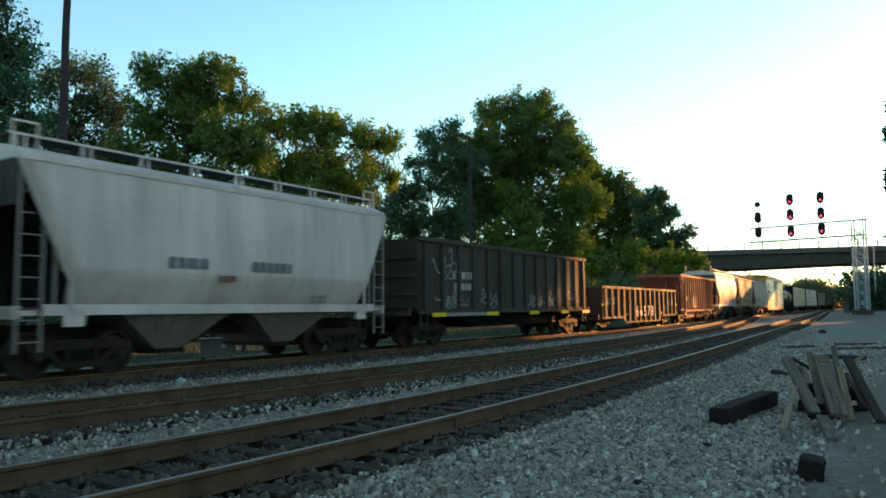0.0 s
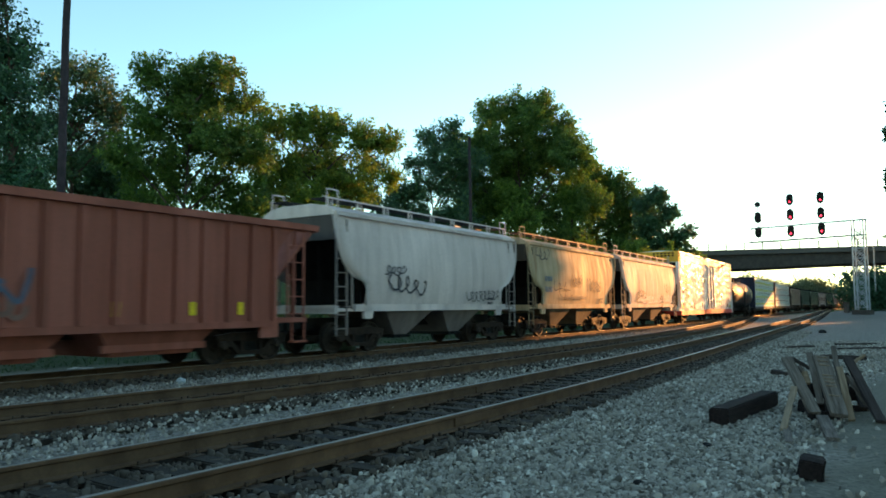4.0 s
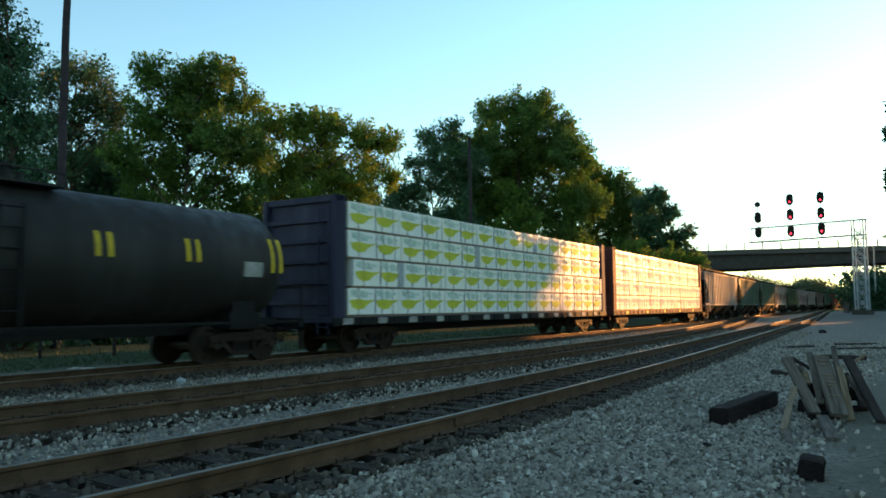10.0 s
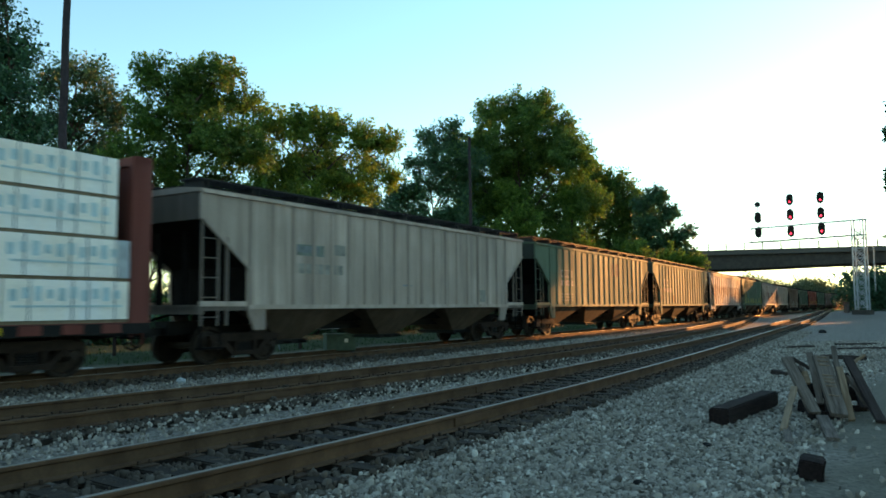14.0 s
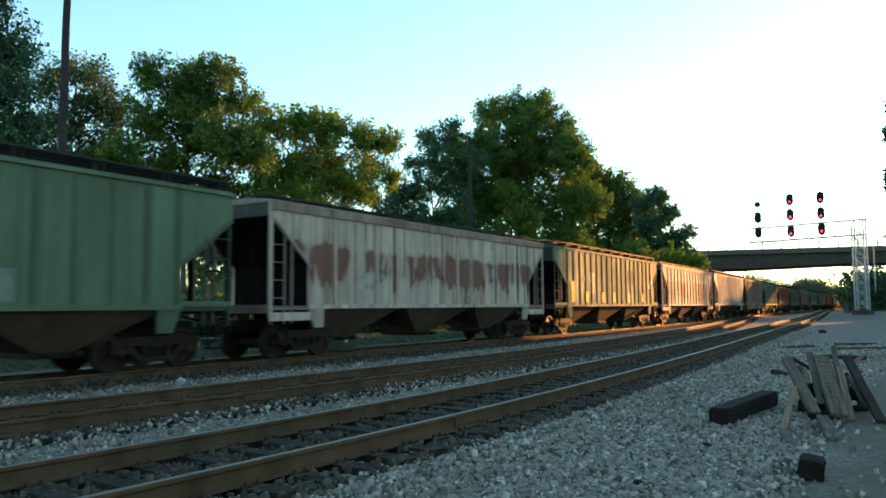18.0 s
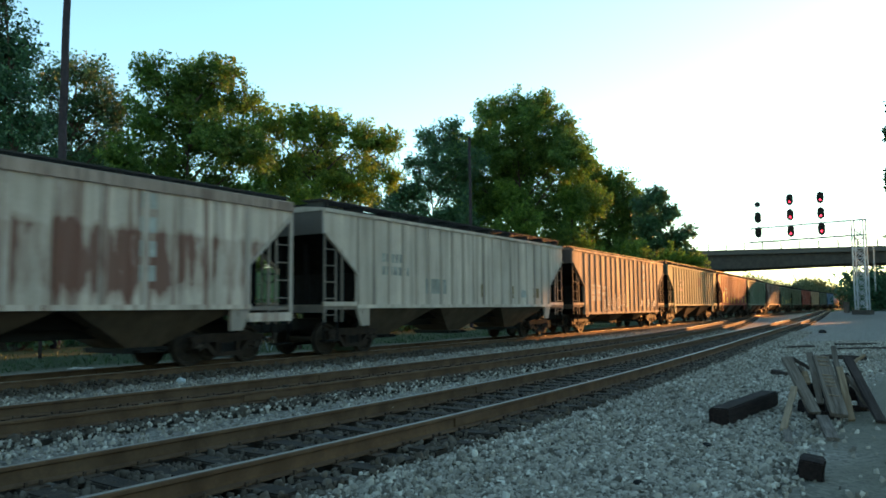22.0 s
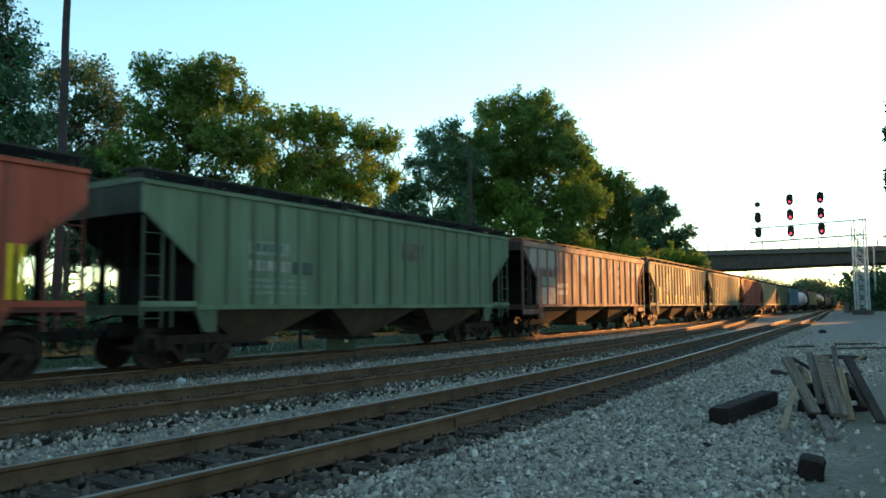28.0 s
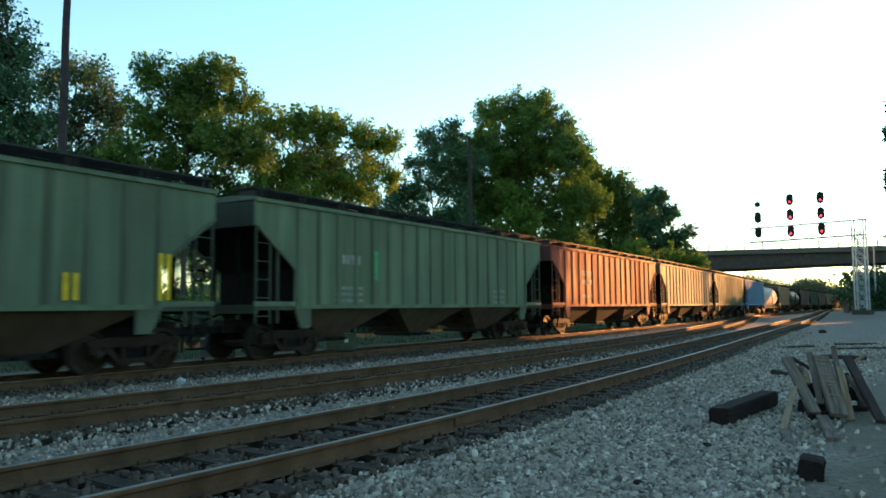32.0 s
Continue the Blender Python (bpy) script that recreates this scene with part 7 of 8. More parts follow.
def signal_bridge():
    mast, tip = Vector((48.34, 85.0, 0)), Vector((39.6, 94.4, 0))
    d = tip - mast
    n = d.length
    sb = thing("signal_bridge", "galvanised lattice mast with a cantilever arm of signals", "railway signal", at=pose(mast.x, mast.y, 0.62, 0, 0, math.degrees(math.atan2(d.y, d.x))))
    top, low = 10.5, 8.72
    w = 0.62
    # four legs and the lacing of the mast
    for x in (-w, w):
        for y in (-0.45, 0.45):
            part("mast_leg", lambda: Shape().box(-0.07, 0.07, -0.07, 0.07, -0.3, top + 0.1), GALV, sb, at=pose(x, y, 0), key="mast_leg")
    z, k = 0.3, 0
    while z < low - 0.2:
        for y in (-0.47, 0.47):
            e = 1 if k % 2 else -1
            part("lacing", lambda: Shape().tube((-w, 0, 0), (w, 0, 1.15), 0.045, n=5).tube((w, 0, 0), (-w, 0, 1.15), 0.045, n=5).box(-w, w, -0.035, 0.035, -0.03, 0.03), GALV, sb, at=pose(0, y, z), key="lacing")
        z += 1.15
        k += 1
    part("footing", Shape().box(-0.95, 0.95, -0.75, 0.75, -0.5, 0.05), GIRDER, sb, "concrete footing")
    part("equipment_case", Shape().box(1.5, 1.95, -0.3, 0.3, -0.3, 0.95).box(1.46, 1.99, -0.34, 0.34, 0.95, 1.0), GIRDER, sb, "grey equipment case at the mast's foot")
    # ladder with its cage beside the mast
    part("mast_ladder", Shape().box(-1.46, -1.42, -0.2, -0.16, 2.2, top).box(-1.46, -1.42, 0.16, 0.2, 2.2, top), GALV, sb)
    for i in range(18):
        part("rung", lambda: Shape().tube((-1.44, -0.18, 0), (-1.44, 0.18, 0), 0.02, n=5), GALV, sb, at=pose(0, 0, 2.5 + 0.42 * i), key="rung")
    # arm
    for z in (low, top):
        for y in (-0.55, 0.55):
            part("arm_chord", Shape().box(-1.0, n, y - 0.05, y + 0.05, z - 0.05, z + 0.05), GALV, sb)
    for i in range(10):
        x = n * i / 9
        part("arm_post", lambda: Shape().box(-0.03, 0.03, -0.57, -0.52, low, low + 0.55).box(-0.03, 0.03, 0.52, 0.57, low, low + 0.55), GALV, sb, at=pose(x, 0, 0), key="arm_post")
    part("arm_end", Shape().box(n - 0.05, n + 0.05, -0.55, 0.55, low - 0.05, low + 0.05).box(n - 0.05, n + 0.05, -0.55, -0.5, low, top).box(-0.05, 0.05, -0.55, -0.5, low, top), GALV, sb)
    part("walkway", Shape().box(-0.6, n, -0.5, 0.5, low + 0.03, low + 0.07), GRATE, sb)
    # the three stacks of signal heads face the camera
    face = math.degrees(math.atan2(-mast.y, -mast.x)) - math.degrees(math.atan2(d.y, d.x)) + 180
    for s, heads in SIGNALS:
        part("signal_pole", Shape().tube((s, -0.55, low), (s, -0.55, heads[-1][0] + 0.4), 0.055, n=8), GALV, sb)
        for z, lit in heads:
            at = pose(s, -0.55, z, 0, 0, face)
            if lit == 2:
                part("signal_head", Shape().tube((-0.12, 0, 0), (-0.02, 0, 0), 0.36, n=20), LENS_OFF, sb, "round dark signal target", at=at)
                continue
            hd = part("signal_head", head_shape, LENS_OFF, sb, "black oblong signal head", at=at, key="signal_head")
            for k in (-0.30, 0.0, 0.30):
                part("lens", lambda: Shape().tube((-0.22, 0, 0), (-0.26, 0, 0), 0.11, n=14), REDLENS if (lit == 1 and k < -0.1) else LENS_OFF, hd, "glowing red lens" if (lit == 1 and k < -0.1) else "", at=pose(0, 0, k), key="lens")
                part("hood", hood_shape, LENS_OFF, hd, at=pose(0, 0, k), key="hood")
            part("bracket_arm", lambda: Shape().box(0, 0.1, -0.05, 0.75, -0.05, 0.05), GALV, hd, key="bracket_arm")
    return sb


def head_shape():
    pts = [(0.40 * math.cos(a), 0.42 * math.sin(a) + 0.30) for a in [math.pi * i / 10 for i in range(11)]]
    pts += [(0.40 * math.cos(a), 0.42 * math.sin(a) - 0.30) for a in [math.pi + math.pi * i / 10 for i in range(11)]]
    sh = Shape().along(pts, -0.18, -0.12)
    sh.box(-0.12, 0.15, -0.2, 0.2, -0.5, 0.5)
    return sh


def hood_shape():
    sh = Shape()
    for i in range(8):
        a0, a1 = math.pi * (i / 8) - 0.15, math.pi * ((i + 1) / 8) - 0.15
        r = 0.14
        sh.add([(-0.18, r * math.cos(a0), r * math.sin(a0)), (-0.55, r * math.cos(a0), r * math.sin(a0)), (-0.55, r * math.cos(a1), r * math.sin(a1)), (-0.18, r * math.cos(a1), r * math.sin(a1))], [(0, 1, 2, 3)])
    return sh


signal_bridge()

# ---------------- poles ----------------
# weathered wood, darkened so the colour carries the pole's shade
POLE = plain("weathered_pole", (0.036, 0.029, 0.034), 0.9, 0, 0.3, 3, 0.5, 0.02)


def utility_pole(x, y, h, r, label):
    po = thing("utility_pole", label, "utility pole", at=pose(x, y, -0.3))
    sh = Shape()
    g = random.Random(int(h * 10))
    pts = [(g.uniform(-0.03, 0.03), g.uniform(-0.03, 0.03), h * i / 12) for i in range(13)]
    sh.rod(pts, [r * (1 - 0.024 * i) for i in range(13)], 14)
    part("shaft", sh, POLE, po)
    part("climbing_step", Shape().tube((r * 0.8, 0, h * 0.5), (r + 0.18, 0, h * 0.5), 0.012, n=5), GALV, po)
    part("climbing_step", Shape().tube((-r * 0.8, 0, h * 0.53), (-r - 0.18, 0, h * 0.53), 0.012, n=5), GALV, po)
    return po


utility_pole(-15.75, 30.0, 16.5, 0.19, "tall weathered wooden utility pole with no wires")
utility_pole(2.15, 57.0, 15.0, 0.15, "grey wooden pole among the trees")


# ---------------- loose timber in the yard ----------------
def wood_grain(name, dark, lite):
    m, t, p = nodes_of(name)
    a = noise_of(t, 2.0, (1.2, 14, 14), detail=6, rnd=True)
    b = noise_of(t, 1.2, detail=4, rnd=True)
    c = ramp(t, a, [(0.3, dark), (0.7, lite)])
    c = mixc(t, ramp(t, b, [(0.45, 0.0), (0.75, 0.6)]), c, dark)
    t.links.new(c, p.inputs["Base Color"])
    p.inputs["Roughness"].default_value = 0.9
    p.inputs["Specular IOR Level"].default_value = 0.08
    bump_of(t, p, a, 0.7, 0.02)
    return m


TIMBER = wood_grain("old_tie_timber", (0.010, 0.007, 0.006), (0.030, 0.020, 0.018))
PLANK = wood_grain("weathered_plank", (0.058, 0.044, 0.035), (0.20, 0.160, 0.130))
PLANKTAN = wood_grain("tan_plank", (0.15, 0.100, 0.064), (0.34, 0.24, 0.155))
PLANKDARK = wood_grain("dark_plank", (0.022, 0.016, 0.014), (0.062, 0.046, 0.040))


def beam(name, label, p, q, w, h, mat, seed, category="timber", group="", spin=0.0):
    """A squared timber from p to q."""
    p, q = Vector(p), Vector(q)
    d = q - p
    m = Matrix.Translation((p + q) / 2) @ d.to_track_quat("X", "Z").to_matrix().to_4x4() @ pose(0, 0, 0, spin, 0, 0)
    me = bevelled(d.length, w, h, min(w, h) * 0.08, name, seed, 0.004)
    me.materials.append(mat)
    ob = new(name, me)
    ob.matrix_basis = m
    return tagged(ob, label, category, group)
beam("railway_tie", "dark creosoted railway tie lying on the gravel", (3.50, 9.52, -0.085), (4.98, 11.40, -0.085), 0.25, 0.22, TIMBER, 1, "railway tie")

_pile = "heap of scrap timber"
for _k, (_lab, _p, _q, _w, _h, _m, _s) in enumerate([
    ("wide grey plank leaning on the heap", (4.83, 10.45, 0.59), (4.85, 9.75, -0.08), 0.150, 0.050, PLANK, 0),
    ("tan lath standing against the heap", (4.71, 10.00, 0.23), (4.02, 8.86, -0.14), 0.075, 0.035, PLANKTAN, 0),
    ("short grey board end at the foot of the heap", (4.12, 9.00, -0.14), (3.82, 8.29, -0.19), 0.085, 0.040, PLANK, 0),
    ("grey upright board in the heap", (5.23, 10.60, 0.64), (5.08, 10.05, -0.01), 0.085, 0.040, PLANK, 8),
    ("broad brown plank with pale cross wear", (5.33, 10.50, 0.60), (5.14, 9.70, -0.11), 0.210, 0.070, PLANK, -6),
    ("narrow grey board standing in the heap", (5.68, 10.80, 0.72), (5.51, 10.30, 0.11), 0.070, 0.040, PLANK, 0),
    ("tan board leaning on the heap", (5.57, 10.45, 0.45), (5.38, 9.85, -0.19), 0.085, 0.040, PLANKTAN, 5),
    ("long dark board sloping off the heap", (5.93, 10.90, 0.55), (5.65, 9.64, -0.19), 0.130, 0.050, PLANKDARK, -8),
    ("weathered short board on the heap", (5.71, 10.50, 0.32), (5.79, 10.20, -0.03), 0.095, 0.040, PLANK, -12),
    ("pale plank end at the foot of the heap", (4.81, 9.50, -0.09), (4.40, 8.47, -0.19), 0.140, 0.050, PLANK, 0),
    ("thin dark board behind the heap", (5.12, 10.90, 0.55), (5.33, 10.80, 0.41), 0.060, 0.050, PLANKDARK, 0),
    ("dark board lying across the back of the heap", (5.64, 11.10, 0.56), (6.32, 11.10, 0.53), 0.060, 0.060, PLANKDARK, 0),
    ("pale board end behind the heap", (6.05, 11.00, 0.46), (6.30, 11.10, 0.58), 0.050, 0.040, PLANKTAN, 0),
    ("tan offcut stuck in the heap", (5.10, 10.50, 0.39), (5.09, 10.40, 0.23), 0.075, 0.050, PLANKTAN, 0),
    ("grey offcut stuck in the heap", (5.07, 10.60, 0.46), (5.10, 10.50, 0.31), 0.060, 0.050, PLANK, 0),
    # the next six are added dark pieces that fill the heap's shaded hollow
    ("dark filler board under the heap", (5.11, 10.70, 0.32), (4.99, 10.10, -0.18), 0.120, 0.060, PLANKDARK, 0),
    ("dark filler board inside the heap", (5.56, 10.80, 0.34), (5.22, 10.00, -0.26), 0.160, 0.080, PLANKDARK, 0),
    ("dark filler post inside the heap", (5.87, 10.90, 0.30), (5.43, 10.20, -0.30), 0.140, 0.100, TIMBER, 0),
    ("dark filler board sloping inside the heap", (6.16, 11.10, 0.25), (6.03, 10.70, -0.16), 0.130, 0.060, PLANKDARK, 0),
    ("black filler tie under the heap", (5.14, 10.70, -0.14), (6.27, 10.90, -0.28), 0.240, 0.220, TIMBER, 0),
    ("black filler tie lying in the heap", (5.32, 10.90, 0.09), (6.22, 11.10, 0.00), 0.220, 0.200, TIMBER, 0),
    ("black tie end showing below the planks", (4.95, 10.00, -0.17), (5.32, 10.15, -0.22), 0.200, 0.200, TIMBER, 0),
    ("small dark offcut on the gravel", (7.18, 16.19, -0.12), (7.32, 15.87, -0.16), 0.160, 0.100, PLANKDARK, 0),
]):
    beam("timber", _lab, _p, _q, _w, _h, _m, 20 + _k, "timber", _pile, _s)

# pale cleats nailed across the broad plank
_p0, _q0 = Vector((5.33, 10.50, 0.60)), Vector((5.14, 9.70, -0.11))
for _k, _f in enumerate((0.06, 0.13, 0.20, 0.38, 0.44, 0.50, 0.56, 0.72)):
    _c = _p0.lerp(_q0, _f) + Vector((0.0, -0.028, 0.034))
    beam("cleat", "thin pale cleat on the broad plank", _c + Vector((-0.07, 0.01, 0.012)), _c + Vector((0.06, -0.01, -0.002)), 0.018, 0.010, PLANKTAN, 60 + _k, "cleat", "cleats on the plank", 0)


def rock(name, label, x, y, z, s, mat, seed, category="stone", squash=(1, 1, 0.7)):
    bm = bmesh.new()
    bmesh.ops.create_icosphere(bm, subdivisions=2, radius=0.5)
    for v in bm.verts:
        n = noise.noise(v.co * 2.3 + Vector((seed, 0, 0)))
        v.co *= 1 + 0.35 * n
        v.co = Vector((v.co.x * s * squash[0], v.co.y * s * squash[1], v.co.z * s * squash[2]))
    me = bpy.data.meshes.new(name)
    bm.to_mesh(me)
    bm.free()
    me.materials.append(mat)
    ob = new(name, me)
    ob.matrix_basis = pose(x, y, z, 0, 0, seed * 37)
    return tagged(ob, label, category)


DARKSTONE = plain("dark_lump", (0.016, 0.013, 0.012), 0.85, 0, 0.5, 8, 0.6, 0.02)
beam("tie_stub", "short dark stub of a railway tie on the soil", (3.20, 6.56, -0.12), (3.36, 6.84, -0.11), 0.20, 0.17, TIMBER, 2, "timber", "", 8)
rock("stone", "dark lump of stone on the gravel", 2.81, 8.02, -0.17, 0.13, DARKSTONE, 3)
rock("stone", "small dark stone on the gravel", 1.65, 6.39, -0.17, 0.10, DARKSTONE, 4)
rock("stone", "dark stone in the gravel", 6.9, 14.2, -0.17, 0.14, DARKSTONE, 5)
rock("stone", "dark stone on the far gravel", 20.3, 39.6, -0.15, 0.4, DARKSTONE, 6)
rock("stone", "pale stone beside the far rail", -5.3, 14.95, -0.1, 0.2, plain("pale_stone", (0.36, 0.37, 0.36)), 7)
for _k, (_a, _b) in enumerate((((12.0, 26.3, -0.17), (13.4, 26.9, -0.17)), ((13.4, 25.2, -0.17), (15.8, 25.6, -0.17)), ((14.6, 27.6, -0.15), (16.2, 27.8, -0.15)))):
    beam("scrap_board", "thin dark board lying on the gravel", _a, _b, 0.2, 0.06, PLANKDARK, 90 + _k, "board", "scrap boards on the gravel")


def scrap(name, label, x, y, z, w, d, mat, seed, turn):
    """A crumpled bit of litter."""
    sh = Shape()
    n = 7
    for i in range(n + 1):
        for j in range(4):
            u, v = i / n - 0.5, j / 3 - 0.5
            sh.v.append((u * w, v * d, 0.03 * abs(noise.noise((u * 6 + seed, v * 5, seed))) * 2.2))
    for i in range(n):
        for j in range(3):
            sh.f.append((i * 4 + j, i * 4 + 4 + j, i * 4 + 5 + j, i * 4 + 1 + j))
    me = sh.mesh(name)
    me.materials[0] = mat
    ob = new(name, me)
    ob.matrix_basis = pose(x, y, z, 0, 0, turn)
    mod = ob.modifiers.new("thickness", "SOLIDIFY")
    mod.thickness = 0.006
    return tagged(ob, label, "litter")


LITTER = plain("white_litter", (0.62, 0.60, 0.56), 0.6, 0, 0.15, 9)
scrap("litter", "crumpled white plastic scrap by the rail", 0.30, 9.40, -0.09, 0.42, 0.10, LITTER, 2, 20)
scrap("litter", "pale crumpled scrap between the rails", -1.19, 9.72, -0.05, 0.26, 0.12, LITTER, 3, 50)
scrap("litter", "pale torn scrap between the rails", -0.83, 10.33, -0.05, 0.24, 0.12, LITTER, 4, 10)
scrap("litter", "dirty pale scrap between the rails", -3.24, 7.15, -0.05, 0.34, 0.16, plain("dirty_litter", (0.34, 0.32, 0.27)), 5, 15)
scrap("litter", "pale strip beside the near track", 2.9, 14.0, -0.07, 0.5, 0.08, LITTER, 6, 40)
scrap("litter", "white scrap beyond the far track", -8.6, 17.6, -0.05, 0.6, 0.1, LITTER, 7, 10)
scrap("litter", "white scrap on the soil beyond the track", -7.6, 18.3, -0.07, 0.3, 0.1, LITTER, 8, 80)

# ---------------- beyond the far track ----------------
def cabinet(x, y, turn, tone, col, label):
    cb = thing("equipment_cabinet", label, "cabinet", at=pose(x, y, -0.2, 0, 0, turn))
    st = plain(tone, col, 0.5, 0.2)
    part("body", Shape().box(-0.48, 0.48, -0.34, 0.34, 0.16, 0.66), st, cb)
    part("lid", Shape().box(-0.51, 0.51, -0.37, 0.37, 0.66, 0.70), st, cb)
    part("door", Shape().box(-0.1, 0.44, -0.36, -0.34, 0.2, 0.62), st, cb, "lighter grey door")
    part("label_plate", Shape().box(0.10, 0.22, -0.368, -0.36, 0.42, 0.54), WHITE, cb)
    for a in (-0.4, 0.4):
        for b in (-0.26, 0.26):
            part("leg", lambda: Shape().box(-0.05, 0.05, -0.05, 0.05, -0.05, 0.17), BLACK, cb, at=pose(a, b, 0), key="cableg")
    return cb


cabinet(-6.6, 21.6, 18, "cabinet_grey", (0.15, 0.165, 0.17), "squat grey steel equipment cabinet on short legs")
cabinet(-3.45, 24.5, 18, "cabinet_green", (0.07, 0.10, 0.075), "squat dull green equipment cabinet on short legs")


def trestle(x, y, turn):
    tr = thing("trestle", "small pale folding trestle standing on the grass", "trestle", "trestles beyond the tracks", at=pose(x, y, -0.2, 0, 0, turn))
    for e in (-0.22, 0.22):
        for q in (-0.17, 0.17):
            part("leg", lambda: Shape().tube((q, 0, 0), (0, 0, 0.5), 0.02, n=6), plain("dull_trestle", (0.22, 0.26, 0.28)), tr, at=pose(e, 0, 0), key=("trestle_leg", q))
    part("crossbar", lambda: Shape().tube((-0.3, 0, 0.49), (0.3, 0, 0.49), 0.02, n=6), plain("dull_trestle", (0.22, 0.26, 0.28)), tr, key="trestle_bar")
    return tr


trestle(-7.5, 27.0, 12)
trestle(-6.45, 27.4, 12)


def low_fence():
    fe = thing("rail_fence", "low white rail fence on the grass", "fence", at=pose(-13.5, 23.5, -0.2, 0, 0, 32))
    for i in range(9):
        part("post", lambda: Shape().box(-0.05, 0.05, -0.05, 0.05, -0.1, 0.95), PLANKDARK, fe, at=pose(-6 + 2.2 * i, 0, 0), key="fpost")
    part("rail", Shape().box(-6, 11.6, -0.03, 0.03, 0.72, 0.86), WHITE, fe)
    return fe


low_fence()


def bush(x, y, r, h, seed, leaf, label):
    rng = np.random.default_rng(seed)
    ob = thing("bush", label, "bush", "undergrowth", at=pose(x, y, -0.25))
    sh = Shape()
    pts = []
    for i in range(int(10 + 6 * r)):
        a, q = rng.uniform(0, 6.28), r * rng.random() ** 0.5
        tip = Vector((q * math.cos(a), q * math.sin(a), h * rng.uniform(0.3, 1.0)))
        sh.tube((0.2 * tip.x, 0.2 * tip.y, 0), tip, 0.03, 0.01, 4, False)
        k = int(rng.uniform(40, 90))
        pts.append(np.array(tip)[None] + rng.normal(0, 1, (k, 3)) * np.array([0.35, 0.35, 0.28]))
    part("stems", sh, BARK, ob)
    part("foliage", leaf_mesh("foliage", np.concatenate(pts), 0.15, rng), leaf, ob)
    return ob


_g = random.Random(9)
for _i in range(30):
    _s = 2 + 3.3 * _i
    _x, _y, _h = FAR.at(_s, _g.uniform(19, 30) + (2 if _s < 25 else 0))
    bush(_x, _y, _g.uniform(1.2, 2.4), _g.uniform(1.0, 2.6), 500 + _i, (LEAF, LEAFDARK, LEAFOLIVE)[_i % 3], "low scrubby undergrowth below the trees")


for _i in range(26):
    _x, _y, _h = FAR.at(-16 + 2.6 * _i, 13.5 + _g.uniform(0, 3.5))
    bush(_x, _y, _g.uniform(1.2, 1.9), _g.uniform(1.2, 1.9), 560 + _i, LEAFDARK, "dark low hedge beyond the far track")


def grass_tufts():
    rng = np.random.default_rng(77)
    n = 7000
    s, d = rng.uniform(-8, 60, n), 3.8 + rng.exponential(5.0, n)
    xy = np.array([FAR.at(a, b)[:2] for a, b in zip(s, d)])
    h = rng.uniform(0.06, 0.18, n)
    a = rng.uniform(0, 6.28, n)
    w = 0.03
    b = np.stack([xy[:, 0], xy[:, 1], np.full(n, -0.24)], -1)
    dx = np.stack([np.cos(a) * w, np.sin(a) * w, np.zeros(n)], -1)
    tip = b + np.stack([rng.normal(0, 0.06, n), rng.normal(0, 0.06, n), h], -1)
    v = np.stack([b - dx, b + dx, tip], 1)
    me = bpy.data.meshes.new("grass")
    me.from_pydata(v.reshape(-1, 3).tolist(), [], np.arange(3 * n).reshape(-1, 3).tolist())
    me.materials.append(GRASS)
    return tagged(new("grass", me), "rough grass beyond the far track", "grass", kind="stuff")


grass_tufts()


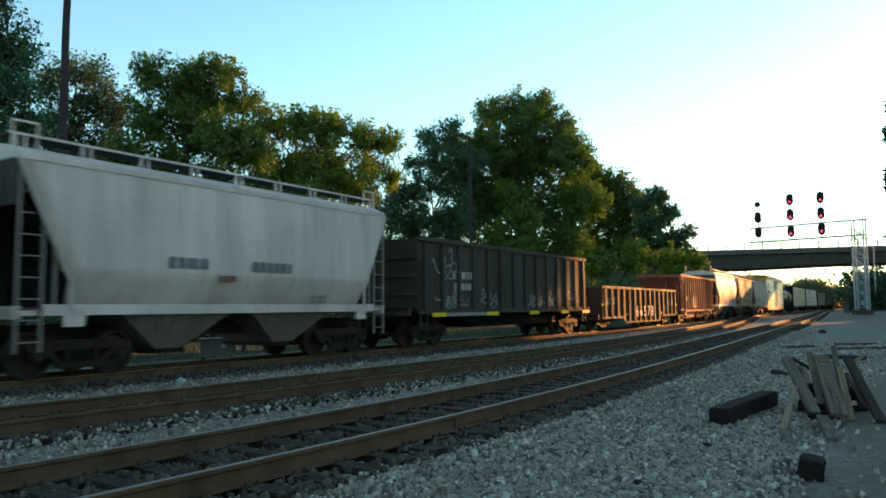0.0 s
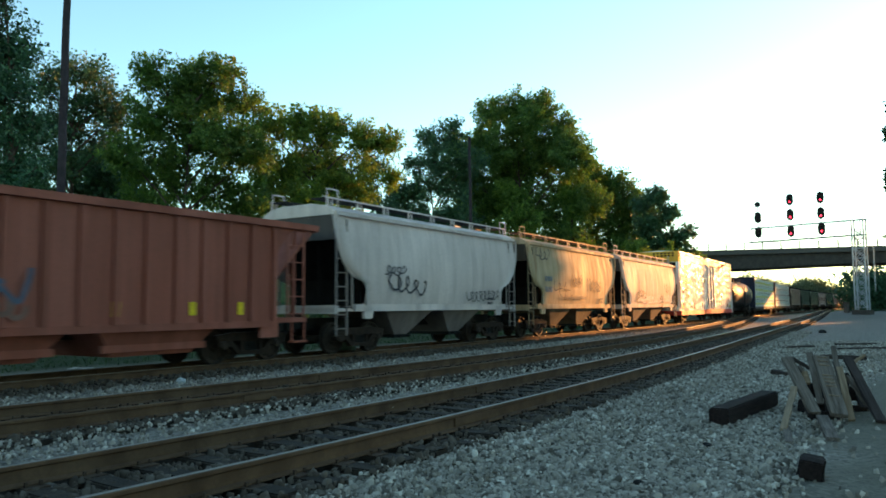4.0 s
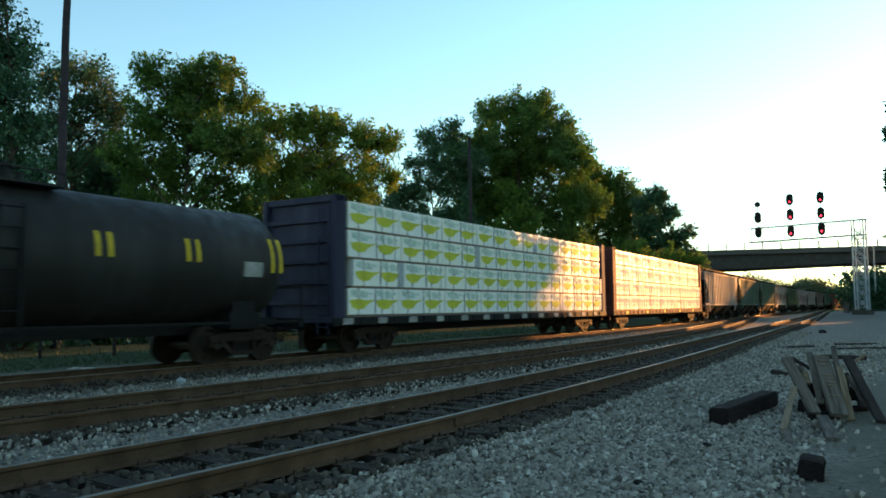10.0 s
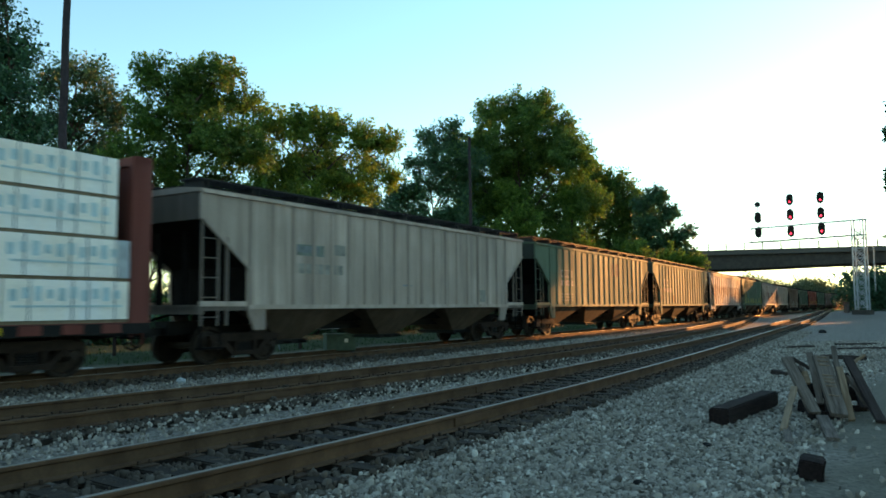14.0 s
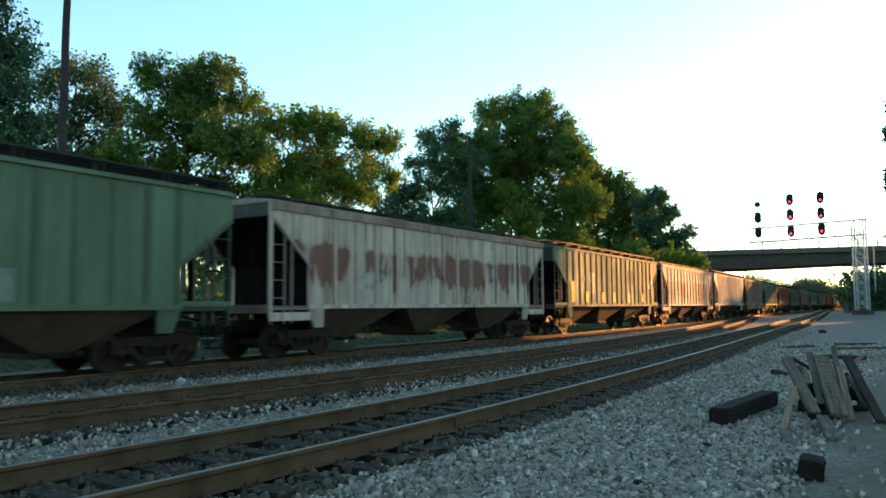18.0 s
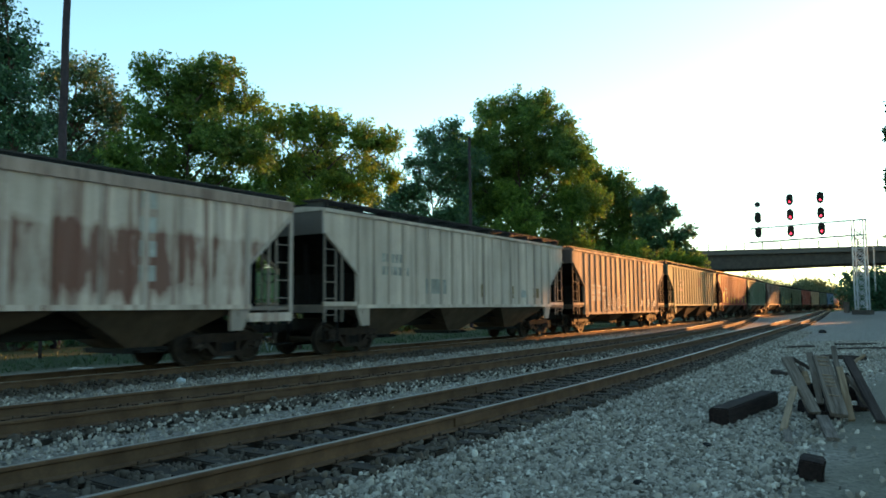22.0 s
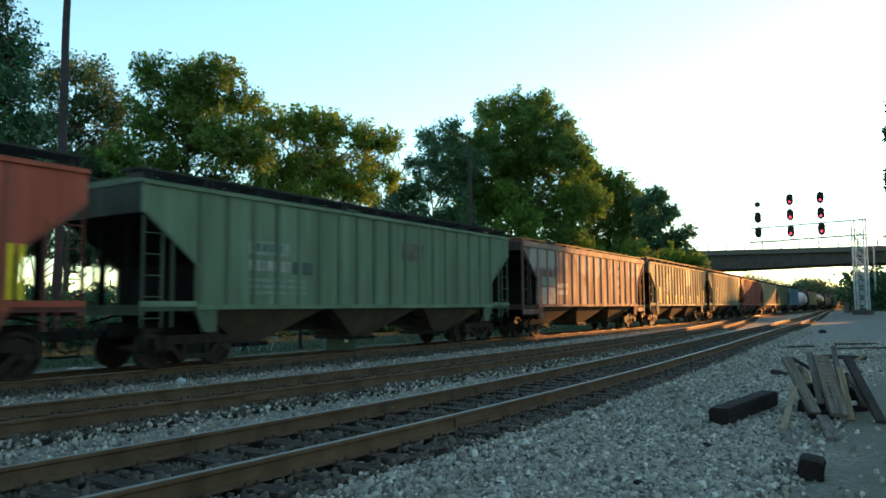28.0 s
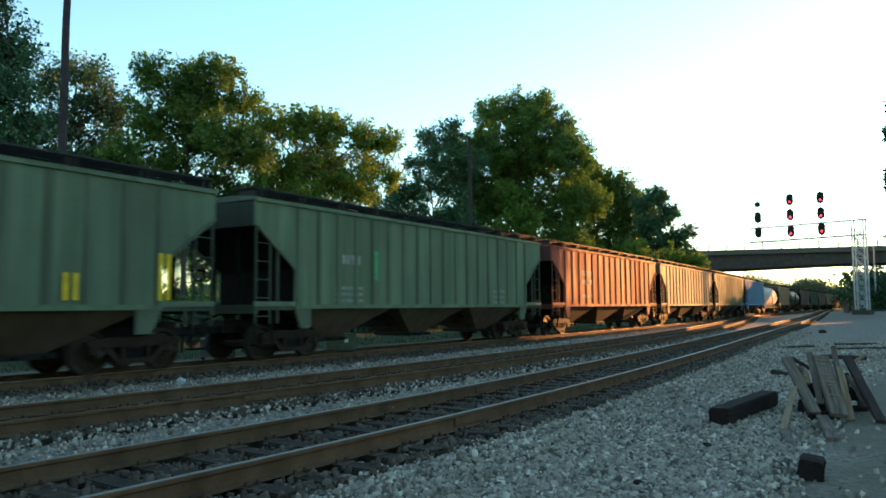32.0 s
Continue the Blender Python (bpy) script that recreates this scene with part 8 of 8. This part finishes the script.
def far_wood(name, label, pts, h, seed, leaf, n=5000, size=1.1, thick=8.0):
    """A far belt of trees as one mass of foliage with an uneven skyline."""
    rng = np.random.default_rng(seed)
    out = []
    seg = list(zip(pts, pts[1:]))
    for _ in range(n // 25):
        (x0, y0), (x1, y1) = seg[rng.integers(len(seg))]
        f = rng.random()
        cx, cy = x0 + (x1 - x0) * f, y0 + (y1 - y0) * f + rng.uniform(0, thick)
        top = h * (0.62 + 0.38 * noise.noise((cx * 0.09, cy * 0.09, seed)) + 0.18 * noise.noise((cx * 0.4, cy * 0.3, seed)))
        z = top * rng.random() ** 0.7
        out.append(np.array([cx, cy, z])[None] + rng.normal(0, 1, (25, 3)) * np.array([1.5, 1.5, 1.1]))
    pts = np.concatenate(out)
    me = leaf_mesh(name, pts, size * np.where(rng.random(len(pts)) < 0.3, 1.9, 1.0), rng)
    me.materials[0] = leaf
    return tagged(new(name, me), label, "trees", kind="stuff")


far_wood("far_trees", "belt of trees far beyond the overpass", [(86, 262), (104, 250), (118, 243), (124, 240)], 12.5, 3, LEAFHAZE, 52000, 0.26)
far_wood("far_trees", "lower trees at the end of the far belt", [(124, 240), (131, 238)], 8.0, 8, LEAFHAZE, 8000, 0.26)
far_wood("far_trees", "dark trees beside the overpass", [(85, 152), (105, 138), (135, 120)], 14, 4, LEAFSHADEFAR, 46000, 0.27, 6)
far_wood("far_trees", "low trees along the horizon", [(-260, 120), (-160, 190), (-60, 240), (60, 280)], 12, 5, LEAFSHADEFAR, 39000, 0.6, 20)
# out of view; put there to keep the far cars in shade
far_wood("far_trees", "unseen wood beyond the overpass, added to shade the far cars", [(112, 168), (140, 205), (175, 255)], 32, 6, LEAFSHADEFAR, 26000, 1.0, 9)
# ---------------- what moves ----------------
def car_pose(s, reach):
    x0, y0, _ = FAR.at(s - reach)
    x1, y1, _ = FAR.at(s + reach)
    return pose((x0 + x1) / 2, (y0 + y1) / 2, 0, 0, 0, math.degrees(math.atan2(y1 - y0, x1 - x0)))


def motions():
    for a, b, car in CONSIST:
        mid, reach = (a + b) / 2, max(3.0, (b - a) / 2 - 2.6)
        walk(car, [(0.5 * i, car_pose(mid - SPEED * 0.5 * i, reach)) for i in range(65)])
    turn = math.degrees(SPEED / 0.457)
    for e, sets in WHEELSETS.items():
        walk(sets[0], [(i / 30, pose(0.88 * e, 0, 0.457, 0, (-turn * i / 30) % 360, 0)) for i in range(961)])
        keys = sets[0].animation_data
        for w in sets[1:]:
            w.rotation_mode = "QUATERNION"
            w.animation_data_create()
            w.animation_data.action = keys.action
            w.animation_data.action_slot = keys.action_slot


motions()
